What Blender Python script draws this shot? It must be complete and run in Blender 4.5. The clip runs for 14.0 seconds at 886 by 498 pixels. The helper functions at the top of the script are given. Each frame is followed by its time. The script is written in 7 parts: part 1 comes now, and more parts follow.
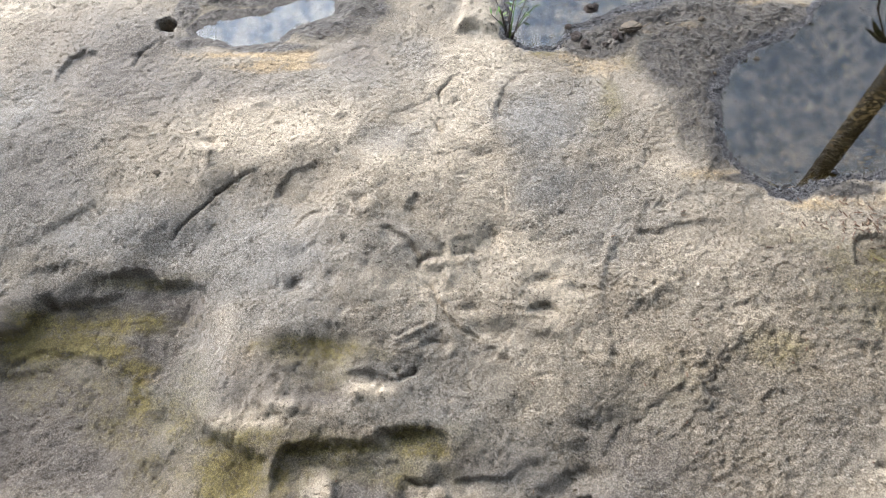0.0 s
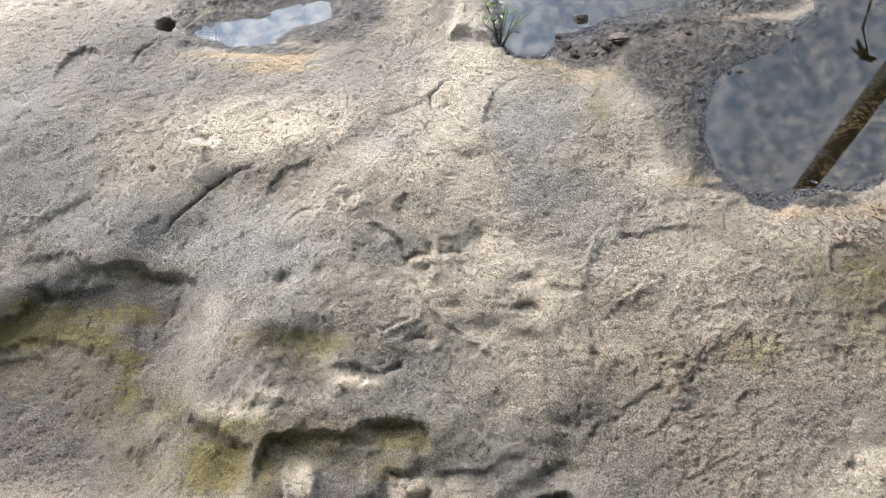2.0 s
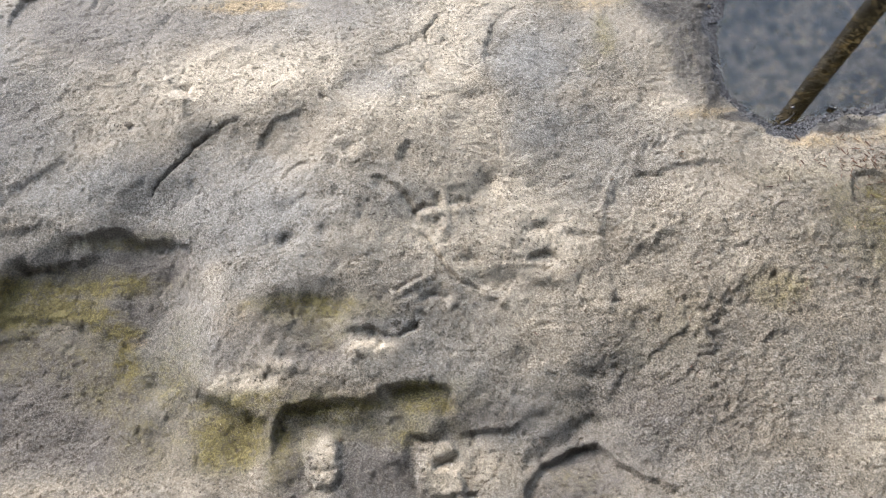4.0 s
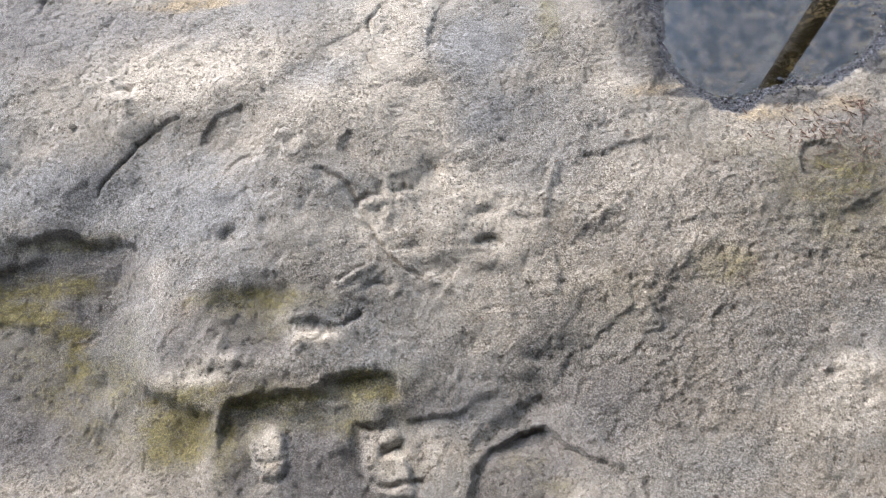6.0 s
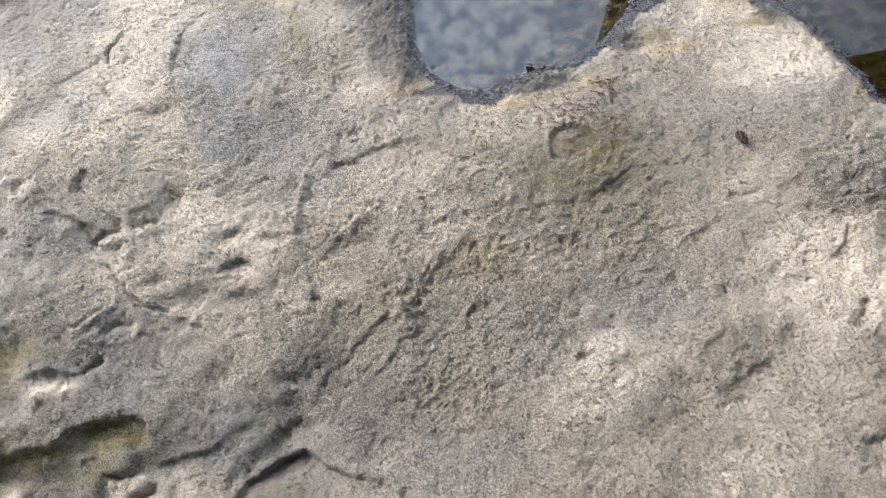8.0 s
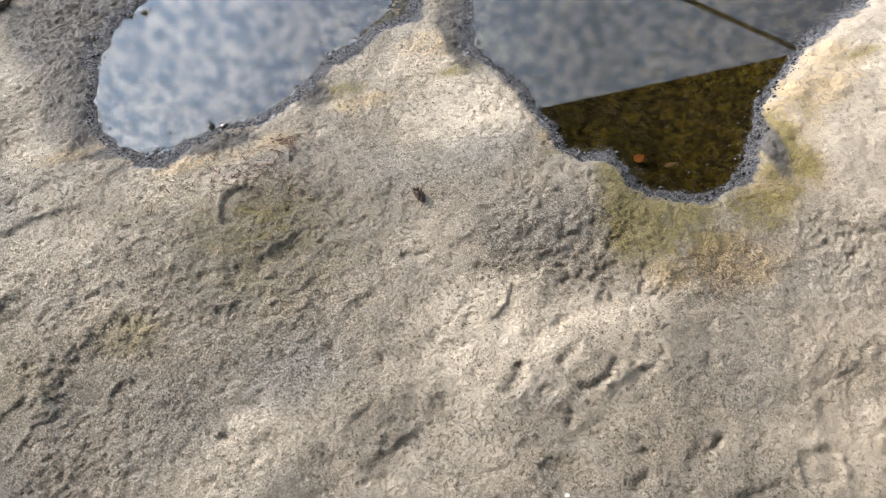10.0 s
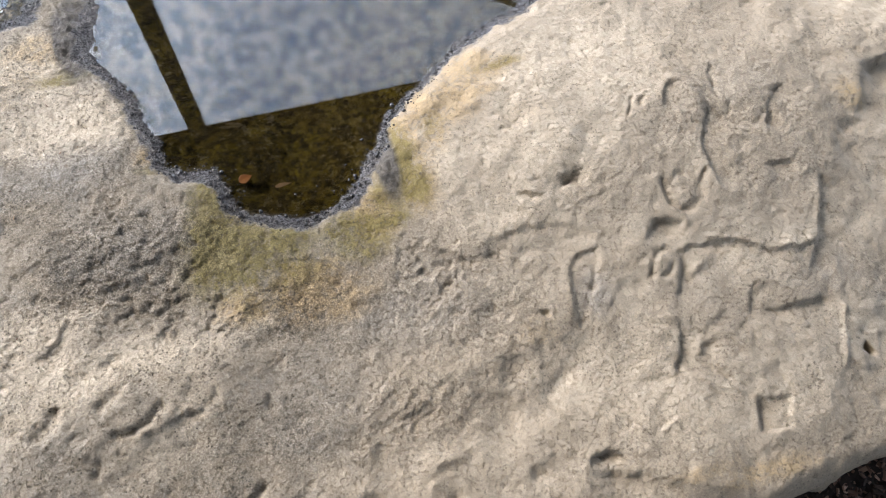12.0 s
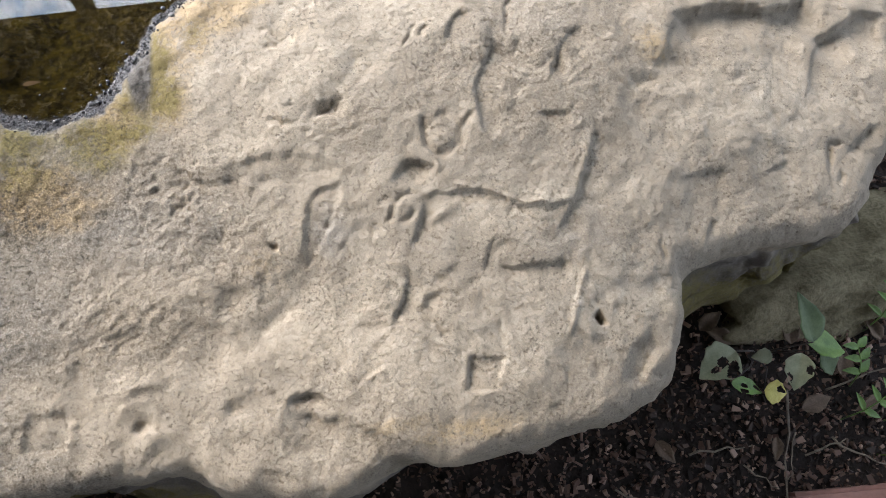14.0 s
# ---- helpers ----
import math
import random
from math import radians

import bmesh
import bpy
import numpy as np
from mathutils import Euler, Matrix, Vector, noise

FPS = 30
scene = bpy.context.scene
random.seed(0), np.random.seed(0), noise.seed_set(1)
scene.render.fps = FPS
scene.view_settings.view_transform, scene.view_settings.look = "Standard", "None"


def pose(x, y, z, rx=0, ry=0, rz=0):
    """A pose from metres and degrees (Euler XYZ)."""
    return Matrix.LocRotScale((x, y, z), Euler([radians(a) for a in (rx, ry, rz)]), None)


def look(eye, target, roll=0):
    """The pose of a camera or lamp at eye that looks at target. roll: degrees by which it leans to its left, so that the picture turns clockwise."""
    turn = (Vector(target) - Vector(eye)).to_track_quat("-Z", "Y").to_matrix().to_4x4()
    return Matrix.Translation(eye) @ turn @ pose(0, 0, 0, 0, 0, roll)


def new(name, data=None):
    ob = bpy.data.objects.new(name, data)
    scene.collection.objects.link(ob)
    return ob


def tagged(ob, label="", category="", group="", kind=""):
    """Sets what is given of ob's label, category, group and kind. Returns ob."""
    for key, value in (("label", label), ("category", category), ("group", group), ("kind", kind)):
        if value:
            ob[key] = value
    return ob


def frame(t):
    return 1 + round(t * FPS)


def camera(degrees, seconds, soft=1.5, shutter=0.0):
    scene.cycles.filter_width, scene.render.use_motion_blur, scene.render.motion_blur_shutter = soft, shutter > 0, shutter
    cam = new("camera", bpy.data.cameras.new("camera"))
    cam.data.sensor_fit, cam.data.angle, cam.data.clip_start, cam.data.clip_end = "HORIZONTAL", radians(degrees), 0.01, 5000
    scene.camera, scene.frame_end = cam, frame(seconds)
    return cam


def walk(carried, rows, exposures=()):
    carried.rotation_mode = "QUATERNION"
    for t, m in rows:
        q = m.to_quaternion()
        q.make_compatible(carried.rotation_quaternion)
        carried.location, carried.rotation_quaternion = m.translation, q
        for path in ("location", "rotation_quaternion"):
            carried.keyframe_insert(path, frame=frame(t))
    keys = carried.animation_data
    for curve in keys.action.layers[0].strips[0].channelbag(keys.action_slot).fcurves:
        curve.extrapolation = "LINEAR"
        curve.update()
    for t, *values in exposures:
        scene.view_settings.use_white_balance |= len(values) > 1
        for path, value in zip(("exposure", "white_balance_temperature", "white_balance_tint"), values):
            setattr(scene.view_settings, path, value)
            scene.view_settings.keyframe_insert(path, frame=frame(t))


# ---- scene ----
cam = camera(61.9, 14.0, soft=0.5)
METRES, EYE, TILT, LEAN, TURN = 2.0, 1.45, -60.5, 0.0, 0.0
ROWS = [
    (0.0, 0.0, 0.0, 0.0, 0.0, 0.0, -0.0),
    (0.5, 0.0015, -0.0034, -0.0001, 0.11, 0.91, -0.68),
    (1.0, 0.0055, -0.0164, -0.0057, 0.13, 1.91, -1.5),
    (1.5, 0.0141, -0.0218, -0.0184, 0.33, 2.21, -1.96),
    (2.0, 0.0064, -0.013, -0.0112, -0.42, 1.03, -1.3),
    (2.5, -0.0182, 0.0068, 0.0056, -1.68, -1.01, -0.35),
    (3.0, -0.0257, 0.0148, 0.0102, -2.75, -2.92, 0.53),
    (5.5, -0.0045, 0.0246, 0.005, -2.3, -5.22, 2.95),
    (6.0, 0.0249, 0.0187, -0.004, -2.17, -4.73, 4.05),
    (6.5, 0.0525, 0.0141, -0.0105, -2.87, -4.68, 5.7),
    (7.0, 0.0886, 0.0224, -0.0053, -4.13, -5.29, 7.71),
    (9.5, 0.3288, 0.0152, -0.0189, -8.47, -5.64, 12.53),
    (10.0, 0.3928, 0.0141, -0.0138, -9.09, -5.59, 12.52),
    (10.5, 0.4612, 0.0059, -0.0234, -9.44, -5.93, 12.51),
    (11.0, 0.5319, -0.0022, -0.0303, -10.12, -6.76, 12.42),
    (11.5, 0.6016, 0.0101, -0.0255, -10.74, -7.79, 12.43),
    (12.0, 0.6678, 0.0059, -0.0346, -11.34, -8.57, 12.38),
    (12.5, 0.7427, -0.0077, -0.0567, -11.79, -9.08, 12.12),
    (13.0, 0.8001, -0.0015, -0.048, -12.74, -8.72, 10.67),
    (13.5, 0.8316, 0.0037, -0.0447, -11.63, -12.65, 10.07),
    (14.0, 0.8488, -0.002, -0.0517, -9.35, -15.33, 6.79),
]
walk(cam, [(t, pose(0, 0, EYE, TILT, LEAN, TURN) @ pose(METRES * x, METRES * y, METRES * z, 90 + pitch, roll, yaw)) for t, x, y, z, yaw, pitch, roll in ROWS],
     [(0.0, 0.52, 7320, 12), (3.0, 0.49, 7370, 12), (6.0, 0.52, 6770, 14), (9.5, 0.51, 7270, 12), (11.0, 0.31, 7470, 12), (12.5, 0.32, 7170, 14), (14.0, 0.42, 7190, 13)])

WATER = 0.458
GROUND = 0.20
SUN_AZ, SUN_EL = -42.0, 27.0

# ---- world and sun ----
world = bpy.data.worlds.new("sky")
scene.world = world
world.use_nodes = True
wn, wl = world.node_tree.nodes, world.node_tree.links
wn.clear()
w_out = wn.new("ShaderNodeOutputWorld")
w_bg = wn.new("ShaderNodeBackground")
w_sky = wn.new("ShaderNodeTexSky")
w_sky.sky_type, w_sky.sun_disc = "NISHITA", False
w_sky.sun_elevation, w_sky.sun_rotation = radians(SUN_EL), radians(SUN_AZ)
w_co = wn.new("ShaderNodeTexCoord")
w_no = wn.new("ShaderNodeTexNoise")
w_no.inputs["Scale"].default_value, w_no.inputs["Detail"].default_value, w_no.inputs["Roughness"].default_value = 70.0, 6.0, 0.55
w_big = wn.new("ShaderNodeTexNoise")
w_big.inputs["Scale"].default_value, w_big.inputs["Detail"].default_value = 2.2, 2.0
w_r = wn.new("ShaderNodeValToRGB")
w_r.color_ramp.elements[0].position, w_r.color_ramp.elements[1].position = 0.42, 0.58
w_r.color_ramp.elements[0].color, w_r.color_ramp.elements[1].color = (9.0, 12.6, 18.6, 1), (21.0, 23.6, 28.2, 1)
w_r2 = wn.new("ShaderNodeValToRGB")
w_r2.color_ramp.elements[0].position, w_r2.color_ramp.elements[1].position = 0.35, 0.65
w_r2.color_ramp.elements[0].color, w_r2.color_ramp.elements[1].color = (0.62, 0.64, 0.68, 1), (1.1, 1.1, 1.1, 1)
w_mul = wn.new("ShaderNodeMix")
w_mul.data_type, w_mul.blend_type = "RGBA", "MULTIPLY"
w_mul.inputs["Factor"].default_value = 1.0
w_mix = wn.new("ShaderNodeMix")
w_mix.data_type = "RGBA"
w_mix.inputs["Factor"].default_value = 0.8
wl.new(w_co.outputs["Generated"], w_no.inputs["Vector"])
wl.new(w_co.outputs["Generated"], w_big.inputs["Vector"])
wl.new(w_no.outputs["Fac"], w_r.inputs["Fac"])
wl.new(w_big.outputs["Fac"], w_r2.inputs["Fac"])
wl.new(w_r.outputs["Color"], w_mul.inputs["A"])
wl.new(w_r2.outputs["Color"], w_mul.inputs["B"])
wl.new(w_sky.outputs["Color"], w_mix.inputs["A"])
w_dot = wn.new("ShaderNodeVectorMath")
w_dot.operation = "DOT_PRODUCT"
w_dot.inputs[1].default_value = (math.sin(radians(-65)), math.cos(radians(-65)), 0.25)
w_glow = wn.new("ShaderNodeMapRange")
w_glow.inputs["From Min"].default_value, w_glow.inputs["From Max"].default_value = 0.08, 0.8
w_glow.inputs["To Min"].default_value, w_glow.inputs["To Max"].default_value = 0.75, 3.2
w_sc = wn.new("ShaderNodeVectorMath")
w_sc.operation = "SCALE"
wl.new(w_co.outputs["Generated"], w_dot.inputs[0])
wl.new(w_dot.outputs["Value"], w_glow.inputs["Value"])
wl.new(w_mul.outputs["Result"], w_sc.inputs[0])
wl.new(w_glow.outputs["Result"], w_sc.inputs["Scale"])
wl.new(w_sc.outputs["Vector"], w_mix.inputs["B"])
wl.new(w_mix.outputs["Result"], w_bg.inputs["Color"])
wl.new(w_bg.outputs["Background"], w_out.inputs["Surface"])
w_bg.inputs["Strength"].default_value = 0.120

sun_data = bpy.data.lights.new("sun", "SUN")
sun_data.energy, sun_data.angle, sun_data.color = 4.8, radians(30), (1.0, 0.93, 0.84)
sun = new("sun", sun_data)
sa, se = radians(SUN_AZ), radians(SUN_EL)
sun_dir = Vector((math.sin(sa) * math.cos(se), math.cos(sa) * math.cos(se), math.sin(se)))
sun.matrix_world = look(sun_dir * 20, (0, 0, 0))


# ---- material helpers ----
class Mat:
    """A small node-graph writer."""

    def __init__(self, name):
        self.m = bpy.data.materials.new(name)
        self.m.use_nodes = True
        self.t = self.m.node_tree
        self.b = self.t.nodes["Principled BSDF"]
        self.co = self.t.nodes.new("ShaderNodeTexCoord").outputs["Object"]

    def link(self, a, b):
        self.t.links.new(a, b)

    def noise(self, scale, detail=4.0, rough=0.55, vec=None, dist=0.0):
        n = self.t.nodes.new("ShaderNodeTexNoise")
        n.inputs["Scale"].default_value, n.inputs["Detail"].default_value = scale, detail
        n.inputs["Roughness"].default_value, n.inputs["Distortion"].default_value = rough, dist
        self.link(vec or self.co, n.inputs["Vector"])
        return n.outputs["Fac"]

    def voronoi(self, scale, feature="F1"):
        n = self.t.nodes.new("ShaderNodeTexVoronoi")
        n.feature = feature
        n.inputs["Scale"].default_value = scale
        self.link(self.co, n.inputs["Vector"])
        return n.outputs["Distance"]

    def attr(self, name):
        n = self.t.nodes.new("ShaderNodeAttribute")
        n.attribute_name = name
        return n.outputs["Fac"]

    def ramp(self, fac, a, b, ca=(0, 0, 0, 1), cb=(1, 1, 1, 1)):
        n = self.t.nodes.new("ShaderNodeValToRGB")
        e = n.color_ramp.elements
        e[0].position, e[1].position, e[0].color, e[1].color = a, b, ca, cb
        self.link(fac, n.inputs["Fac"])
        return n.outputs["Color"]

    def math(self, op, a, b=0.0, clamp=False):
        n = self.t.nodes.new("ShaderNodeMath")
        n.operation, n.use_clamp = op, clamp
        for i, v in enumerate((a, b)):
            if isinstance(v, (int, float)):
                n.inputs[i].default_value = v
            else:
                self.link(v, n.inputs[i])
        return n.outputs[0]

    def mix(self, fac, a, b, blend="MIX"):
        n = self.t.nodes.new("ShaderNodeMix")
        n.data_type, n.blend_type = "RGBA", blend
        for key, v in (("Factor", fac), ("A", a), ("B", b)):
            s = n.inputs[key] if key == "Factor" else [i for i in n.inputs if i.name == key and i.type == "RGBA"][0]
            if isinstance(v, (int, float)):
                s.default_value = v
            elif isinstance(v, tuple):
                s.default_value = (*v[:3], 1)
            else:
                self.link(v, s)
        return [o for o in n.outputs if o.type == "RGBA"][0]

    def bump(self, height, strength, distance, normal=None):
        n = self.t.nodes.new("ShaderNodeBump")
        n.inputs["Strength"].default_value, n.inputs["Distance"].default_value = strength, distance
        self.link(height, n.inputs["Height"])
        if normal is not None:
            self.link(normal, n.inputs["Normal"])
        return n.outputs["Normal"]

    def done(self, colour, rough=0.8, normal=None):
        for key, v in (("Base Color", colour), ("Roughness", rough)):
            if isinstance(v, tuple):
                self.b.inputs[key].default_value = (*v[:3], 1)
            elif isinstance(v, (int, float)):
                self.b.inputs[key].default_value = v
            else:
                self.link(v, self.b.inputs[key])
        if normal is not None:
            self.link(normal, self.b.inputs["Normal"])
        return self.m


def rock_material():
    m = Mat("carved_sandstone")
    big, mid, fine = m.noise(3.0, 5), m.noise(13.0, 7, 0.62, dist=0.4), m.noise(75.0, 7, 0.7, dist=0.3)
    sand, grain, crumb = m.noise(360.0, 4, 0.75), m.noise(800.0, 2, 0.7), m.noise(190.0, 5, 0.72, dist=0.4)
    patch = m.ramp(m.noise(7.0, 4, 0.6), 0.40, 0.60)
    col = m.mix(m.ramp(mid, 0.36, 0.66), (0.215, 0.188, 0.150), (0.290, 0.252, 0.202))
    col = m.mix(m.math("MULTIPLY", m.ramp(big, 0.35, 0.65), 0.7), col, (0.250, 0.217, 0.172))
    # lichen and weather stains with ragged, crumbly edges; the mauve also holds hollows' shade
    ragged = m.ramp(m.math("ADD", m.math("MULTIPLY", mid, 0.45), m.math("MULTIPLY", fine, 0.55)), 0.40, 0.60)
    crumbly = m.math("ADD", m.math("MULTIPLY", ragged, 0.75), m.math("MULTIPLY", m.ramp(crumb, 0.40, 0.60), 0.35))
    blot = m.ramp(m.math("ADD", m.noise(20.0, 7, 0.68, dist=0.6), m.math("MULTIPLY", crumb, 0.25)), 0.60, 0.70)
    worn = m.attr("worn")
    fresh = m.math("SUBTRACT", 1.0, m.math("MULTIPLY", worn, 0.75))
    # carved end: creamier worn stone, its colour also raised for warm sunlight
    col = m.mix(m.math("MULTIPLY", worn, 0.6), col, (0.335, 0.282, 0.216))
    col = m.mix(m.math("MULTIPLY", m.math("MULTIPLY", blot, fresh), 0.34), col, m.mix(m.ramp(fine, 0.4, 0.6), (0.17, 0.162, 0.146), (0.25, 0.235, 0.205)))
    cream = m.ramp(m.math("ADD", m.noise(17.0, 7, 0.66, dist=0.6), m.math("MULTIPLY", crumb, 0.25)), 0.64, 0.74)
    col = m.mix(m.math("MULTIPLY", cream, 0.30), col, (0.43, 0.374, 0.298))

    def edge(name, lo=0.12, hi=0.80, k=0.55, c=0.62):
        return m.ramp(m.math("MULTIPLY", m.attr(name), m.math("ADD", m.math("MULTIPLY", crumbly, k), c)), lo, hi)

    col = m.mix(m.math("MULTIPLY", edge("pale"), 0.8), col, m.mix(m.ramp(fine, 0.36, 0.6), (0.44, 0.378, 0.295), (0.52, 0.452, 0.36)))
    col = m.mix(m.math("MULTIPLY", edge("grey"), 0.85), col, m.mix(m.ramp(fine, 0.34, 0.66), (0.196, 0.193, 0.184), (0.250, 0.244, 0.230)))
    col = m.mix(m.math("MULTIPLY", edge("mauve_shade", 0.1, 0.6), 0.92), col, m.mix(m.ramp(fine, 0.30, 0.70), (0.122, 0.110, 0.101), (0.160, 0.144, 0.131)))
    col = m.mix(m.math("MULTIPLY", edge("ochre", 0.16, 0.75, 1.5, 0.1), 0.6), col, m.mix(ragged, (0.31, 0.215, 0.105), (0.42, 0.305, 0.165)))
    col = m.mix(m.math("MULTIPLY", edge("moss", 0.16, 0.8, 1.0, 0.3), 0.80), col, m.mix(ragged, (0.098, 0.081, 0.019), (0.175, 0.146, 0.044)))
    # dark pores and pale grains, gathered in patches
    tex = m.math("ADD", m.math("ADD", m.math("MULTIPLY", m.attr("rough"), 0.5), m.math("MULTIPLY", m.attr("grey"), 0.35)), m.math("ADD", m.math("MULTIPLY", patch, 0.30), 0.34), clamp=True)
    tex = m.math("MULTIPLY", tex, m.math("SUBTRACT", 1.0, m.math("MULTIPLY", worn, 0.55)))
    smooth = col
    col = m.mix(m.ramp(sand, 0.42, 0.60), m.mix(1.0, col, (0.55, 0.54, 0.53), "MULTIPLY"), m.mix(1.0, col, (1.28, 1.275, 1.26), "MULTIPLY"))
    col = m.mix(m.ramp(grain, 0.44, 0.58), m.mix(1.0, col, (0.76, 0.75, 0.74), "MULTIPLY"), m.mix(1.0, col, (1.15, 1.15, 1.14), "MULTIPLY"))
    col = m.mix(tex, smooth, col)
    pores = m.math("MULTIPLY", m.math("SUBTRACT", 1.0, m.ramp(crumb, 0.36, 0.395)), m.math("MULTIPLY", m.ramp(m.noise(22.0, 5), 0.44, 0.58), m.math("SUBTRACT", 1.0, m.math("MULTIPLY", worn, 0.5))))
    col = m.mix(m.math("MULTIPLY", pores, 0.85), col, (0.085, 0.074, 0.060))
    specks = m.math("SUBTRACT", 1.0, m.ramp(m.voronoi(150.0), 0.13, 0.19))
    col = m.mix(m.math("MULTIPLY", specks, m.math("MULTIPLY", m.ramp(m.noise(33.0, 4), 0.54, 0.62), fresh)), col, (0.09, 0.08, 0.066))
    dots = m.math("MULTIPLY", m.math("SUBTRACT", 1.0, m.ramp(m.voronoi(200.0), 0.20, 0.34)), m.ramp(m.noise(14.0, 5, 0.6), 0.34, 0.56))
    col = m.mix(m.math("MULTIPLY", dots, m.math("MULTIPLY", m.ramp(m.noise(90.0, 2), 0.40, 0.54), m.math("SUBTRACT", 0.7, m.math("MULTIPLY", worn, 0.3)))), col, (0.075, 0.064, 0.050))
    flecks = m.ramp(crumb, 0.66, 0.71)
    col = m.mix(m.math("MULTIPLY", flecks, 0.4), col, (0.60, 0.55, 0.47))
    col = m.mix(m.ramp(m.math("MULTIPLY", m.attr("lime"), m.math("ADD", ragged, 0.2)), 0.5, 0.62), col, (0.66, 0.66, 0.63))
    wet = edge("wet", 0.10, 0.34)
    col = m.mix(m.math("MULTIPLY", wet, 0.95), col, m.mix(m.ramp(m.noise(55.0, 8, 0.75, dist=0.6), 0.38, 0.64), (0.024, 0.022, 0.021), (0.125, 0.112, 0.098)))
    slick = m.ramp(m.math("MULTIPLY", m.attr("slick"), m.math("ADD", m.math("MULTIPLY", ragged, 0.9), 0.4)), 0.3, 0.6)
    col = m.mix(m.math("MULTIPLY", slick, 0.92), col, m.mix(m.ramp(sand, 0.4, 0.62), (0.02, 0.02, 0.023), (0.13, 0.13, 0.14)))
    bed = m.mix(m.ramp(m.noise(70.0, 7, 0.75), 0.42, 0.58), (0.013, 0.010, 0.0035), m.mix(m.ramp(m.noise(16.0, 4), 0.4, 0.65), (0.050, 0.038, 0.009), (0.085, 0.070, 0.012)))
    net = m.ramp(m.noise(80.0, 6, 0.7, dist=0.2), 0.50, 0.58)
    bed = m.mix(m.attr("silt"), bed, m.mix(m.math("MULTIPLY", net, m.ramp(m.noise(9.0, 4), 0.42, 0.56)), (0.012, 0.010, 0.005), m.mix(ragged, (0.13, 0.098, 0.046), (0.17, 0.148, 0.11))))
    col = m.mix(m.attr("bed"), col, bed)
    rough = m.math("SUBTRACT", 0.95, m.math("MAXIMUM", m.math("MULTIPLY", slick, 0.75), m.math("MULTIPLY", wet, 0.5)))
    # relief: a net of fine ridges round small pits, with gritty grains on it
    warp = m.t.nodes.new("ShaderNodeVectorMath")
    warp.operation = "MULTIPLY_ADD"
    warp.inputs[1].default_value = (0.012, 0.012, 0.012)
    jitter = m.t.nodes.new("ShaderNodeTexNoise")
    jitter.inputs["Scale"].default_value, jitter.inputs["Detail"].default_value = 60.0, 4.0
    m.link(m.co, jitter.inputs["Vector"])
    m.link(jitter.outputs["Color"], warp.inputs[0])
    m.link(m.co, warp.inputs[2])
    pits = m.t.nodes.new("ShaderNodeTexVoronoi")
    pits.inputs["Scale"].default_value = 95.0
    m.link(warp.outputs["Vector"], pits.inputs["Vector"])
    coarse = m.math("ADD", m.math("MULTIPLY", m.attr("rough"), 0.75), m.math("ADD", m.math("MULTIPLY", wet, 0.8), m.math("MULTIPLY", patch, 0.25)))
    net2 = m.math("MULTIPLY", m.math("MULTIPLY", pits.outputs["Distance"], m.ramp(m.noise(30.0, 4), 0.40, 0.62)), m.math("MULTIPLY", coarse, 0.55))
    flat_a, flat_b = m.ramp(crumb, 0.37, 0.50), m.ramp(fine, 0.37, 0.49)
    h = m.math("ADD", m.math("MULTIPLY", flat_a, m.math("ADD", m.math("MULTIPLY", coarse, 0.14), 0.11)), m.math("MULTIPLY", flat_b, m.math("ADD", m.math("MULTIPLY", coarse, 0.10), 0.02)))
    h = m.math("ADD", h, m.math("ADD", m.math("MULTIPLY", sand, m.math("MULTIPLY", tex, 0.32)), net2))
    h = m.math("MULTIPLY", h, m.math("SUBTRACT", 1.0, m.math("MULTIPLY", worn, 0.45)))
    flaky = m.noise(105.0, 6, 0.68, dist=1.2)
    h = m.math("ADD", h, m.math("MULTIPLY", m.math("ABSOLUTE", m.math("SUBTRACT", flaky, 0.5)), m.math("MULTIPLY", m.math("MULTIPLY", coarse, fresh), -0.9)))
    n = m.bump(h, 0.9, 0.0098)
    n = m.bump(m.math("MULTIPLY", m.math("ADD", pores, specks), -1.0), 0.5, 0.0015, n)
    m.b.inputs["Specular IOR Level"].default_value = 0.3
    return m.done(col, rough, n)


def plain(name, a, b, scale=20.0, rough=0.7, bump=0.3, dist=0.003):
    m = Mat(name)
    n1, n2 = m.noise(scale, 5, 0.6), m.noise(scale * 7, 4, 0.6)
    f = m.ramp(m.math("ADD", m.math("MULTIPLY", n1, 0.65), m.math("MULTIPLY", n2, 0.35)), 0.38, 0.62)
    return m.done(m.mix(f, a, b), rough, m.bump(n2, bump, dist))


def random_tint(name, a, b, c, rough=0.85, scale=60.0):
    """Bits of a heap: every island has a shade of its own."""
    m = Mat(name)
    g = m.t.nodes.new("ShaderNodeNewGeometry")
    r = g.outputs["Random Per Island"]
    col = m.mix(m.ramp(r, 0.1, 0.6), a, b)
    col = m.mix(m.ramp(r, 0.72, 0.95), col, c)
    n = m.noise(scale, 4)
    col = m.mix(m.math("MULTIPLY", n, 0.7), col, m.mix(1.0, col, (0.45, 0.45, 0.45), "MULTIPLY"))
    return m.done(col, rough, m.bump(n, 0.5, 0.004))


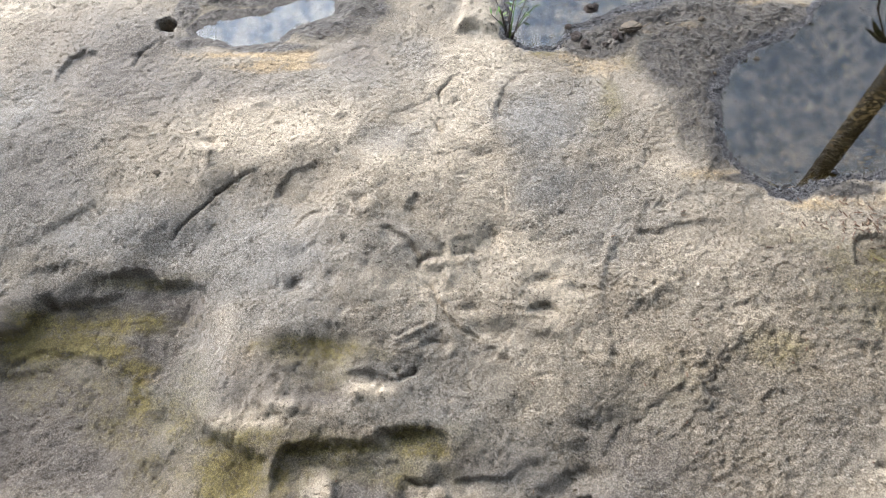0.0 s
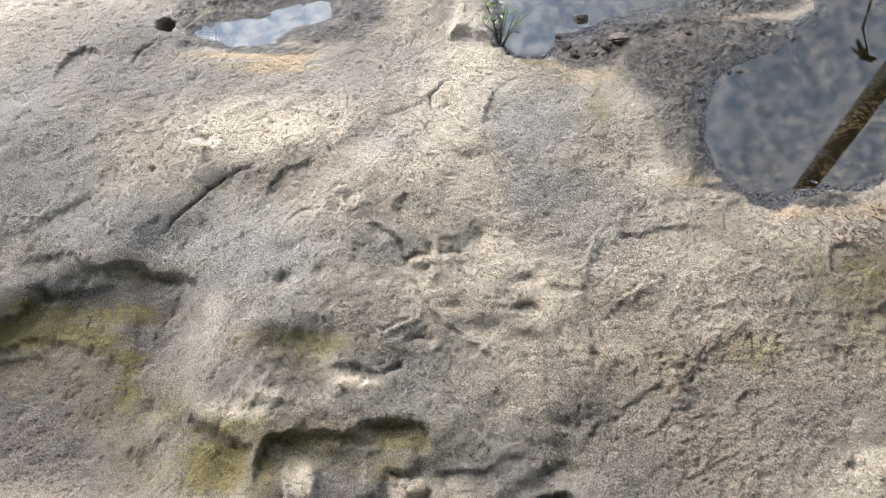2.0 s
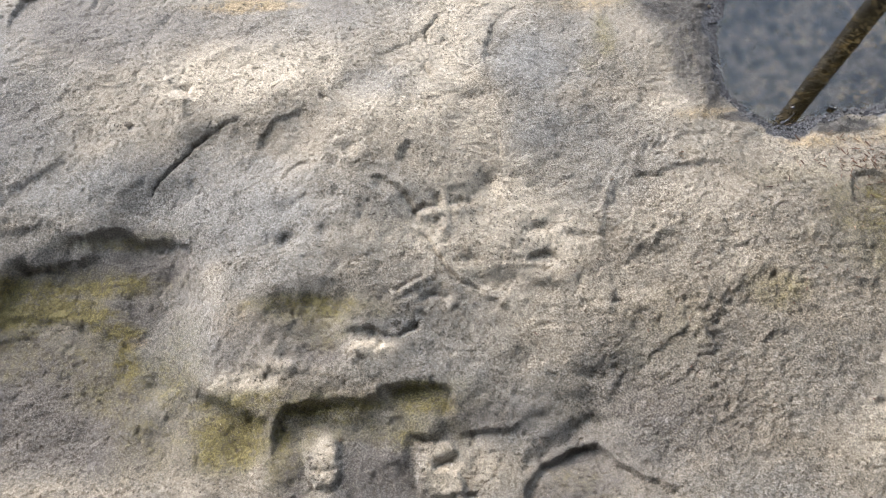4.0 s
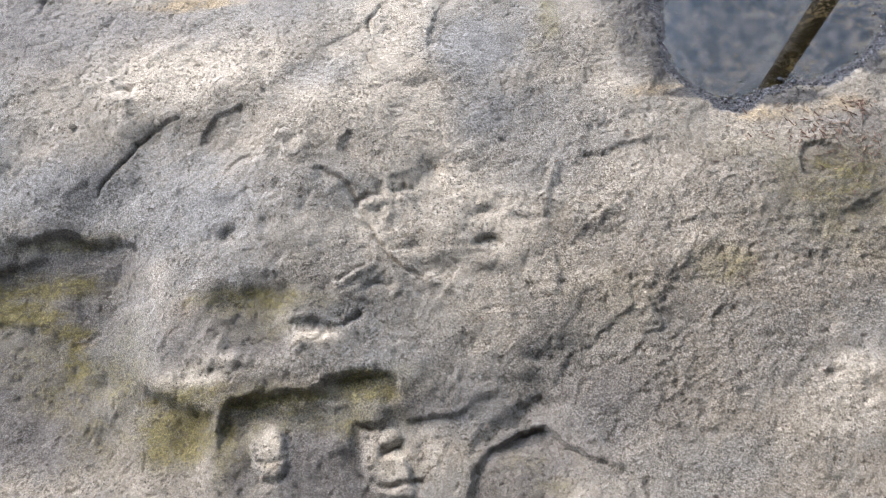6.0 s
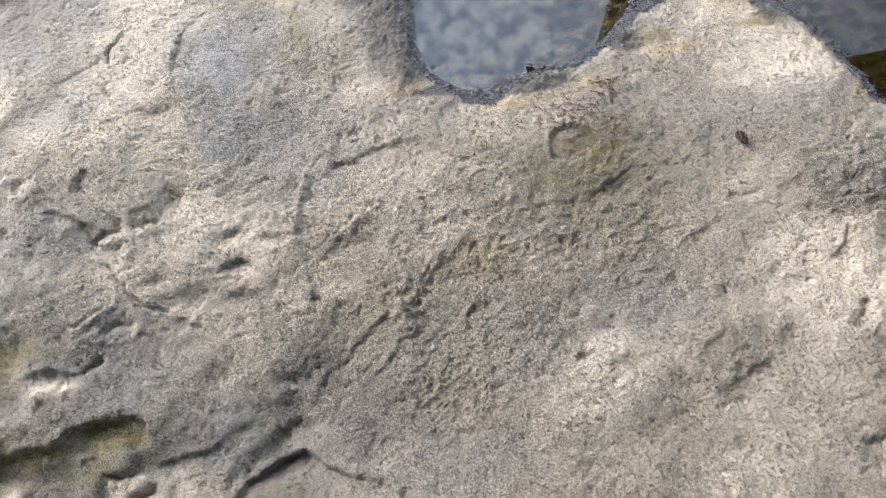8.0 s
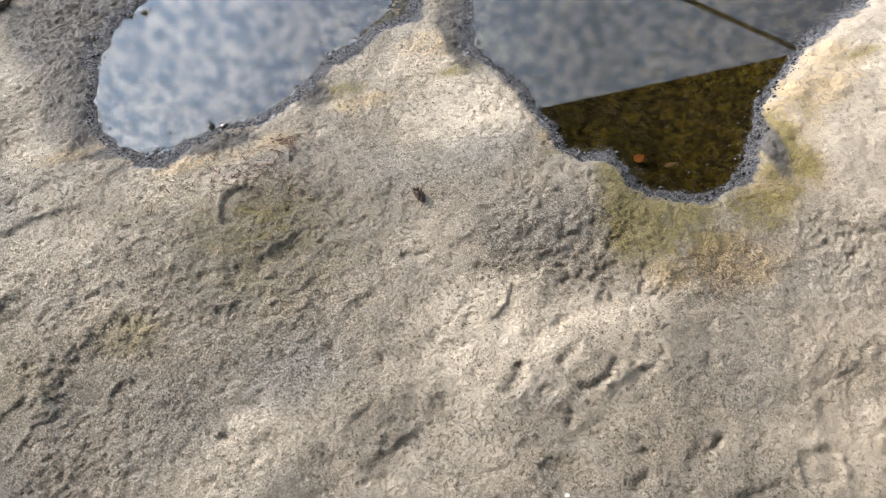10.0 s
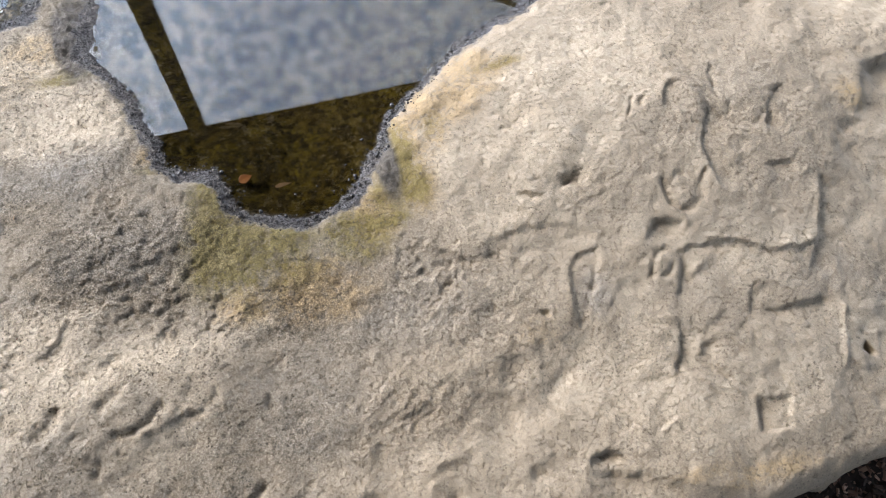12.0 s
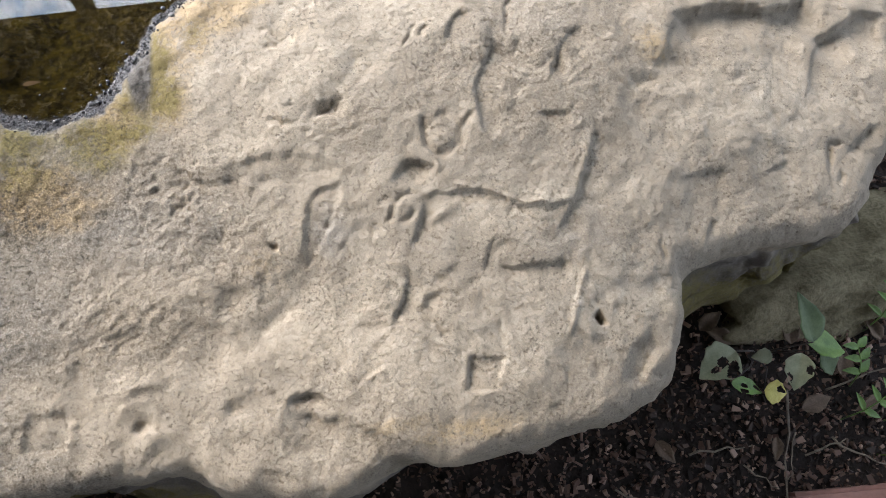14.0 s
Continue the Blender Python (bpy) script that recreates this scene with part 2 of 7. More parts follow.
def water_material():
    m = bpy.data.materials.new("still_water")
    m.use_nodes = True
    t = m.node_tree
    t.nodes.clear()
    out, mixer = t.nodes.new("ShaderNodeOutputMaterial"), t.nodes.new("ShaderNodeMixShader")
    clear, gloss, fres = t.nodes.new("ShaderNodeBsdfTransparent"), t.nodes.new("ShaderNodeBsdfGlossy"), t.nodes.new("ShaderNodeFresnel")
    clear.inputs["Color"].default_value = (0.80, 0.78, 0.66, 1)
    gloss.inputs["Roughness"].default_value = 0.015
    gloss.inputs["Color"].default_value = (1, 1, 1, 1)
    fres.inputs["IOR"].default_value = 1.62
    t.links.new(fres.outputs[0], mixer.inputs[0])
    t.links.new(clear.outputs[0], mixer.inputs[1])
    t.links.new(gloss.outputs[0], mixer.inputs[2])
    t.links.new(mixer.outputs[0], out.inputs[0])
    return m


ROCK = rock_material()
WATER_MAT = water_material()
SOIL = plain("damp_soil", (0.012, 0.008, 0.006), (0.034, 0.023, 0.018), 30, 0.95, 0.6, 0.006)
TIMBER = plain("weathered_timber", (0.10, 0.085, 0.065), (0.17, 0.145, 0.11), 8, 0.8)
ROOF = plain("roof_boards", (0.06, 0.05, 0.038), (0.10, 0.085, 0.065), 6, 0.85)
STEEL = plain("galvanised_wire", (0.20, 0.20, 0.20), (0.30, 0.30, 0.30), 60, 0.5)
WALL = plain("rough_wall", (0.16, 0.15, 0.13), (0.22, 0.20, 0.17), 5, 0.9)


# ---- mesh helpers ----
def mesh_object(name, bm, material, smooth=False):
    me = bpy.data.meshes.new(name)
    bm.to_mesh(me)
    bm.free()
    if smooth:
        me.shade_smooth()
    ob = new(name, me)
    if material:
        me.materials.append(material)
    return ob


def part(name, bm, material, parent, label="", smooth=False):
    ob = mesh_object(name, bm, material, smooth)
    ob.parent = parent
    ob.matrix_parent_inverse = parent.matrix_world.inverted()
    return tagged(ob, label=label)


def box(x0, y0, z0, x1, y1, z1, bevel=0.004):
    bm = bmesh.new()
    bmesh.ops.create_cube(bm, size=1.0, matrix=Matrix.Translation(((x0 + x1) / 2, (y0 + y1) / 2, (z0 + z1) / 2)) @ Matrix.Diagonal((x1 - x0, y1 - y0, z1 - z0, 1)))
    if bevel:
        bmesh.ops.bevel(bm, geom=bm.edges[:], offset=bevel, segments=2, affect="EDGES")
    return bm


def tube(points, radii, sides=7, closed_ends=True):
    """A tapered tube along points."""
    bm = bmesh.new()
    pts = [Vector(p) for p in points]
    if isinstance(radii, (int, float)):
        radii = [radii] * len(pts)
    rings = []
    for i, p in enumerate(pts):
        d = (pts[min(i + 1, len(pts) - 1)] - pts[max(i - 1, 0)]).normalized()
        q = d.to_track_quat("Z", "Y").to_matrix()
        rings.append([bm.verts.new(p + q @ Vector((radii[i] * math.cos(a), radii[i] * math.sin(a), 0))) for a in [2 * math.pi * k / sides for k in range(sides)]])
    for r0, r1 in zip(rings, rings[1:]):
        for k in range(sides):
            bm.faces.new((r0[k], r0[(k + 1) % sides], r1[(k + 1) % sides], r1[k]))
    if closed_ends:
        bm.faces.new(rings[0][::-1])
        bm.faces.new(rings[-1])
    return bm


# ---- the carved rock: a height field of ledges, grooves and hollows ----
X0, X1, Y0, Y1, CELL = -1.1, 2.78, -0.45, 1.62, 0.0025
NX, NY = int((X1 - X0) / CELL) + 1, int((Y1 - Y0) / CELL) + 1
GX, GY = np.meshgrid(np.linspace(X0, X1, NX), np.linspace(Y0, Y1, NY))
GX, GY = GX.ravel(), GY.ravel()
_tables = {}


def vnoise(x, y, scale, seed):
    """Smooth value noise in -1..1 with bumps of about that size."""
    if seed not in _tables:
        _tables[seed] = np.random.RandomState(seed).uniform(-1, 1, (256, 256))
    tb = _tables[seed]
    u, v = x / scale + 71.3, y / scale + 37.7
    i, j = np.floor(u).astype(int), np.floor(v).astype(int)
    a, b = u - i, v - j
    a, b = a * a * a * (a * (a * 6 - 15) + 10), b * b * b * (b * (b * 6 - 15) + 10)
    i, j = i & 255, j & 255
    i1, j1 = (i + 1) & 255, (j + 1) & 255
    return (tb[i, j] * (1 - a) + tb[i1, j] * a) * (1 - b) + (tb[i, j1] * (1 - a) + tb[i1, j1] * a) * b


def fbm(x, y, scale, octaves, seed, gain=0.5):
    s, k = 0.0, 1.0
    for o in range(octaves):
        s = s + k * vnoise(x, y, scale / 2.03 ** o, seed + o)
        k *= gain
    return s


def sstep(t):
    t = np.clip(t, 0, 1)
    return t * t * (3 - 2 * t)


# wavering coordinates, so that no drawn line stays straight
WX = GX + 0.0045 * fbm(GX, GY, 0.035, 3, 11) + 0.007 * fbm(GX, GY, 0.11, 2, 15)
WY = GY + 0.0045 * fbm(GX, GY, 0.035, 3, 21) + 0.007 * fbm(GX, GY, 0.11, 2, 25)
# a finer tremor for the edges of marks
VX = GX + 0.0022 * fbm(GX, GY, 0.016, 3, 12, 0.6)
VY = GY + 0.0022 * fbm(GX, GY, 0.016, 3, 22, 0.6)
H = np.full(GX.shape, 0.455)
STAINS = {k: np.zeros(GX.shape) for k in ("pock", "worn", "grey", "pale", "ochre", "moss", "wet", "rough", "lime", "slick", "silt", "mauve_shade")}


def near(points, reach):
    p = np.array(points)
    x0, y0, x1, y1 = p[:, 0].min() - reach, p[:, 1].min() - reach, p[:, 0].max() + reach, p[:, 1].max() + reach
    c0, c1 = max(0, int((x0 - X0) / CELL)), min(NX, int((x1 - X0) / CELL) + 2)
    r0, r1 = max(0, int((y0 - Y0) / CELL)), min(NY, int((y1 - Y0) / CELL) + 2)
    if c1 <= c0 or r1 <= r0:
        return np.zeros(0, int)
    return (np.arange(r0, r1)[:, None] * NX + np.arange(c0, c1)[None]).ravel()


def along(points, x, y):
    """Distance to a line of points, its side (right: +1) and the share of the way along it."""
    best, side, where = np.full(x.shape, 1e9), np.zeros(x.shape), np.zeros(x.shape)
    seg = [math.dist(a, b) for a, b in zip(points, points[1:])]
    total, gone = sum(seg), 0.0
    for (ax, ay), (bx, by), ln in zip(points, points[1:], seg):
        dx, dy = (bx - ax) / ln, (by - ay) / ln
        t = np.clip((x - ax) * dx + (y - ay) * dy, 0, ln)
        ex, ey = x - ax - t * dx, y - ay - t * dy
        d = np.hypot(ex, ey)
        m = d < best
        best[m], side[m], where[m] = d[m], np.sign(ex * dy - ey * dx)[m], ((gone + t) / total)[m]
        gone += ln
    return best, side, where


def inside(poly, x, y):
    """Signed distance to a closed outline: minus inside."""
    d, odd = np.full(x.shape, 1e9), np.zeros(x.shape, bool)
    for (ax, ay), (bx, by) in zip(poly, poly[1:] + poly[:1]):
        dx, dy = bx - ax, by - ay
        t = np.clip(((x - ax) * dx + (y - ay) * dy) / (dx * dx + dy * dy + 1e-12), 0, 1)
        d = np.minimum(d, np.hypot(x - ax - t * dx, y - ay - t * dy))
        if ay != by:
            odd ^= ((ay > y) != (by > y)) & (x < dx * (y - ay) / dy + ax)
    return np.where(odd, -d, d)


def lump(x, y, r, h):
    H[:] += h * np.exp(-((GX - x) ** 2 + (GY - y) ** 2) / r ** 2)


def groove(points, width, depth):
    """A cut with a narrow floor, or a low ridge where the depth is negative; both run out at their ends."""
    i = near(points, 3 * width + 0.01)
    d, _, t = along(points, VX[i], VY[i])
    width = max(width, 0.0022)
    run = sum(math.dist(a, b) for a, b in zip(points, points[1:])) / 0.009
    ends = sstep(0.2 + t * run) * sstep(0.2 + (1 - t) * run)
    H[i] -= depth * ends * np.exp(-(d / width) ** (2.2 if depth > 0 else 1.7)) * (0.85 + 0.45 * vnoise(GX[i], GY[i], 0.02, 31))


def blurred(a, passes):
    for _ in range(passes):
        p = np.pad(a, 2, mode="edge")
        a = (p[:-4, 2:-2] + p[1:-3, 2:-2] + p[2:-2, 2:-2] + p[3:-1, 2:-2] + p[4:, 2:-2]) / 5
        p = np.pad(a, 2, mode="edge")
        a = (p[2:-2, :-4] + p[2:-2, 1:-3] + p[2:-2, 2:-2] + p[2:-2, 3:-1] + p[2:-2, 4:]) / 5
    return a


def step(points, drop, width, fade):
    """A ledge: the ground drops on the right of the line and rises again over the fade."""
    i = near(points, 2.6 * fade)
    cols = len(np.unique(i % NX))
    d, s, t = along(points, VX[i], VY[i])
    run = sum(math.dist(a, b) for a, b in zip(points, points[1:])) / (0.010 + 1.5 * width)
    ends = sstep(t * run) * sstep((1 - t) * run) * (0.88 + 0.3 * vnoise(GX[i], GY[i], 0.03, 33))
    body = blurred((ends * np.exp(-(d / fade) ** 2)).reshape(-1, cols), max(1, int(fade / 0.010))).ravel()
    soft = min(4 * width, 0.6 * fade)
    H[i] -= drop * body * (0.80 * sstep(0.5 + s * d / (2 * width)) + 0.20 * sstep(0.5 + s * d / (2 * soft)))


def plate(points, dz, width):
    i = near(points, 3 * width)
    H[i] += dz * sstep(0.5 - inside(points, VX[i], VY[i]) / (2 * width))


def pit(x, y, r, d, squash=1.0, turn=0.0, sharp=1.0):
    reach = 2.6 * r * max(1, squash)
    i = near([(x, y)], reach)
    c, s = math.cos(radians(turn)), math.sin(radians(turn))
    u, v = (VX[i] - x) * c + (VY[i] - y) * s, ((VY[i] - y) * c - (VX[i] - x) * s) / squash
    H[i] -= d * np.exp(-((u * u + v * v) / r ** 2) ** sharp)


def stain(kind, x, y, rx, ry, amount):
    low = 0.004 if kind == "lime" else 0.012
    rx, ry = max(rx, low), max(ry, low)
    i = near([(x, y)], 2.4 * max(rx, ry))
    wob = 1 + 0.35 * fbm(GX[i], GY[i], 0.09, 3, 41)
    a = amount * np.exp(-((((GX[i] - x) / rx) ** 2 + ((GY[i] - y) / ry) ** 2) * wob) ** 1.3)
    STAINS[kind][i] = np.maximum(STAINS[kind][i], a)


def bare(x, y, rx, ry, amount):
    """Cleaner stone: less lichen, dirt, moss and coloured-in shade there."""
    i = near([(x, y)], 2.4 * max(rx, ry))
    a = 1 - amount * np.exp(-(((GX[i] - x) / rx) ** 2 + ((GY[i] - y) / ry) ** 2) ** 1.3)
    for kind in ("grey", "mauve_shade", "moss"):
        STAINS[kind][i] *= a


# broad rise and fall, then ledges, carved marks and stains
lump(-0.90, -0.10, 0.22, -0.002)
lump(-0.66, -0.10, 0.22, -0.012)
lump(-0.42, -0.10, 0.22, -0.010)
lump(-0.18, -0.10, 0.22, -0.015)
lump(0.06, -0.10, 0.22, -0.016)
lump(0.30, -0.10, 0.22, -0.010)
lump(0.54, -0.10, 0.22, -0.010)
lump(0.78, -0.10, 0.22, -0.005)
lump(1.02, -0.10, 0.22, -0.002)
lump(1.26, -0.10, 0.22, 0.002)
lump(1.50, -0.10, 0.22, 0.008)
lump(1.74, -0.10, 0.22, 0.012)
lump(1.98, -0.10, 0.22, 0.026)
lump(-0.90, 0.12, 0.22, -0.005)
lump(-0.66, 0.12, 0.22, -0.026)
lump(-0.42, 0.12, 0.22, -0.025)
lump(-0.18, 0.12, 0.22, -0.026)
lump(0.06, 0.12, 0.22, -0.026)
lump(0.30, 0.12, 0.22, -0.015)
lump(0.54, 0.12, 0.22, -0.006)
lump(0.78, 0.12, 0.22, 0.006)
lump(1.02, 0.12, 0.22, 0.014)
lump(1.26, 0.12, 0.22, 0.002)
lump(1.74, 0.12, 0.22, 0.017)
lump(1.98, 0.12, 0.22, 0.022)
lump(2.22, 0.12, 0.22, 0.009)
lump(2.46, 0.12, 0.22, 0.007)
lump(-0.90, 0.34, 0.22, -0.006)
lump(-0.66, 0.34, 0.22, -0.032)
lump(-0.42, 0.34, 0.22, -0.021)
lump(-0.18, 0.34, 0.22, 0.018)
lump(0.06, 0.34, 0.22, -0.006)
lump(0.30, 0.34, 0.22, -0.005)
lump(0.54, 0.34, 0.22, 0.002)
lump(0.78, 0.34, 0.22, -0.006)
lump(1.02, 0.34, 0.22, 0.004)
lump(1.50, 0.34, 0.22, 0.005)
lump(1.74, 0.34, 0.22, 0.029)
lump(1.98, 0.34, 0.22, 0.027)
lump(2.22, 0.34, 0.22, 0.029)
lump(2.46, 0.34, 0.22, 0.011)
lump(-0.66, 0.56, 0.22, -0.006)
lump(-0.42, 0.56, 0.22, 0.003)
lump(-0.18, 0.56, 0.22, 0.025)
lump(0.06, 0.56, 0.22, 0.010)
lump(0.30, 0.56, 0.22, -0.012)
lump(0.54, 0.56, 0.22, 0.007)
lump(0.78, 0.56, 0.22, -0.005)
lump(1.26, 0.56, 0.22, 0.006)
lump(1.50, 0.56, 0.22, 0.010)
lump(1.74, 0.56, 0.22, 0.016)
lump(1.98, 0.56, 0.22, 0.014)
lump(2.22, 0.56, 0.22, 0.021)
lump(2.46, 0.56, 0.22, 0.007)
lump(-0.90, 0.78, 0.22, 0.003)
lump(-0.66, 0.78, 0.22, 0.007)
lump(-0.42, 0.78, 0.22, 0.018)
lump(-0.18, 0.78, 0.22, 0.019)
lump(0.06, 0.78, 0.22, 0.005)
lump(0.30, 0.78, 0.22, 0.002)
lump(0.54, 0.78, 0.22, 0.007)
lump(0.78, 0.78, 0.22, 0.006)
lump(1.02, 0.78, 0.22, 0.005)
lump(1.26, 0.78, 0.22, 0.003)
lump(1.74, 0.78, 0.22, 0.002)
lump(1.98, 0.78, 0.22, 0.003)
lump(2.22, 0.78, 0.22, 0.010)
lump(2.46, 0.78, 0.22, 0.006)
lump(-0.90, 1.00, 0.22, 0.003)
lump(-0.66, 1.00, 0.22, 0.005)
lump(-0.18, 1.00, 0.22, -0.002)
lump(0.06, 1.00, 0.22, 0.003)
lump(0.30, 1.00, 0.22, 0.004)
lump(0.54, 1.00, 0.22, 0.002)
lump(1.98, 1.00, 0.22, 0.002)
lump(2.22, 1.00, 0.22, 0.004)
lump(2.46, 1.00, 0.22, 0.004)
# left end: crack, pale crest and the arc beside the drilled hole
groove([(-0.425, 0.582), (-0.411, 0.603), (-0.388, 0.624), (-0.370, 0.643), (-0.363, 0.655), (-0.335, 0.674), (-0.318, 0.684), (-0.295, 0.691)], 0.0018, 0.006)
step([(-0.425, 0.582), (-0.388, 0.624), (-0.363, 0.655), (-0.318, 0.684), (-0.281, 0.690)], 0.002, 0.008, 0.05)
step([(-0.269, 0.639), (-0.262, 0.659), (-0.253, 0.676), (-0.243, 0.688), (-0.224, 0.694), (-0.202, 0.705), (-0.189, 0.700)], 0.006, 0.002, 0.03)
step([(-0.169, 0.723), (-0.150, 0.743), (-0.133, 0.762), (-0.089, 0.806), (-0.038, 0.838), (0.002, 0.866)], 0.003, 0.006, 0.05)
groove([(-0.089, 0.806), (-0.061, 0.818), (-0.033, 0.838), (0.000, 0.860)], 0.0022, 0.0015)
groove([(-0.006, 0.838), (-0.008, 0.860), (0.004, 0.880), (0.016, 0.905)], 0.0025, 0.005)
groove([(-0.018, 0.794), (-0.008, 0.783), (-0.003, 0.769)], 0.003, 0.005)
pit(-0.167, 0.724, 0.006, 0.006, 1, 0, 1)
pit(-0.272, 0.783, 0.006, 0.005, 1, 0, 1)
pit(-0.382, 0.752, 0.013, 0.008, 0.7, 0, 1)
pit(-0.411, 0.779, 0.012, 0.004, 0.6, 60, 1)
groove([(-0.445, 0.758), (-0.413, 0.737), (-0.376, 0.724), (-0.352, 0.733)], 0.009, -0.005)
groove([(-0.560, 0.818), (-0.526, 0.785), (-0.490, 0.780)], 0.008, -0.003)
groove([(-0.414, 0.796), (-0.413, 0.778), (-0.402, 0.764)], 0.007, -0.004)
groove([(-0.364, 0.804), (-0.328, 0.825), (-0.280, 0.828), (-0.242, 0.825)], 0.015, -0.004)
groove([(-0.661, 0.580), (-0.645, 0.591), (-0.626, 0.605)], 0.006, -0.003)
step([(-0.661, 0.585), (-0.629, 0.604), (-0.604, 0.617), (-0.571, 0.635), (-0.551, 0.658)], 0.006, 0.006, 0.05)
step([(-0.680, 0.886), (-0.683, 0.925), (-0.670, 0.957), (-0.648, 0.971), (-0.628, 0.964), (-0.615, 0.950)], 0.008, 0.002, 0.06)
groove([(-0.547, 0.924), (-0.546, 0.955), (-0.533, 0.974), (-0.513, 0.994)], 0.003, 0.004)
step([(-0.771, 0.869), (-0.750, 0.862), (-0.724, 0.839)], 0.006, 0.006, 0.05)
# broad slopes that turn from the light
step([(-0.515, 0.576), (-0.443, 0.589), (-0.400, 0.614), (-0.344, 0.664), (-0.281, 0.684), (-0.202, 0.699), (-0.148, 0.713)], 0.024, 0.045, 0.15)
step([(-0.120, 0.515), (-0.054, 0.546), (0.014, 0.561), (0.084, 0.597), (0.146, 0.581)], 0.01, 0.03, 0.1)
step([(0.114, 0.259), (0.179, 0.289), (0.245, 0.321), (0.302, 0.343)], 0.016, 0.03, 0.12)
step([(0.608, 0.120), (0.707, 0.165), (0.790, 0.194), (0.873, 0.210), (0.940, 0.182)], 0.0136, 0.04, 0.14)
step([(0.353, 0.307), (0.420, 0.368), (0.495, 0.396), (0.567, 0.358)], 0.0068, 0.03, 0.1)
step([(0.946, 0.157), (1.036, 0.148), (1.148, 0.160), (1.259, 0.174)], 0.0109, 0.04, 0.14)
step([(0.958, 0.249), (1.079, 0.248), (1.171, 0.240), (1.251, 0.236)], -0.0082, 0.04, 0.12)
step([(1.486, 0.263), (1.553, 0.284), (1.646, 0.277), (1.729, 0.237), (1.758, 0.204)], 0.0072, 0.03, 0.1)
step([(1.554, 0.108), (1.639, 0.144), (1.694, 0.175), (1.741, 0.225)], 0.0084, 0.03, 0.1)
step([(1.447, 0.095), (1.554, 0.108), (1.660, 0.114), (1.751, 0.110)], 0.0096, 0.04, 0.14)
step([(2.057, 0.292), (2.114, 0.320), (2.173, 0.349), (2.246, 0.360)], 0.0084, 0.03, 0.12)
step([(2.093, 0.137), (2.160, 0.169), (2.243, 0.165), (2.334, 0.172)], 0.0072, 0.03, 0.1)
# left basin under its overhanging shelf, with the lower shelf and the floor
plate([(-0.716, 0.422), (-0.627, 0.464), (-0.539, 0.516), (-0.422, 0.513), (-0.359, 0.486), (-0.349, 0.424), (-0.362, 0.345), (-0.372, 0.300), (-0.381, 0.206), (-0.657, 0.190)], -0.022, 0.045)
step([(-0.555, 0.537), (-0.542, 0.525), (-0.510, 0.526), (-0.491, 0.533), (-0.470, 0.536), (-0.454, 0.531), (-0.436, 0.520), (-0.390, 0.514), (-0.368, 0.505), (-0.353, 0.486)], 0.015, 0.002, 0.06)
step([(-0.640, 0.534), (-0.619, 0.540), (-0.602, 0.544), (-0.580, 0.550), (-0.555, 0.541), (-0.544, 0.527)], 0.009, 0.007, 0.06)
step([(-0.709, 0.427), (-0.673, 0.442), (-0.642, 0.453), (-0.621, 0.471), (-0.612, 0.486), (-0.580, 0.489), (-0.538, 0.498), (-0.494, 0.504)], 0.01, 0.0026, 0.08)
step([(-0.688, 0.409), (-0.658, 0.405), (-0.628, 0.421), (-0.582, 0.420), (-0.546, 0.414), (-0.501, 0.404)], 0.008, 0.006, 0.05)
step([(-0.690, 0.390), (-0.655, 0.387), (-0.623, 0.396), (-0.581, 0.405)], 0.007, 0.005, 0.04)
step([(-0.523, 0.404), (-0.485, 0.390), (-0.455, 0.368), (-0.448, 0.337), (-0.458, 0.295), (-0.481, 0.254)], 0.01, 0.018, 0.07)
pit(-0.61, 0.486, 0.014, 0.014, 0.8, 0, 1)
pit(-0.414, 0.314, 0.012, 0.005, 1, 0, 1)
pit(-0.609, 0.247, 0.01, 0.004, 1, 0, 1)
step([(-0.355, 0.488), (-0.345, 0.455), (-0.336, 0.404), (-0.344, 0.341), (-0.353, 0.298), (-0.354, 0.260)], 0.02, 0.03, 0.15)
step([(-0.453, 0.481), (-0.418, 0.466), (-0.392, 0.482), (-0.373, 0.494)], 0.006, 0.01, 0.05)
# front lip of the rounded tongue and the hollow below it
step([(-0.357, 0.313), (-0.343, 0.298), (-0.325, 0.286), (-0.289, 0.268), (-0.249, 0.252), (-0.228, 0.244)], 0.026, 0.008, 0.12)
step([(-0.232, 0.203), (-0.233, 0.229), (-0.228, 0.246), (-0.220, 0.258), (-0.204, 0.267), (-0.186, 0.269), (-0.162, 0.270), (-0.128, 0.270)], 0.016, 0.0018, 0.07)
step([(-0.135, 0.269), (-0.110, 0.268), (-0.094, 0.276), (-0.085, 0.284), (-0.064, 0.287), (-0.041, 0.288), (-0.018, 0.288), (-0.004, 0.285), (0.007, 0.275), (0.011, 0.253)], 0.015, 0.0018, 0.06)
step([(-0.183, 0.258), (-0.153, 0.243), (-0.113, 0.245), (-0.075, 0.248), (-0.045, 0.233)], 0.006, 0.008, 0.04)
plate([(-0.194, 0.236), (-0.169, 0.237), (-0.148, 0.224), (-0.146, 0.200), (-0.144, 0.182), (-0.157, 0.159), (-0.178, 0.163), (-0.188, 0.187)], 0.008, 0.005)
plate([(-0.044, 0.209), (-0.023, 0.214), (0.003, 0.208), (0.010, 0.197), (-0.010, 0.190), (-0.020, 0.183), (0.009, 0.174), (0.017, 0.154), (0.019, 0.122), (-0.022, 0.127), (-0.043, 0.147), (-0.043, 0.181)], 0.009, 0.005)
groove([(-0.020, 0.174), (-0.018, 0.187), (-0.005, 0.190), (0.013, 0.189)], 0.004, 0.006)
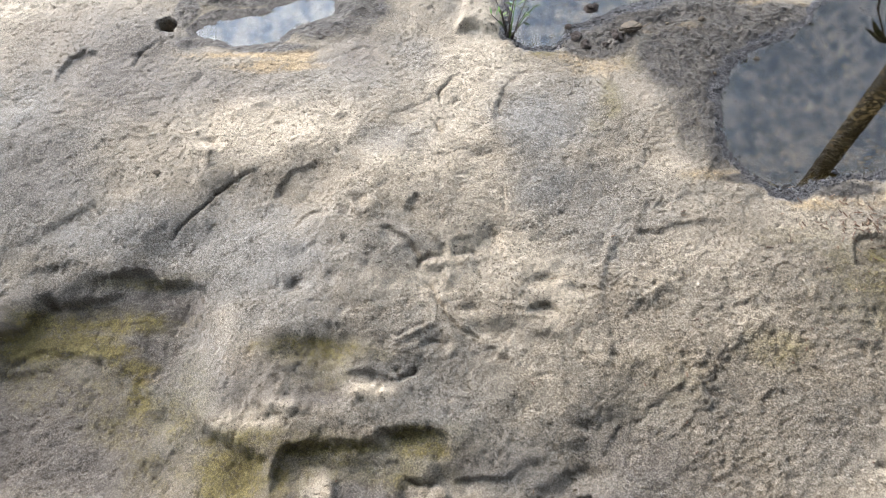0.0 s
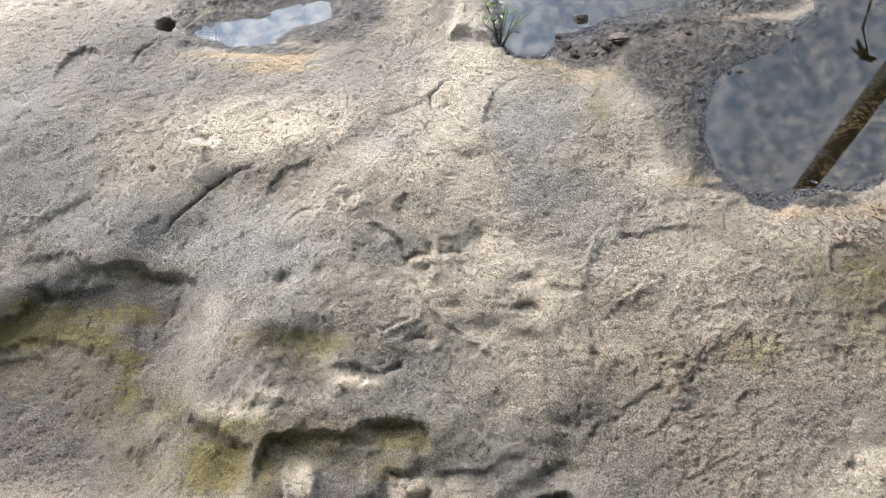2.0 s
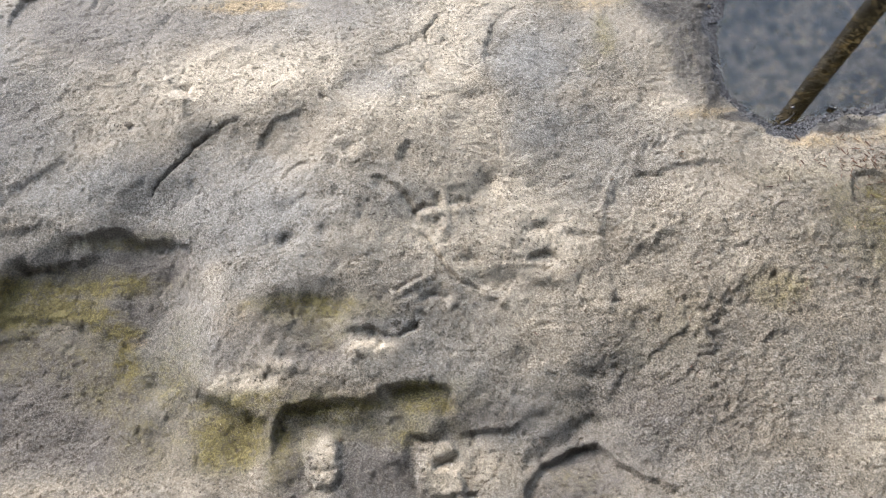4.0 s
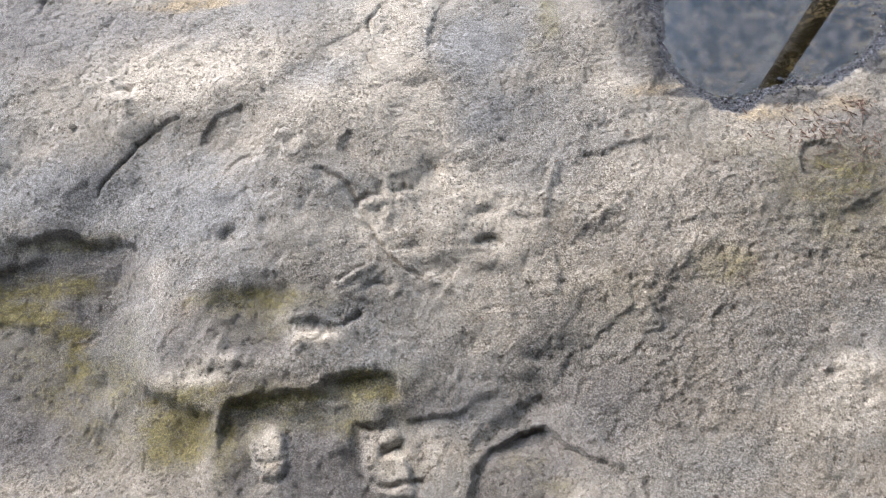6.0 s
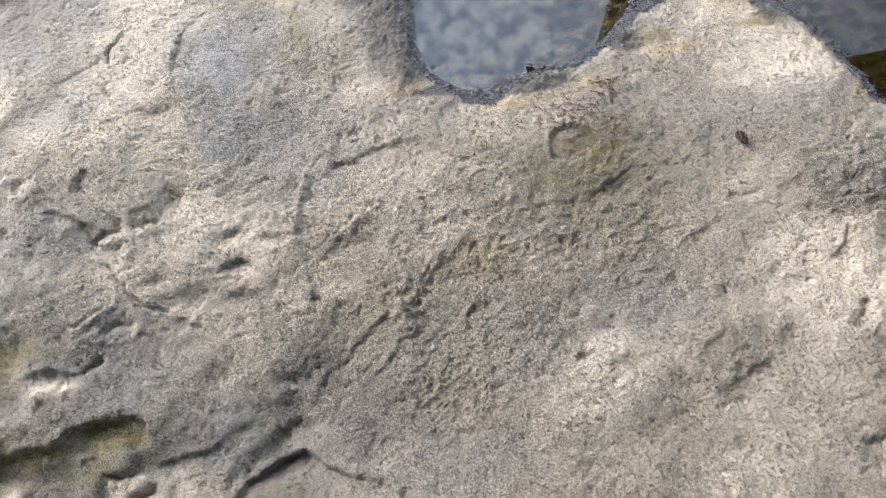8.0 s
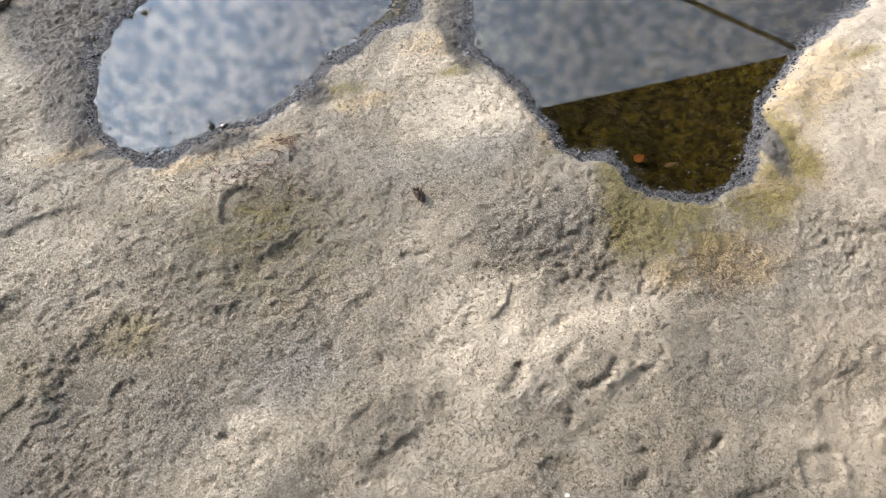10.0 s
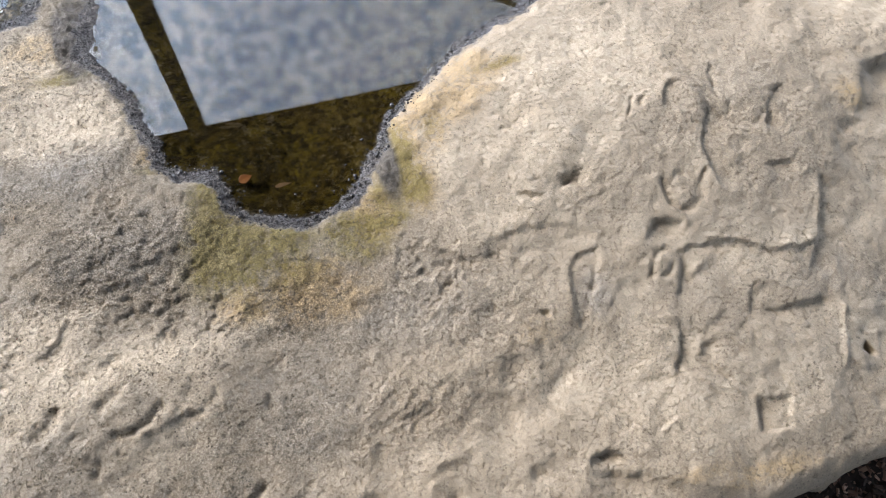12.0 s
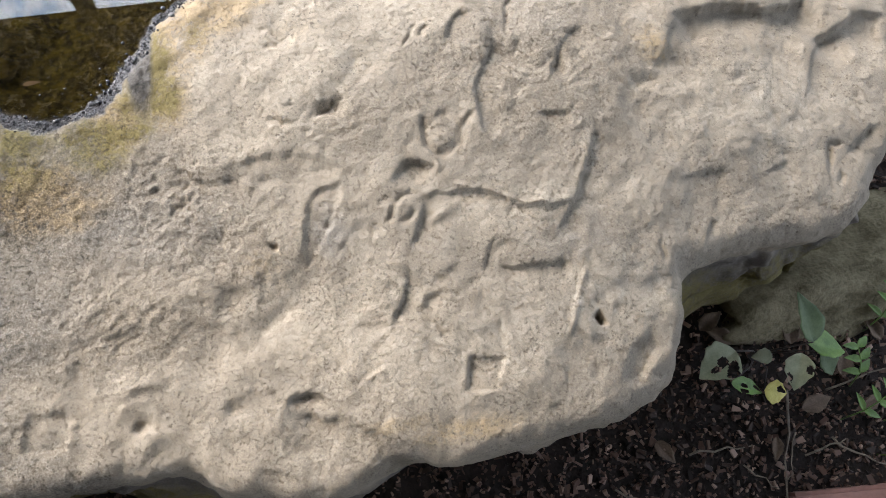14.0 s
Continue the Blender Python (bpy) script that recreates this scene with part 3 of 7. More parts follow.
groove([(-0.046, 0.151), (-0.021, 0.139), (0.002, 0.142), (0.038, 0.141)], 0.004, 0.006)
groove([(-0.180, 0.187), (-0.165, 0.181), (-0.148, 0.184)], 0.004, 0.005)
plate([(-0.087, 0.250), (-0.064, 0.259), (-0.055, 0.227), (-0.060, 0.184), (-0.084, 0.187)], 0.006, 0.008)
plate([(-0.056, 0.262), (-0.032, 0.264), (-0.013, 0.252), (-0.011, 0.222), (-0.027, 0.218), (-0.053, 0.227)], 0.006, 0.005)
step([(-0.050, 0.223), (-0.027, 0.218), (-0.012, 0.223), (-0.005, 0.240)], 0.008, 0.002, 0.03)
step([(0.015, 0.221), (0.030, 0.224), (0.049, 0.225), (0.070, 0.224), (0.088, 0.227), (0.100, 0.238)], 0.006, 0.002, 0.035)
# arched hollow and the soft slopes above it
step([(0.084, 0.098), (0.089, 0.118), (0.096, 0.139), (0.107, 0.159), (0.124, 0.176), (0.149, 0.189), (0.173, 0.198), (0.187, 0.204), (0.204, 0.202), (0.216, 0.192), (0.227, 0.176), (0.247, 0.162), (0.267, 0.150)], 0.013, 0.0018, 0.09)
step([(0.260, 0.153), (0.285, 0.144), (0.302, 0.134), (0.310, 0.120), (0.308, 0.105)], 0.006, 0.002, 0.03)
step([(0.094, 0.175), (0.119, 0.199), (0.148, 0.216), (0.173, 0.231), (0.194, 0.240), (0.243, 0.236)], 0.012, 0.01, 0.05)
step([(0.088, 0.233), (0.132, 0.245), (0.165, 0.259), (0.190, 0.273), (0.222, 0.280)], 0.008, 0.012, 0.06)
pit(0.256, 0.265, 0.02, 0.004, 1, 0, 1)
groove([(0.197, 0.099), (0.176, 0.110), (0.154, 0.110)], 0.006, 0.005)
# hollow in the middle of the tongue, with its small step and block
step([(-0.258, 0.369), (-0.245, 0.395), (-0.222, 0.410), (-0.181, 0.417), (-0.140, 0.416), (-0.104, 0.405)], 0.02, 0.025, 0.09)
plate([(-0.227, 0.362), (-0.180, 0.371), (-0.143, 0.358), (-0.137, 0.330), (-0.176, 0.318), (-0.220, 0.330)], -0.008, 0.015)
step([(-0.143, 0.353), (-0.137, 0.361), (-0.121, 0.365), (-0.103, 0.363), (-0.075, 0.354), (-0.064, 0.351)], 0.007, 0.002, 0.03)
groove([(-0.129, 0.333), (-0.105, 0.330), (-0.074, 0.337)], 0.01, -0.006)
groove([(-0.064, 0.349), (-0.050, 0.359), (-0.034, 0.367)], 0.004, 0.006)
groove([(-0.285, 0.322), (-0.256, 0.322), (-0.222, 0.314), (-0.199, 0.320)], 0.01, -0.005)
pit(-0.237, 0.348, 0.005, 0.005, 1, 0, 1)
pit(-0.272, 0.306, 0.025, 0.005, 1, 0, 1)
pit(-0.239, 0.301, 0.018, 0.005, 0.6, 0, 1)
# carved marks on the tongue
step([(-0.061, 0.600), (-0.058, 0.618), (-0.052, 0.633), (-0.041, 0.642), (-0.028, 0.639)], 0.006, 0.002, 0.035)
groove([(-0.008, 0.637), (0.001, 0.620), (-0.003, 0.603)], 0.012, -0.003)
step([(-0.097, 0.581), (-0.081, 0.584), (-0.067, 0.574), (-0.058, 0.564)], 0.007, 0.002, 0.028)
groove([(-0.063, 0.570), (-0.048, 0.556), (-0.039, 0.535), (-0.030, 0.521)], 0.004, 0.006)
groove([(-0.041, 0.533), (-0.022, 0.540), (0.005, 0.545)], 0.004, 0.006)
step([(0.007, 0.562), (0.019, 0.571), (0.031, 0.574), (0.047, 0.580)], 0.006, 0.002, 0.02)
groove([(0.014, 0.546), (0.033, 0.554), (0.055, 0.551)], 0.0045, 0.007)
groove([(-0.033, 0.525), (-0.008, 0.528), (0.014, 0.533), (0.039, 0.534)], 0.007, -0.004)
pit(0.073, 0.583, 0.013, 0.01, 1.4, 20, 1)
pit(0.053, 0.565, 0.01, 0.006, 1, 0, 1)
pit(-0.003, 0.552, 0.008, 0.006, 1, 0, 1)
groove([(0.001, 0.522), (0.013, 0.513), (0.005, 0.496)], 0.007, -0.004)
groove([(-0.023, 0.499), (-0.016, 0.487), (-0.003, 0.464), (0.007, 0.446), (0.023, 0.429), (0.039, 0.420), (0.056, 0.413)], 0.0028, 0.008)
groove([(0.056, 0.412), (0.078, 0.402), (0.098, 0.386), (0.111, 0.379)], 0.007, -0.003)
groove([(-0.076, 0.406), (-0.052, 0.415), (-0.029, 0.428), (-0.007, 0.446)], 0.007, -0.006)
groove([(-0.073, 0.408), (-0.050, 0.421), (-0.028, 0.432), (-0.013, 0.444)], 0.004, 0.005)
groove([(-0.035, 0.395), (-0.011, 0.407), (0.013, 0.404)], 0.005, 0.005)
groove([(-0.067, 0.392), (-0.043, 0.399), (-0.031, 0.395), (-0.047, 0.383)], 0.006, -0.004)
pit(-0.223, 0.487, 0.014, 0.01, 0.8, 0, 1)
pit(-0.162, 0.499, 0.011, 0.006, 1, 0, 1)
pit(-0.15, 0.455, 0.02, 0.004, 1, 0, 1)
pit(-0.132, 0.628, 0.016, 0.009, 0.9, 0, 1)
pit(-0.15, 0.606, 0.012, 0.006, 1, 0, 1)
pit(-0.182, 0.684, 0.02, 0.004, 1, 0, 1)
pit(-0.223, 0.638, 0.02, 0.005, 0.7, 30, 1)
pit(-0.205, 0.594, 0.02, -0.006, 1, 0, 1)
pit(-0.175, 0.591, 0.018, -0.006, 1, 0, 1)
pit(-0.112, 0.618, 0.014, -0.004, 1, 0, 1)
pit(-0.164, 0.553, 0.02, 0.005, 0.5, 0, 1)
pit(-0.216, 0.536, 0.016, 0.004, 1, 0, 1)
pit(-0.078, 0.492, 0.012, 0.003, 1, 0, 1)
step([(-0.230, 0.582), (-0.219, 0.605), (-0.194, 0.615), (-0.159, 0.611)], 0.005, 0.0026, 0.03)
step([(-0.124, 0.594), (-0.137, 0.605), (-0.145, 0.621), (-0.141, 0.638)], -0.006, 0.0026, 0.025)
pit(0.038, 0.459, 0.015, 0.008, 0.7, 0, 1)
pit(0.151, 0.51, 0.02, 0.006, 0.4, 0, 1)
pit(0.204, 0.497, 0.018, 0.006, 0.42, 0, 1)
step([(0.120, 0.456), (0.129, 0.468), (0.144, 0.474), (0.161, 0.472), (0.175, 0.461)], 0.009, 0.002, 0.022)
pit(0.079, 0.427, 0.032, 0.01, 0.5, 0, 1)
pit(0.15, 0.417, 0.022, 0.006, 0.5, 0, 1)
pit(0.055, 0.446, 0.014, 0.004, 1, 0, 1)
pit(0.204, 0.294, 0.016, 0.006, 0.5, 0, 1)
pit(0.117, 0.313, 0.02, 0.005, 1, 0, 1)
groove([(0.108, 0.301), (0.128, 0.306), (0.144, 0.303)], 0.01, -0.004)
pit(0.053, 0.781, 0.014, 0.005, 1, 0, 1)
pit(0.057, 0.731, 0.018, 0.006, 0.5, 0, 1)
pit(-0.181, 0.785, 0.02, 0.005, 0.6, -20, 1)
pit(-0.096, 0.759, 0.03, 0.004, 1, 0, 1)
groove([(0.096, 0.673), (0.098, 0.650), (0.098, 0.621)], 0.0022, 0.004)
step([(0.084, 0.804), (0.095, 0.849), (0.107, 0.884), (0.124, 0.905), (0.138, 0.910), (0.155, 0.889), (0.165, 0.872)], 0.008, 0.002, 0.06)
step([(0.064, 0.907), (0.078, 0.919), (0.096, 0.926), (0.115, 0.931)], 0.006, 0.002, 0.025)
step([(-0.088, 1.055), (-0.068, 1.077), (-0.041, 1.078), (-0.027, 1.059)], 0.004, 0.002, 0.03)
step([(0.036, 0.926), (0.031, 0.906), (0.016, 0.900)], 0.004, 0.002, 0.03)
# round weathered patch and the seam along the tongue
step([(0.254, 0.389), (0.250, 0.416), (0.242, 0.454), (0.238, 0.489), (0.245, 0.526), (0.259, 0.561), (0.278, 0.586)], 0.003, 0.0026, 0.04)
groove([(0.244, 0.455), (0.234, 0.498), (0.241, 0.541), (0.266, 0.585), (0.291, 0.611)], 0.01, -0.002)
pit(0.252, 0.394, 0.01, 0.006, 1, 0, 1)
step([(0.298, 0.590), (0.312, 0.598), (0.337, 0.596), (0.359, 0.606), (0.380, 0.609), (0.414, 0.612), (0.439, 0.611), (0.456, 0.599), (0.466, 0.573)], 0.0068, 0.002, 0.04)
step([(0.331, 0.631), (0.340, 0.643), (0.355, 0.648), (0.365, 0.657)], 0.0048, 0.002, 0.025)
step([(0.369, 0.649), (0.385, 0.661), (0.409, 0.666), (0.445, 0.662), (0.478, 0.649)], 0.0061, 0.002, 0.03)
pit(0.312, 0.597, 0.006, 0.0041, 1, 0, 1)
pit(0.412, 0.612, 0.005, 0.0048, 1, 0, 1)
pit(0.447, 0.602, 0.005, 0.0041, 1, 0, 1)
step([(0.362, 0.327), (0.377, 0.356), (0.399, 0.382), (0.422, 0.408), (0.452, 0.425), (0.488, 0.430), (0.525, 0.413)], 0.0054, 0.01, 0.06)
step([(0.447, 0.316), (0.452, 0.331), (0.464, 0.341), (0.493, 0.343)], 0.0041, 0.002, 0.022)
step([(0.265, 0.269), (0.274, 0.281), (0.291, 0.287), (0.317, 0.291)], 0.0048, 0.005, 0.04)
pit(0.196, 0.298, 0.018, 0.0041, 0.5, 0, 1)
pit(0.568, 0.516, 0.01, 0.0041, 0.6, 0, 1)
pit(0.799, 0.361, 0.006, 0.0041, 1, 0, 1)
step([(0.641, 0.454), (0.655, 0.463), (0.686, 0.470), (0.711, 0.474), (0.739, 0.483)], 0.0034, 0.002, 0.04)
step([(0.686, 0.470), (0.708, 0.479), (0.733, 0.494), (0.745, 0.501)], 0.0027, 0.002, 0.035)
step([(0.699, 0.531), (0.744, 0.540), (0.789, 0.549), (0.841, 0.546)], 0.0041, 0.006, 0.05)
step([(0.885, 0.514), (0.852, 0.523), (0.810, 0.527)], -0.0027, 0.006, 0.05)
step([(0.570, 0.463), (0.603, 0.467), (0.639, 0.463), (0.663, 0.470)], 0.0027, 0.0026, 0.04)
pit(0.59, 0.234, 0.012, 0.0068, 0.6, 0, 1)
pit(0.62, 0.24, 0.03, -0.0061, 0.6, 0, 1)
groove([(0.567, 0.203), (0.597, 0.206), (0.630, 0.219)], 0.018, -0.0027)
pit(0.693, 0.261, 0.04, 0.0034, 0.5, 0, 1)
step([(0.732, 0.643), (0.751, 0.651), (0.776, 0.654), (0.792, 0.660), (0.816, 0.663), (0.844, 0.660), (0.865, 0.653)], 0.0068, 0.002, 0.04)
step([(0.708, 0.599), (0.737, 0.587), (0.768, 0.583), (0.797, 0.591)], 0.0041, 0.0026, 0.03)
step([(0.621, 0.400), (0.644, 0.427), (0.664, 0.458), (0.680, 0.472)], 0.0034, 0.0026, 0.04)
step([(0.680, 0.470), (0.704, 0.481), (0.727, 0.491), (0.748, 0.502)], 0.0048, 0.002, 0.035)
step([(0.743, 0.567), (0.761, 0.548), (0.792, 0.551)], 0.0034, 0.002, 0.03)
step([(0.862, 0.415), (0.874, 0.423), (0.892, 0.422), (0.917, 0.420)], 0.0054, 0.0026, 0.028)
groove([(0.869, 0.406), (0.893, 0.404), (0.918, 0.407)], 0.01, -0.0027)
step([(0.939, 0.416), (0.956, 0.422), (0.981, 0.423)], 0.0048, 0.0026, 0.025)
step([(0.901, 0.594), (0.920, 0.599), (0.942, 0.590)], 0.0041, 0.008, 0.04)
pit(0.81, 0.371, 0.014, 0.0041, 0.7, 0, 1)
# hooked mark and the row of strokes
step([(0.956, 0.293), (0.976, 0.299), (0.992, 0.312), (1.003, 0.329), (1.009, 0.342)], 0.0061, 0.002, 0.026)
pit(1.008, 0.349, 0.017, 0.0068, 0.55, 0, 1)
pit(1.025, 0.312, 0.022, -0.0048, 0.8, 40, 1)
pit(1.018, 0.282, 0.02, -0.0034, 1, 0, 1)
groove([(1.011, 0.329), (1.024, 0.337), (1.037, 0.341)], 0.007, -0.0027)
groove([(0.949, 0.187), (0.963, 0.194), (0.977, 0.209), (0.983, 0.226)], 0.008, 0.0054)
groove([(0.946, 0.182), (0.965, 0.180), (0.979, 0.179)], 0.008, -0.0027)
groove([(0.992, 0.176), (1.008, 0.176), (1.023, 0.180)], 0.008, 0.0054)
pit(0.996, 0.195, 0.005, 0.0041, 1, 0, 1)
groove([(1.027, 0.205), (1.044, 0.214), (1.061, 0.221)], 0.007, 0.0054)
groove([(1.046, 0.201), (1.067, 0.212), (1.082, 0.213)], 0.012, -0.0027)
groove([(1.044, 0.168), (1.065, 0.168), (1.083, 0.174), (1.101, 0.187), (1.113, 0.196)], 0.006, 0.0061)
groove([(1.074, 0.163), (1.096, 0.172), (1.112, 0.183)], 0.009, -0.0034)
groove([(1.136, 0.170), (1.159, 0.173)], 0.005, 0.0048)
groove([(0.874, 0.244), (0.896, 0.244)], 0.005, 0.0041)
step([(0.834, 0.235), (0.846, 0.230), (0.856, 0.222)], 0.0041, 0.002, 0.025)
step([(0.877, 0.284), (0.907, 0.278), (0.929, 0.268)], 0.0027, 0.0026, 0.03)
step([(0.743, 0.203), (0.760, 0.216), (0.782, 0.223)], 0.0041, 0.0026, 0.03)
step([(0.746, 0.150), (0.779, 0.162), (0.813, 0.173), (0.842, 0.184)], 0.0054, 0.005, 0.045)
step([(0.964, 0.093), (0.978, 0.098), (0.993, 0.097), (1.009, 0.086)], 0.0054, 0.0026, 0.03)
step([(0.894, 0.052), (0.912, 0.050), (0.936, 0.051)], 0.0061, 0.002, 0.03)
step([(1.081, 0.075), (1.100, 0.078), (1.112, 0.073), (1.114, 0.062)], 0.0054, 0.0026, 0.03)
groove([(1.095, 0.051), (1.110, 0.062)], 0.01, -0.0034)
pit(1.083, 0.04, 0.018, 0.0054, 0.5, 30, 1)
groove([(1.017, 0.127), (1.029, 0.150)], 0.006, 0.0041)
pit(1.037, 0.12, 0.018, 0.0027, 0.4, 0, 1)
groove([(0.798, 0.300), (0.812, 0.289), (0.831, 0.292)], 0.007, -0.0027)
pit(0.808, 0.28, 0.01, 0.0034, 1, 0, 1)
groove([(1.175, 0.048), (1.199, 0.058), (1.208, 0.070)], 0.005, 0.0034)
groove([(1.175, 0.038), (1.197, 0.043)], 0.012, -0.0027)
step([(1.068, -0.012), (1.109, -0.009), (1.150, -0.007), (1.204, -0.011), (1.249, -0.015)], 0.0095, 0.012, 0.06)
step([(0.976, 0.033), (1.007, 0.039), (1.042, 0.033)], 0.0041, 0.015, 0.05)
pit(1.161, 0.186, 0.012, 0.0041, 1, 0, 1)
pit(1.014, 0.249, 0.014, 0.0027, 1, 0, 1)
pit(1.049, 0.262, 0.014, 0.0027, 0.5, 30, 1)
pit(0.884, 0.291, 0.01, 0.0034, 0.6, 50, 1)
# apron below the bay of the right pool
step([(1.282, 0.232), (1.261, 0.242), (1.244, 0.256), (1.236, 0.271), (1.226, 0.303), (1.204, 0.339), (1.180, 0.375), (1.169, 0.404), (1.184, 0.447), (1.179, 0.492)], 0.0061, 0.0014, 0.05)
step([(1.374, 0.327), (1.365, 0.315), (1.368, 0.294), (1.349, 0.288), (1.347, 0.270), (1.358, 0.247), (1.352, 0.229)], 0.0041, 0.0016, 0.03)
step([(1.143, 0.519), (1.155, 0.498), (1.178, 0.487)], 0.0041, 0.002, 0.03)
step([(1.023, 0.682), (1.022, 0.662), (1.037, 0.640)], 0.0034, 0.002, 0.03)
pit(1.302, 0.319, 0.03, 0.002, 1, 0, 1)
pit(1.364, 0.194, 0.01, 0.0034, 1, 0, 1)
pit(1.408, 0.246, 0.02, 0.0027, 1, 0, 1)
# worn slots and hollows beyond the bay
groove([(1.627, 0.491), (1.642, 0.472), (1.659, 0.453)], 0.0022, 0.002)
groove([(1.626, 0.452), (1.637, 0.456), (1.649, 0.454)], 0.004, 0.0034)
step([(1.618, 0.344), (1.625, 0.349), (1.642, 0.343), (1.658, 0.338)], 0.0061, 0.0016, 0.014)
groove([(1.617, 0.336), (1.638, 0.332), (1.655, 0.329)], 0.005, -0.002)
step([(1.638, 0.361), (1.651, 0.365), (1.664, 0.361)], 0.0041, 0.002, 0.014)
pit(1.699, 0.35, 0.02, 0.0068, 0.5, 15, 1)
step([(1.490, 0.307), (1.508, 0.299), (1.519, 0.287), (1.531, 0.278), (1.542, 0.273)], 0.0061, 0.002, 0.03)
step([(1.543, 0.272), (1.552, 0.278), (1.572, 0.275), (1.578, 0.258)], 0.0041, 0.002, 0.025)
step([(1.552, 0.293), (1.594, 0.298), (1.621, 0.299), (1.666, 0.290), (1.693, 0.275), (1.704, 0.257)], 0.0054, 0.006, 0.05)
plate([(1.655, 0.230), (1.669, 0.240), (1.700, 0.242), (1.695, 0.219), (1.680, 0.189), (1.663, 0.164), (1.644, 0.148), (1.643, 0.173)], -0.0041, 0.004)
step([(1.633, 0.152), (1.644, 0.184), (1.652, 0.213), (1.655, 0.232), (1.671, 0.242), (1.698, 0.244)], 0.0027, 0.0016, 0.022)
pit(1.605, 0.178, 0.005, 0.0082, 1, 0, 2)
pit(1.678, 0.195, 0.005, 0.0041, 1, 0, 1)
pit(1.546, 0.124, 0.016, 0.0054, 1, 0, 1)
groove([(1.570, 0.069), (1.597, 0.089), (1.624, 0.105)], 0.01, 0.0027)
groove([(1.545, 0.049), (1.562, 0.060)], 0.008, 0.0027)
groove([(1.836, 0.432), (1.843, 0.444), (1.855, 0.448)], 0.003, 0.0041)
groove([(1.844, 0.455), (1.850, 0.464)], 0.003, 0.0041)
pit(1.842, 0.372, 0.012, 0.0034, 1, 0, 1)
groove([(1.332, 0.074), (1.356, 0.073), (1.370, 0.074)], 0.012, -0.0034)
pit(1.263, 0.133, 0.02, 0.0034, 0.5, 0, 1)
groove([(1.178, 0.045), (1.194, 0.053), (1.205, 0.068)], 0.006, 0.0034)
groove([(1.424, -0.008), (1.415, -0.026)], 0.006, 0.0054)
pit(1.431, -0.035, 0.02, -0.0041, 1, 0, 1)
pit(1.413, 0.019, 0.018, -0.0034, 1, 0, 1)
groove([(1.533, -0.005), (1.526, -0.021)], 0.006, 0.0034)
step([(1.402, 0.030), (1.422, 0.030), (1.446, 0.031)], 0.0034, 0.002, 0.02)
pit(1.124, 0.138, 0.03, 0.002, 1, 0, 1)
pit(1.144, 0.199, 0.02, 0.0034, 0.5, 30, 1)
step([(1.106, 0.168), (1.134, 0.176), (1.154, 0.178)], 0.0048, 0.0026, 0.03)
pit(1.23, 0.193, 0.06, 0.0034, 1, 0, 1)
# carved block with its groove, eye and edges
step([(1.870, 0.422), (1.879, 0.445), (1.886, 0.456), (1.898, 0.464), (1.916, 0.464)], 0.0072, 0.0016, 0.03)
groove([(1.812, 0.420), (1.820, 0.435), (1.832, 0.452), (1.838, 0.459)], 0.0026, 0.0036)
step([(1.894, 0.275), (1.895, 0.298), (1.895, 0.321), (1.896, 0.340), (1.899, 0.355), (1.911, 0.372), (1.924, 0.390), (1.931, 0.409)], 0.0096, 0.002, 0.035)
groove([(1.975, 0.480), (1.966, 0.461), (1.963, 0.439), (1.954, 0.419)], 0.004, 0.0042)
step([(1.933, 0.445), (1.928, 0.423), (1.934, 0.413)], -0.003, 0.002, 0.02)
groove([(1.955, 0.384), (1.967, 0.401), (1.973, 0.409)], 0.004, 0.003)
groove([(1.824, 0.315), (1.820, 0.295), (1.821, 0.276), (1.830, 0.260), (1.846, 0.259), (1.860, 0.269), (1.870, 0.289), (1.879, 0.302), (1.892, 0.308)], 0.0045, 0.0048)
groove([(1.823, 0.296), (1.834, 0.307), (1.846, 0.314), (1.858, 0.311)], 0.004, 0.0042)
groove([(1.829, 0.285), (1.841, 0.283), (1.854, 0.290)], 0.01, -0.0018)
step([(1.822, 0.341), (1.841, 0.342), (1.862, 0.339)], 0.0024, 0.002, 0.02)
step([(1.999, 0.347), (2.015, 0.373), (2.028, 0.394), (2.050, 0.413), (2.071, 0.415)], 0.0054, 0.002, 0.028)
pit(2.017, 0.363, 0.008, 0.006, 2.0, 0, 1)
groove([(1.985, 0.351), (1.996, 0.367), (2.010, 0.380)], 0.004, 0.003)
step([(1.969, 0.296), (1.993, 0.297), (2.015, 0.293), (2.018, 0.274)], 0.0054, 0.002, 0.025)
groove([(2.025, 0.300), (2.021, 0.288), (2.022, 0.272)], 0.004, 0.003)
pit(1.952, 0.334, 0.01, 0.0036, 1, 0, 1)
pit(1.944, 0.274, 0.014, 0.0024, 1, 0, 1)
pit(1.957, 0.35, 0.01, -0.0018, 1, 0, 1)
step([(1.960, 0.130), (1.984, 0.157), (2.000, 0.176), (2.017, 0.206), (2.034, 0.237), (2.044, 0.263)], 0.0072, 0.0016, 0.05)
groove([(2.034, 0.252), (2.019, 0.220), (2.003, 0.193)], 0.006, -0.0024)
step([(1.836, 0.221), (1.864, 0.208), (1.889, 0.199), (1.912, 0.183), (1.934, 0.172), (1.964, 0.169), (2.001, 0.172)], 0.0042, 0.0026, 0.05)
groove([(1.842, 0.216), (1.866, 0.209), (1.889, 0.200), (1.912, 0.185), (1.935, 0.176), (1.966, 0.172), (1.991, 0.171)], 0.0035, -0.003)
step([(1.766, 0.238), (1.774, 0.249), (1.789, 0.257), (1.803, 0.256), (1.822, 0.247), (1.827, 0.238)], 0.0096, 0.0018, 0.035)
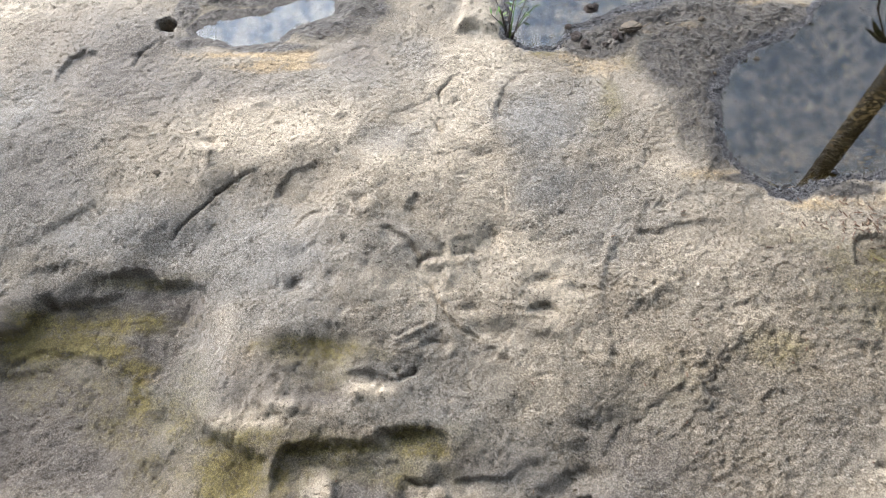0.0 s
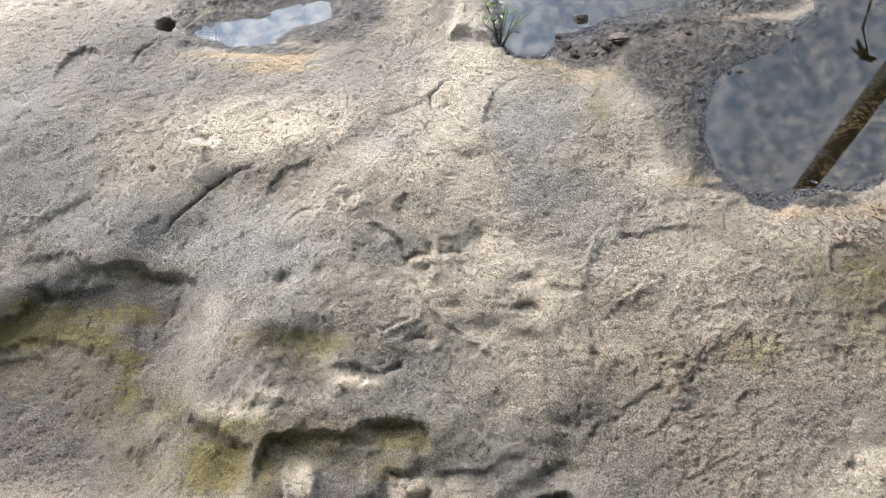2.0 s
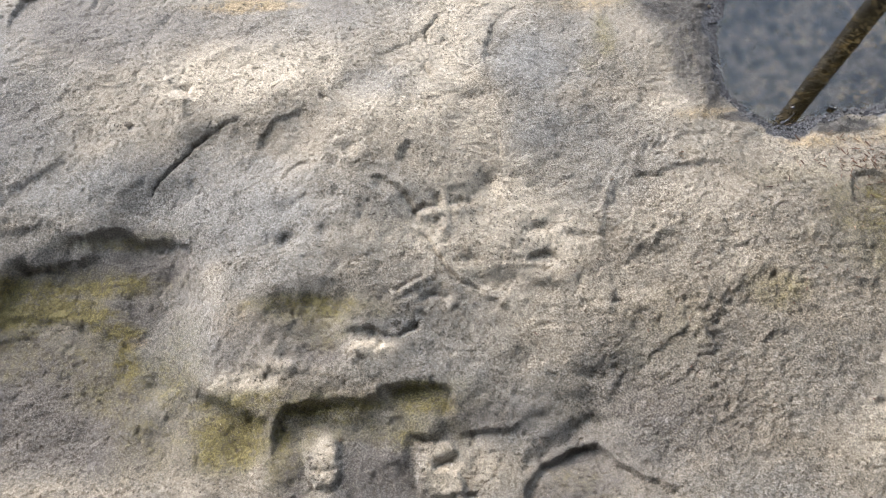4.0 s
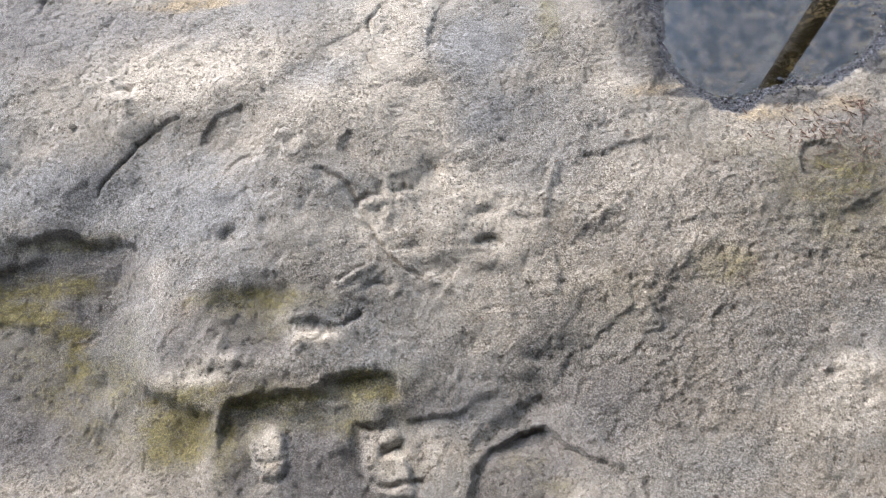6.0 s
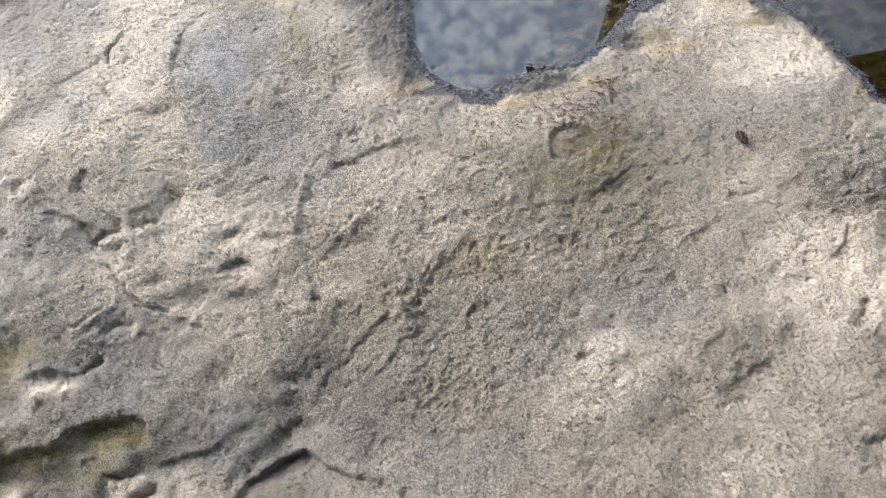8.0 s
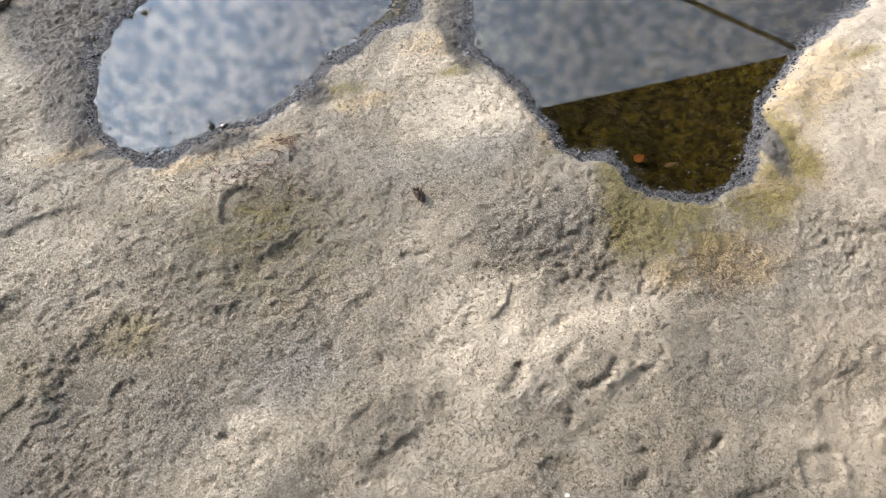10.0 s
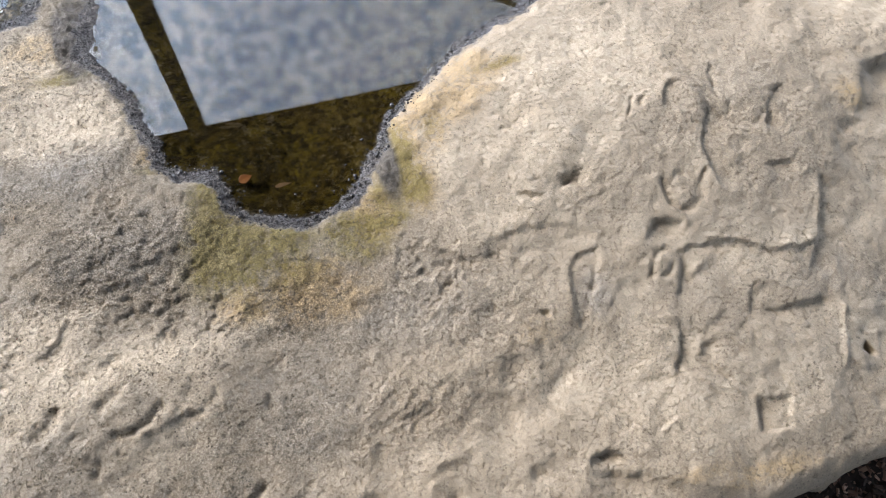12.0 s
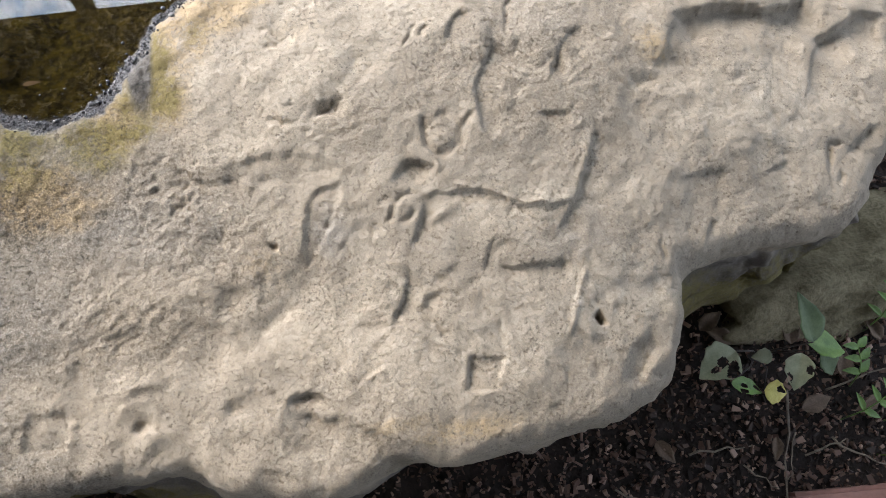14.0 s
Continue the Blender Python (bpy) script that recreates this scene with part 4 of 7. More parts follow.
groove([(1.826, 0.260), (1.828, 0.245), (1.830, 0.233)], 0.004, -0.003)
step([(1.791, 0.208), (1.816, 0.208), (1.840, 0.207), (1.859, 0.207), (1.882, 0.202)], 0.006, 0.002, 0.035)
groove([(1.754, 0.180), (1.761, 0.199), (1.773, 0.211), (1.788, 0.216), (1.799, 0.208)], 0.004, 0.0042)
groove([(1.766, 0.179), (1.780, 0.182), (1.791, 0.192)], 0.004, 0.0042)
step([(1.778, 0.146), (1.792, 0.171), (1.804, 0.201)], 0.0048, 0.0016, 0.025)
groove([(1.803, 0.173), (1.821, 0.181), (1.846, 0.193)], 0.006, -0.003)
groove([(1.719, 0.144), (1.740, 0.130), (1.767, 0.122)], 0.005, -0.003)
step([(1.735, 0.050), (1.748, 0.071), (1.762, 0.098), (1.768, 0.119)], 0.0066, 0.0016, 0.035)
step([(1.688, 0.063), (1.716, 0.056), (1.740, 0.051)], 0.0042, 0.002, 0.03)
groove([(1.771, 0.069), (1.781, 0.082), (1.803, 0.087), (1.835, 0.081)], 0.005, -0.003)
pit(1.795, 0.078, 0.013, 0.0054, 0.8, 40, 1)
groove([(1.749, 0.054), (1.770, 0.035), (1.793, 0.018), (1.813, 0.001)], 0.004, -0.003)
groove([(1.772, 0.063), (1.789, 0.043), (1.806, 0.024)], 0.004, 0.0036)
step([(1.858, 0.091), (1.867, 0.112), (1.876, 0.130), (1.882, 0.138)], 0.0054, 0.0016, 0.03)
step([(1.846, 0.055), (1.853, 0.073), (1.855, 0.089)], 0.0042, 0.0016, 0.02)
groove([(1.854, 0.068), (1.868, 0.060), (1.876, 0.050)], 0.006, -0.0024)
step([(1.878, 0.131), (1.894, 0.131), (1.917, 0.127)], 0.0036, 0.002, 0.02)
groove([(1.912, 0.139), (1.915, 0.129)], 0.003, 0.0024)
groove([(1.922, 0.133), (1.916, 0.127)], 0.003, 0.0024)
step([(1.879, 0.100), (1.910, 0.098), (1.944, 0.096), (1.977, 0.093)], 0.0066, 0.0016, 0.026)
groove([(1.990, 0.082), (1.973, 0.046), (1.950, -0.002)], 0.0032, -0.0036)
pit(1.997, 0.015, 0.006, 0.0154, 1, 0, 3)
plate([(1.826, -0.004), (1.865, -0.013), (1.849, -0.051), (1.813, -0.042)], -0.0054, 0.0025)
step([(1.808, -0.041), (1.821, -0.018), (1.827, -0.004)], 0.003, 0.0013, 0.015)
groove([(1.810, -0.043), (1.830, -0.049), (1.850, -0.052)], 0.006, -0.0018)
groove([(1.666, -0.019), (1.690, -0.006), (1.717, 0.004)], 0.0035, 0.0024)
groove([(1.670, -0.021), (1.693, -0.010), (1.718, -0.001)], 0.005, -0.0024)
step([(1.592, -0.024), (1.600, -0.015), (1.609, -0.011), (1.624, -0.011), (1.637, -0.017), (1.648, -0.031)], 0.0102, 0.002, 0.035)
step([(1.585, -0.029), (1.623, -0.036), (1.655, -0.049), (1.678, -0.066), (1.715, -0.085), (1.742, -0.098)], 0.0108, 0.008, 0.05)
plate([(2.010, -0.062), (2.034, -0.029), (2.058, -0.013), (2.063, -0.034), (2.039, -0.068), (2.019, -0.074)], -0.0066, 0.008)
step([(2.053, 0.045), (2.080, 0.058), (2.097, 0.075)], 0.0036, 0.005, 0.03)
pit(2.05, 0.053, 0.02, 0.0024, 1, 0, 1)
pit(1.653, 0.041, 0.02, 0.0024, 0.5, 0, 1)
pit(1.72, 0.088, 0.03, -0.003, 1, 0, 1)
pit(1.699, 0.348, 0.022, 0.0054, 0.4, 10, 1)
step([(1.900, 0.500), (1.913, 0.521), (1.922, 0.535)], 0.0036, 0.002, 0.03)
# right end: overhung recesses, pits and strokes
step([(2.152, 0.342), (2.175, 0.369), (2.191, 0.398), (2.208, 0.423)], 0.0084, 0.0026, 0.05)
step([(2.203, 0.420), (2.231, 0.424), (2.264, 0.427), (2.308, 0.426), (2.342, 0.415), (2.389, 0.421), (2.424, 0.440)], 0.0196, 0.0023, 0.07)
step([(2.202, 0.380), (2.237, 0.388), (2.268, 0.387)], 0.003, 0.006, 0.04)
step([(2.418, 0.368), (2.443, 0.376), (2.473, 0.387), (2.490, 0.397), (2.511, 0.404), (2.548, 0.396)], 0.0154, 0.0023, 0.06)
step([(2.371, 0.279), (2.390, 0.312), (2.409, 0.345), (2.430, 0.369)], 0.0054, 0.002, 0.04)
pit(2.133, 0.326, 0.019, 0.0072, 0.5, 0, 1)
pit(2.276, 0.315, 0.01, 0.0036, 0.6, 0, 1)
pit(2.195, 0.351, 0.02, 0.0024, 1, 0, 1)
groove([(2.153, 0.230), (2.174, 0.240), (2.203, 0.247)], 0.01, -0.0024)
step([(2.146, 0.176), (2.168, 0.184), (2.189, 0.187), (2.220, 0.185)], 0.006, 0.002, 0.03)
step([(2.281, 0.173), (2.294, 0.182), (2.322, 0.188)], 0.0048, 0.002, 0.025)
groove([(2.375, 0.157), (2.382, 0.182), (2.389, 0.203), (2.408, 0.201)], 0.0045, 0.006)
groove([(2.386, 0.142), (2.397, 0.162)], 0.004, 0.0048)
step([(2.412, 0.186), (2.429, 0.203), (2.449, 0.216), (2.473, 0.222)], 0.0078, 0.0016, 0.035)
step([(2.167, 0.082), (2.174, 0.108), (2.183, 0.120), (2.198, 0.119)], 0.0048, 0.002, 0.025)
step([(2.260, 0.103), (2.292, 0.095), (2.320, 0.096)], 0.003, 0.0026, 0.03)
pit(2.291, 0.092, 0.02, -0.003, 1, 0, 1)
pit(2.206, 0.092, 0.03, -0.0024, 1, 0, 1)
groove([(2.101, 0.102), (2.102, 0.087), (2.103, 0.071)], 0.004, 0.0036)
groove([(2.042, 0.263), (2.052, 0.249), (2.057, 0.233)], 0.005, 0.003)
pit(2.06, 0.178, 0.014, 0.0024, 1, 0, 1)
step([(2.310, 0.199), (2.342, 0.202)], 0.0024, 0.0026, 0.03)
step([(2.455, 0.332), (2.486, 0.323)], 0.0024, 0.0026, 0.03)
# square recess and small cuts near the front edge
plate([(1.289, 0.023), (1.331, 0.019), (1.342, 0.007), (1.333, -0.029), (1.282, -0.020)], -0.003, 0.004)
step([(1.281, -0.018), (1.288, 0.022)], 0.0024, 0.002, 0.02)
groove([(1.333, -0.027), (1.341, 0.006)], 0.005, -0.0024)
pit(1.428, -0.013, 0.012, 0.0036, 1.2, 0, 1)
pit(1.439, -0.031, 0.018, -0.0036, 0.6, 0, 1)
step([(1.334, 0.074), (1.348, 0.075), (1.363, 0.071)], 0.003, 0.002, 0.02)
groove([(1.532, -0.001), (1.533, -0.024)], 0.006, 0.003)
pit(1.409, 0.026, 0.02, -0.0024, 1, 0, 1)
groove([(1.389, 0.006), (1.401, 0.019), (1.431, 0.022)], 0.006, 0.0024)
step([(1.552, -0.088), (1.580, -0.098), (1.599, -0.109)], 0.0048, 0.0026, 0.04)
step([(1.413, -0.042), (1.432, -0.051), (1.443, -0.048)], 0.0042, 0.002, 0.03)
# banks of the small pools
plate([(0.027, 1.019), (0.044, 1.105), (0.093, 1.106), (0.117, 1.044), (0.135, 0.991), (0.100, 1.010), (0.058, 1.027)], 0.02, 0.012)
groove([(-0.503, 1.031), (-0.474, 1.020), (-0.449, 1.026)], 0.007, 0.0187)
plate([(-0.491, 1.082), (-0.464, 1.086), (-0.451, 1.025), (-0.479, 1.021)], 0.006, 0.004)
groove([(-0.492, 1.088), (-0.482, 1.024)], 0.003, 0.0068)
step([(-0.451, 1.046), (-0.416, 1.066), (-0.372, 1.071), (-0.343, 1.062), (-0.317, 1.079), (-0.293, 1.109), (-0.254, 1.114), (-0.199, 1.131)], 0.014, 0.004, 0.02)
groove([(-0.431, 1.086), (-0.388, 1.100), (-0.341, 1.090), (-0.300, 1.120)], 0.005, 0.0068)
groove([(-0.417, 1.135), (-0.358, 1.128), (-0.281, 1.151), (-0.213, 1.159)], 0.005, 0.0059)
# stains and weathered zones; hollow shade and sunlit spots are coloured in here too
stain("pock", 1.087, 0.42, 0.056, 0.056, 0.9)
stain("pock", 1.104, 0.353, 0.087, 0.072, 1)
stain("pock", 1.169, 0.292, 0.062, 0.044, 0.8)
stain("pock", 1.065, 0.476, 0.041, 0.037, 0.6)
stain("pock", 1.478, 0.243, 0.062, 0.046, 0.7)
stain("pock", 1.437, 0.291, 0.041, 0.026, 0.6)
stain("pock", 1.484, 0.256, 0.060, 0.041, 0.8)
stain("pock", 1.702, 0.333, 0.031, 0.027, 0.8)
stain("pock", 1.146, 0.462, 0.049, 0.028, 0.5)
stain("moss", -0.568, 0.439, 0.065, 0.012, 1.3)
stain("moss", -0.628, 0.421, 0.055, 0.011, 1.2)
stain("moss", -0.503, 0.419, 0.043, 0.011, 1.1)
stain("moss", -0.46, 0.368, 0.015, 0.032, 0.9)
# left basin: mauve floor, darkened further to stand for shade under the shelf
stain("mauve_shade", -0.577, 0.312, 0.109, 0.079, 1.3)
stain("mauve_shade", -0.558, 0.475, 0.122, 0.021, 0.9)
stain("mauve_shade", -0.621, 0.389, 0.070, 0.014, 1.0)
stain("moss", -0.294, 0.247, 0.065, 0.023, 1.2)
stain("moss", -0.331, 0.281, 0.045, 0.011, 0.8)
stain("moss", -0.222, 0.233, 0.015, 0.033, 1.1)
stain("moss", -0.126, 0.264, 0.059, 0.008, 1.0)
stain("moss", -0.043, 0.279, 0.046, 0.006, 1.0)
stain("moss", -0.46, 0.52, 0.110, 0.009, 0.7)
stain("moss", -0.588, 0.46, 0.075, 0.018, 1.1)
stain("moss", -0.4, 0.303, 0.090, 0.071, 0.6)
stain("moss", -0.213, 0.402, 0.073, 0.018, 0.8)
stain("moss", 0.479, 0.402, 0.064, 0.041, 0.5)
stain("grey", -0.708, 0.824, 0.090, 0.111, 0.8)
stain("grey", -0.619, 0.898, 0.112, 0.072, 0.6)
stain("grey", -0.664, 0.687, 0.123, 0.089, 0.9)
stain("grey", -0.547, 0.991, 0.148, 0.079, 0.5)
stain("grey", -0.445, 0.88, 0.159, 0.056, 0.5)
stain("ochre", -0.287, 0.395, 0.049, 0.051, 0.25)
stain("grey", -0.403, 0.567, 0.109, 0.048, 1.0)
stain("moss", -0.286, 0.231, 0.061, 0.037, 1.0)
stain("mauve_shade", -0.656, 1.009, 0.203, 0.096, 0.4)
stain("mauve_shade", -0.354, 0.874, 0.115, 0.060, 0.35)
stain("pale", -0.014, 0.178, 0.033, 0.037, 1.2)
stain("pale", -0.164, 0.194, 0.017, 0.034, 1.1)
stain("pale", 0.12, 0.347, 0.094, 0.066, 0.5)
stain("pale", 0.083, 0.455, 0.097, 0.051, 0.5)
stain("pale", 0.048, 0.172, 0.045, 0.037, 0.6)
stain("pale", -0.28, 0.303, 0.058, 0.015, 0.8)
stain("mauve_shade", -0.555, 0.924, 0.163, 0.133, 0.55)
stain("mauve_shade", -0.669, 0.708, 0.095, 0.094, 0.5)
# under the shelf: brown dirt and moss, with the shelf's shade coloured in
stain("mauve_shade", -0.446, 0.476, 0.098, 0.040, 1.0)
stain("moss", -0.481, 0.461, 0.091, 0.022, 0.8)
stain("moss", 0.7, 0.536, 0.050, 0.027, 0.8)
stain("grey", -0.299, 0.522, 0.061, 0.046, 0.8)
stain("mauve_shade", -0.419, 0.479, 0.070, 0.034, 0.6)
stain("pale", -0.02, 0.495, 0.067, 0.054, 0.6)
stain("pale", 0.059, 0.665, 0.055, 0.105, 0.6)
stain("pale", 0.169, 0.534, 0.053, 0.059, 0.6)
stain("pale", 0.136, 0.401, 0.075, 0.051, 0.4)
stain("mauve_shade", -0.574, 0.881, 0.148, 0.115, 0.4)
stain("mauve_shade", -0.678, 0.751, 0.075, 0.102, 0.4)
stain("mauve_shade", -0.435, 0.88, 0.120, 0.073, 0.4)
stain("wet", 0.284, 0.995, 0.061, 0.040, 1.0)
stain("wet", 0.452, 1.077, 0.116, 0.030, 0.9)
stain("wet", 0.565, 1.005, 0.065, 0.065, 0.9)
stain("ochre", 0.434, 1.027, 0.095, 0.015, 1.2)
stain("ochre", 0.579, 1.077, 0.074, 0.014, 1.1)
stain("mauve_shade", 0.398, 0.928, 0.061, 0.087, 0.5)
stain("mauve_shade", -0.146, 0.951, 0.061, 0.086, 0.5)
stain("ochre", 0.598, 0.641, 0.056, 0.015, 0.7)
stain("ochre", 0.455, 0.695, 0.039, 0.012, 0.8)
stain("ochre", -0.304, 0.924, 0.091, 0.015, 0.9)
stain("pale", -0.098, 0.336, 0.032, 0.013, 1.0)
stain("pale", -0.247, 0.316, 0.048, 0.010, 0.8)
stain("pale", -0.319, 0.448, 0.027, 0.042, 0.7)
stain("moss", -0.183, 0.262, 0.057, 0.007, 1.1)
stain("moss", -0.021, 0.261, 0.039, 0.017, 0.9)
stain("mauve_shade", -0.102, 0.168, 0.045, 0.032, 1.3)
stain("mauve_shade", -0.205, 0.179, 0.011, 0.037, 1.0)
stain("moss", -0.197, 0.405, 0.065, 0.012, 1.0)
# inside of the arched hollow, its shade coloured in
stain("mauve_shade", 0.174, 0.145, 0.051, 0.048, 0.7)
stain("pock", 1.571, 0.211, 0.065, 0.053, 0.3)
stain("grey", -0.675, 0.695, 0.145, 0.163, 0.9)
stain("grey", -0.496, 0.591, 0.225, 0.061, 0.9)
stain("grey", -0.305, 0.534, 0.192, 0.091, 0.9)
stain("grey", -0.537, 0.888, 0.156, 0.080, 0.5)
stain("grey", 0.192, 0.827, 0.133, 0.108, 0.6)
stain("grey", 0.242, 0.655, 0.135, 0.088, 0.6)
stain("grey", -0.169, 0.895, 0.123, 0.072, 0.5)
stain("grey", -0.531, 0.512, 0.199, 0.055, 0.7)
stain("grey", -0.567, 0.298, 0.146, 0.104, 0.9)
stain("grey", -0.358, 0.397, 0.086, 0.106, 0.6)
stain("grey", 0.031, 0.325, 0.106, 0.071, 0.6)
stain("grey", -0.080, 0.757, 0.057, 0.038, 0.6)
stain("grey", -0.257, 0.438, 0.128, 0.052, 0.6)
stain("grey", -0.759, 0.866, 0.082, 0.080, 0.5)
stain("grey", 0.388, 0.506, 0.140, 0.087, 0.25)
stain("grey", -0.050, 0.954, 0.061, 0.060, 0.5)
stain("grey", -0.102, 0.164, 0.089, 0.052, 1)
stain("grey", 0.071, 0.314, 0.133, 0.063, 0.7)
stain("grey", 0.228, 0.306, 0.131, 0.099, 0.5)
stain("grey", 0.232, 0.604, 0.108, 0.100, 0.6)
stain("grey", 0.690, 0.297, 0.090, 0.059, 0.6)
stain("grey", 0.532, 0.266, 0.129, 0.099, 0.4)
stain("grey", -0.092, 0.183, 0.066, 0.044, 0.8)
stain("grey", -0.177, 0.344, 0.070, 0.031, 0.5)
stain("grey", 1.030, 0.556, 0.107, 0.049, 0.54)
stain("grey", 1.100, 0.414, 0.121, 0.065, 0.48)
stain("grey", 0.918, 0.555, 0.105, 0.050, 0.36)
stain("grey", 0.700, 0.278, 0.067, 0.024, 0.54)
stain("grey", 0.212, 0.616, 0.050, 0.131, 0.36)
stain("grey", 0.346, 0.305, 0.207, 0.094, 0.3)
stain("grey", 0.620, 0.159, 0.094, 0.042, 0.3)
stain("grey", 1.048, 0.020, 0.154, 0.045, 0.3)
stain("grey", 0.630, 0.443, 0.143, 0.071, 0.24)
stain("grey", 1.460, 0.228, 0.143, 0.084, 0.36)
stain("grey", 1.676, 0.184, 0.029, 0.044, 0.48)
stain("grey", 1.993, 0.132, 0.068, 0.044, 0.3)
stain("grey", 1.992, 0.442, 0.127, 0.067, 0.24)
stain("grey", 1.288, 0.148, 0.116, 0.072, 0.3)
stain("grey", 1.809, 0.157, 0.064, 0.043, 0.18)
stain("grey", 2.060, 0.060, 0.053, 0.043, 0.24)
stain("pale", -0.292, 0.778, 0.135, 0.071, 1)
stain("pale", -0.040, 0.720, 0.086, 0.075, 0.9)
stain("pale", 0.070, 0.955, 0.105, 0.092, 0.8)
stain("pale", -0.777, 1.042, 0.131, 0.108, 0.6)
stain("pale", 0.150, 0.550, 0.056, 0.048, 0.7)
stain("pale", -0.215, 0.790, 0.103, 0.066, 0.7)
stain("pale", -0.079, 0.665, 0.091, 0.057, 0.5)
stain("pale", 0.030, 0.518, 0.081, 0.075, 0.4)
stain("pale", 1.010, 0.729, 0.082, 0.067, 0.9)
stain("pale", 1.030, 0.628, 0.110, 0.053, 0.9)
stain("pale", 0.984, 0.245, 0.152, 0.049, 0.6)
stain("pale", 0.620, 0.239, 0.041, 0.023, 0.9)
stain("pale", 0.558, 0.189, 0.064, 0.036, 0.6)
stain("pale", 1.130, 0.159, 0.116, 0.061, 0.4)
stain("pale", 1.773, 0.552, 0.160, 0.097, 0.8)
stain("pale", 1.671, 0.422, 0.127, 0.078, 0.6)
stain("pale", 2.337, 0.538, 0.189, 0.063, 0.8)
stain("pale", 2.286, 0.268, 0.163, 0.075, 0.6)
stain("pale", 1.650, 0.079, 0.106, 0.061, 0.6)
stain("pale", 2.021, 0.040, 0.085, 0.056, 0.6)
stain("pale", 1.859, -0.000, 0.154, 0.059, 0.5)
stain("pale", 1.868, 0.197, 0.099, 0.022, 0.4)
stain("ochre", -0.368, 0.954, 0.130, 0.014, 0.8)
stain("ochre", -0.259, 0.955, 0.033, 0.018, 1)
stain("ochre", 0.491, 1.071, 0.066, 0.016, 1)
stain("ochre", 0.590, 1.100, 0.067, 0.016, 1)
stain("ochre", 0.661, 1.081, 0.056, 0.016, 0.9)
stain("ochre", 0.411, 1.033, 0.054, 0.015, 0.8)
stain("ochre", 0.200, 0.958, 0.065, 0.012, 0.7)
stain("ochre", 0.480, 0.699, 0.048, 0.008, 0.7)
stain("ochre", 0.410, 0.940, 0.043, 0.043, 0.5)
stain("ochre", -0.447, 0.379, 0.029, 0.012, 0.6)
stain("ochre", -0.320, 0.990, 0.131, 0.029, 0.3)
stain("ochre", 0.460, 0.699, 0.074, 0.010, 0.7)
stain("ochre", 0.650, 0.641, 0.056, 0.014, 0.5)
stain("ochre", 0.270, 0.939, 0.097, 0.037, 0.5)
stain("ochre", 1.490, 0.414, 0.035, 0.053, 0.9)
stain("ochre", 1.339, 0.278, 0.077, 0.042, 0.6)
stain("ochre", 1.260, 0.430, 0.037, 0.028, 0.5)
stain("ochre", 0.730, 0.652, 0.057, 0.020, 0.4)
stain("ochre", 1.623, 0.564, 0.072, 0.029, 0.8)
stain("ochre", 1.570, 0.520, 0.054, 0.038, 0.7)
stain("ochre", 1.349, 0.259, 0.048, 0.023, 0.6)
stain("ochre", 2.161, 0.373, 0.027, 0.035, 0.6)
stain("ochre", 1.589, 0.158, 0.032, 0.028, 0.4)
stain("ochre", 1.672, 0.466, 0.052, 0.026, 0.3)
stain("ochre", 1.800, -0.090, 0.066, 0.016, 0.6)
stain("ochre", 1.720, -0.070, 0.058, 0.013, 0.4)
stain("moss", -0.578, 0.433, 0.086, 0.014, 0.9)
stain("moss", -0.630, 0.417, 0.065, 0.015, 0.8)
stain("moss", -0.487, 0.401, 0.039, 0.012, 0.8)
stain("moss", -0.458, 0.351, 0.023, 0.035, 0.8)
stain("moss", -0.163, 0.393, 0.060, 0.018, 0.8)
stain("moss", -0.116, 0.396, 0.033, 0.011, 0.4)
stain("moss", -0.271, 0.266, 0.059, 0.024, 0.6)
stain("moss", -0.158, 0.259, 0.073, 0.031, 0.7)
stain("moss", -0.055, 0.272, 0.064, 0.023, 0.5)
stain("moss", -0.652, 0.389, 0.054, 0.017, 0.6)
stain("moss", 0.291, 0.852, 0.025, 0.054, 0.6)
stain("moss", 0.260, 0.801, 0.021, 0.025, 0.4)
stain("moss", 0.179, 0.967, 0.032, 0.009, 0.8)
stain("moss", -0.413, 0.242, 0.052, 0.034, 0.3)
stain("moss", -0.209, 0.398, 0.046, 0.016, 0.5)
stain("moss", -0.276, 0.241, 0.052, 0.023, 0.8)
stain("moss", -0.179, 0.250, 0.052, 0.012, 0.6)
stain("moss", -0.045, 0.251, 0.049, 0.015, 0.5)
stain("moss", 0.680, 0.548, 0.021, 0.012, 0.9)
stain("moss", 0.170, 0.160, 0.048, 0.022, 0.4)
stain("moss", 0.201, 0.121, 0.045, 0.021, 0.4)
stain("moss", -0.135, 0.385, 0.034, 0.012, 0.6)
stain("moss", 1.220, 0.420, 0.042, 0.027, 0.9)
stain("moss", 1.289, 0.338, 0.071, 0.035, 0.7)
stain("moss", 0.670, 0.547, 0.025, 0.013, 0.7)
stain("moss", 1.398, 0.348, 0.052, 0.035, 0.8)
stain("moss", 1.030, 0.710, 0.041, 0.010, 0.9)
stain("moss", 1.150, 0.530, 0.039, 0.008, 0.9)
stain("moss", 1.456, 0.396, 0.035, 0.053, 0.6)
stain("moss", 0.340, 0.940, 0.029, 0.037, 0.4)
stain("moss", 1.299, 0.328, 0.064, 0.041, 0.6)
stain("moss", 1.418, 0.368, 0.042, 0.016, 0.8)
stain("moss", 1.490, 0.425, 0.021, 0.034, 0.8)
stain("moss", 1.668, 0.568, 0.046, 0.012, 0.7)
stain("moss", 1.248, 0.297, 0.046, 0.031, 0.4)
stain("moss", 2.132, 0.021, 0.075, 0.021, 0.4)
stain("wet", 0.420, 0.820, 0.040, 0.104, 0.35)
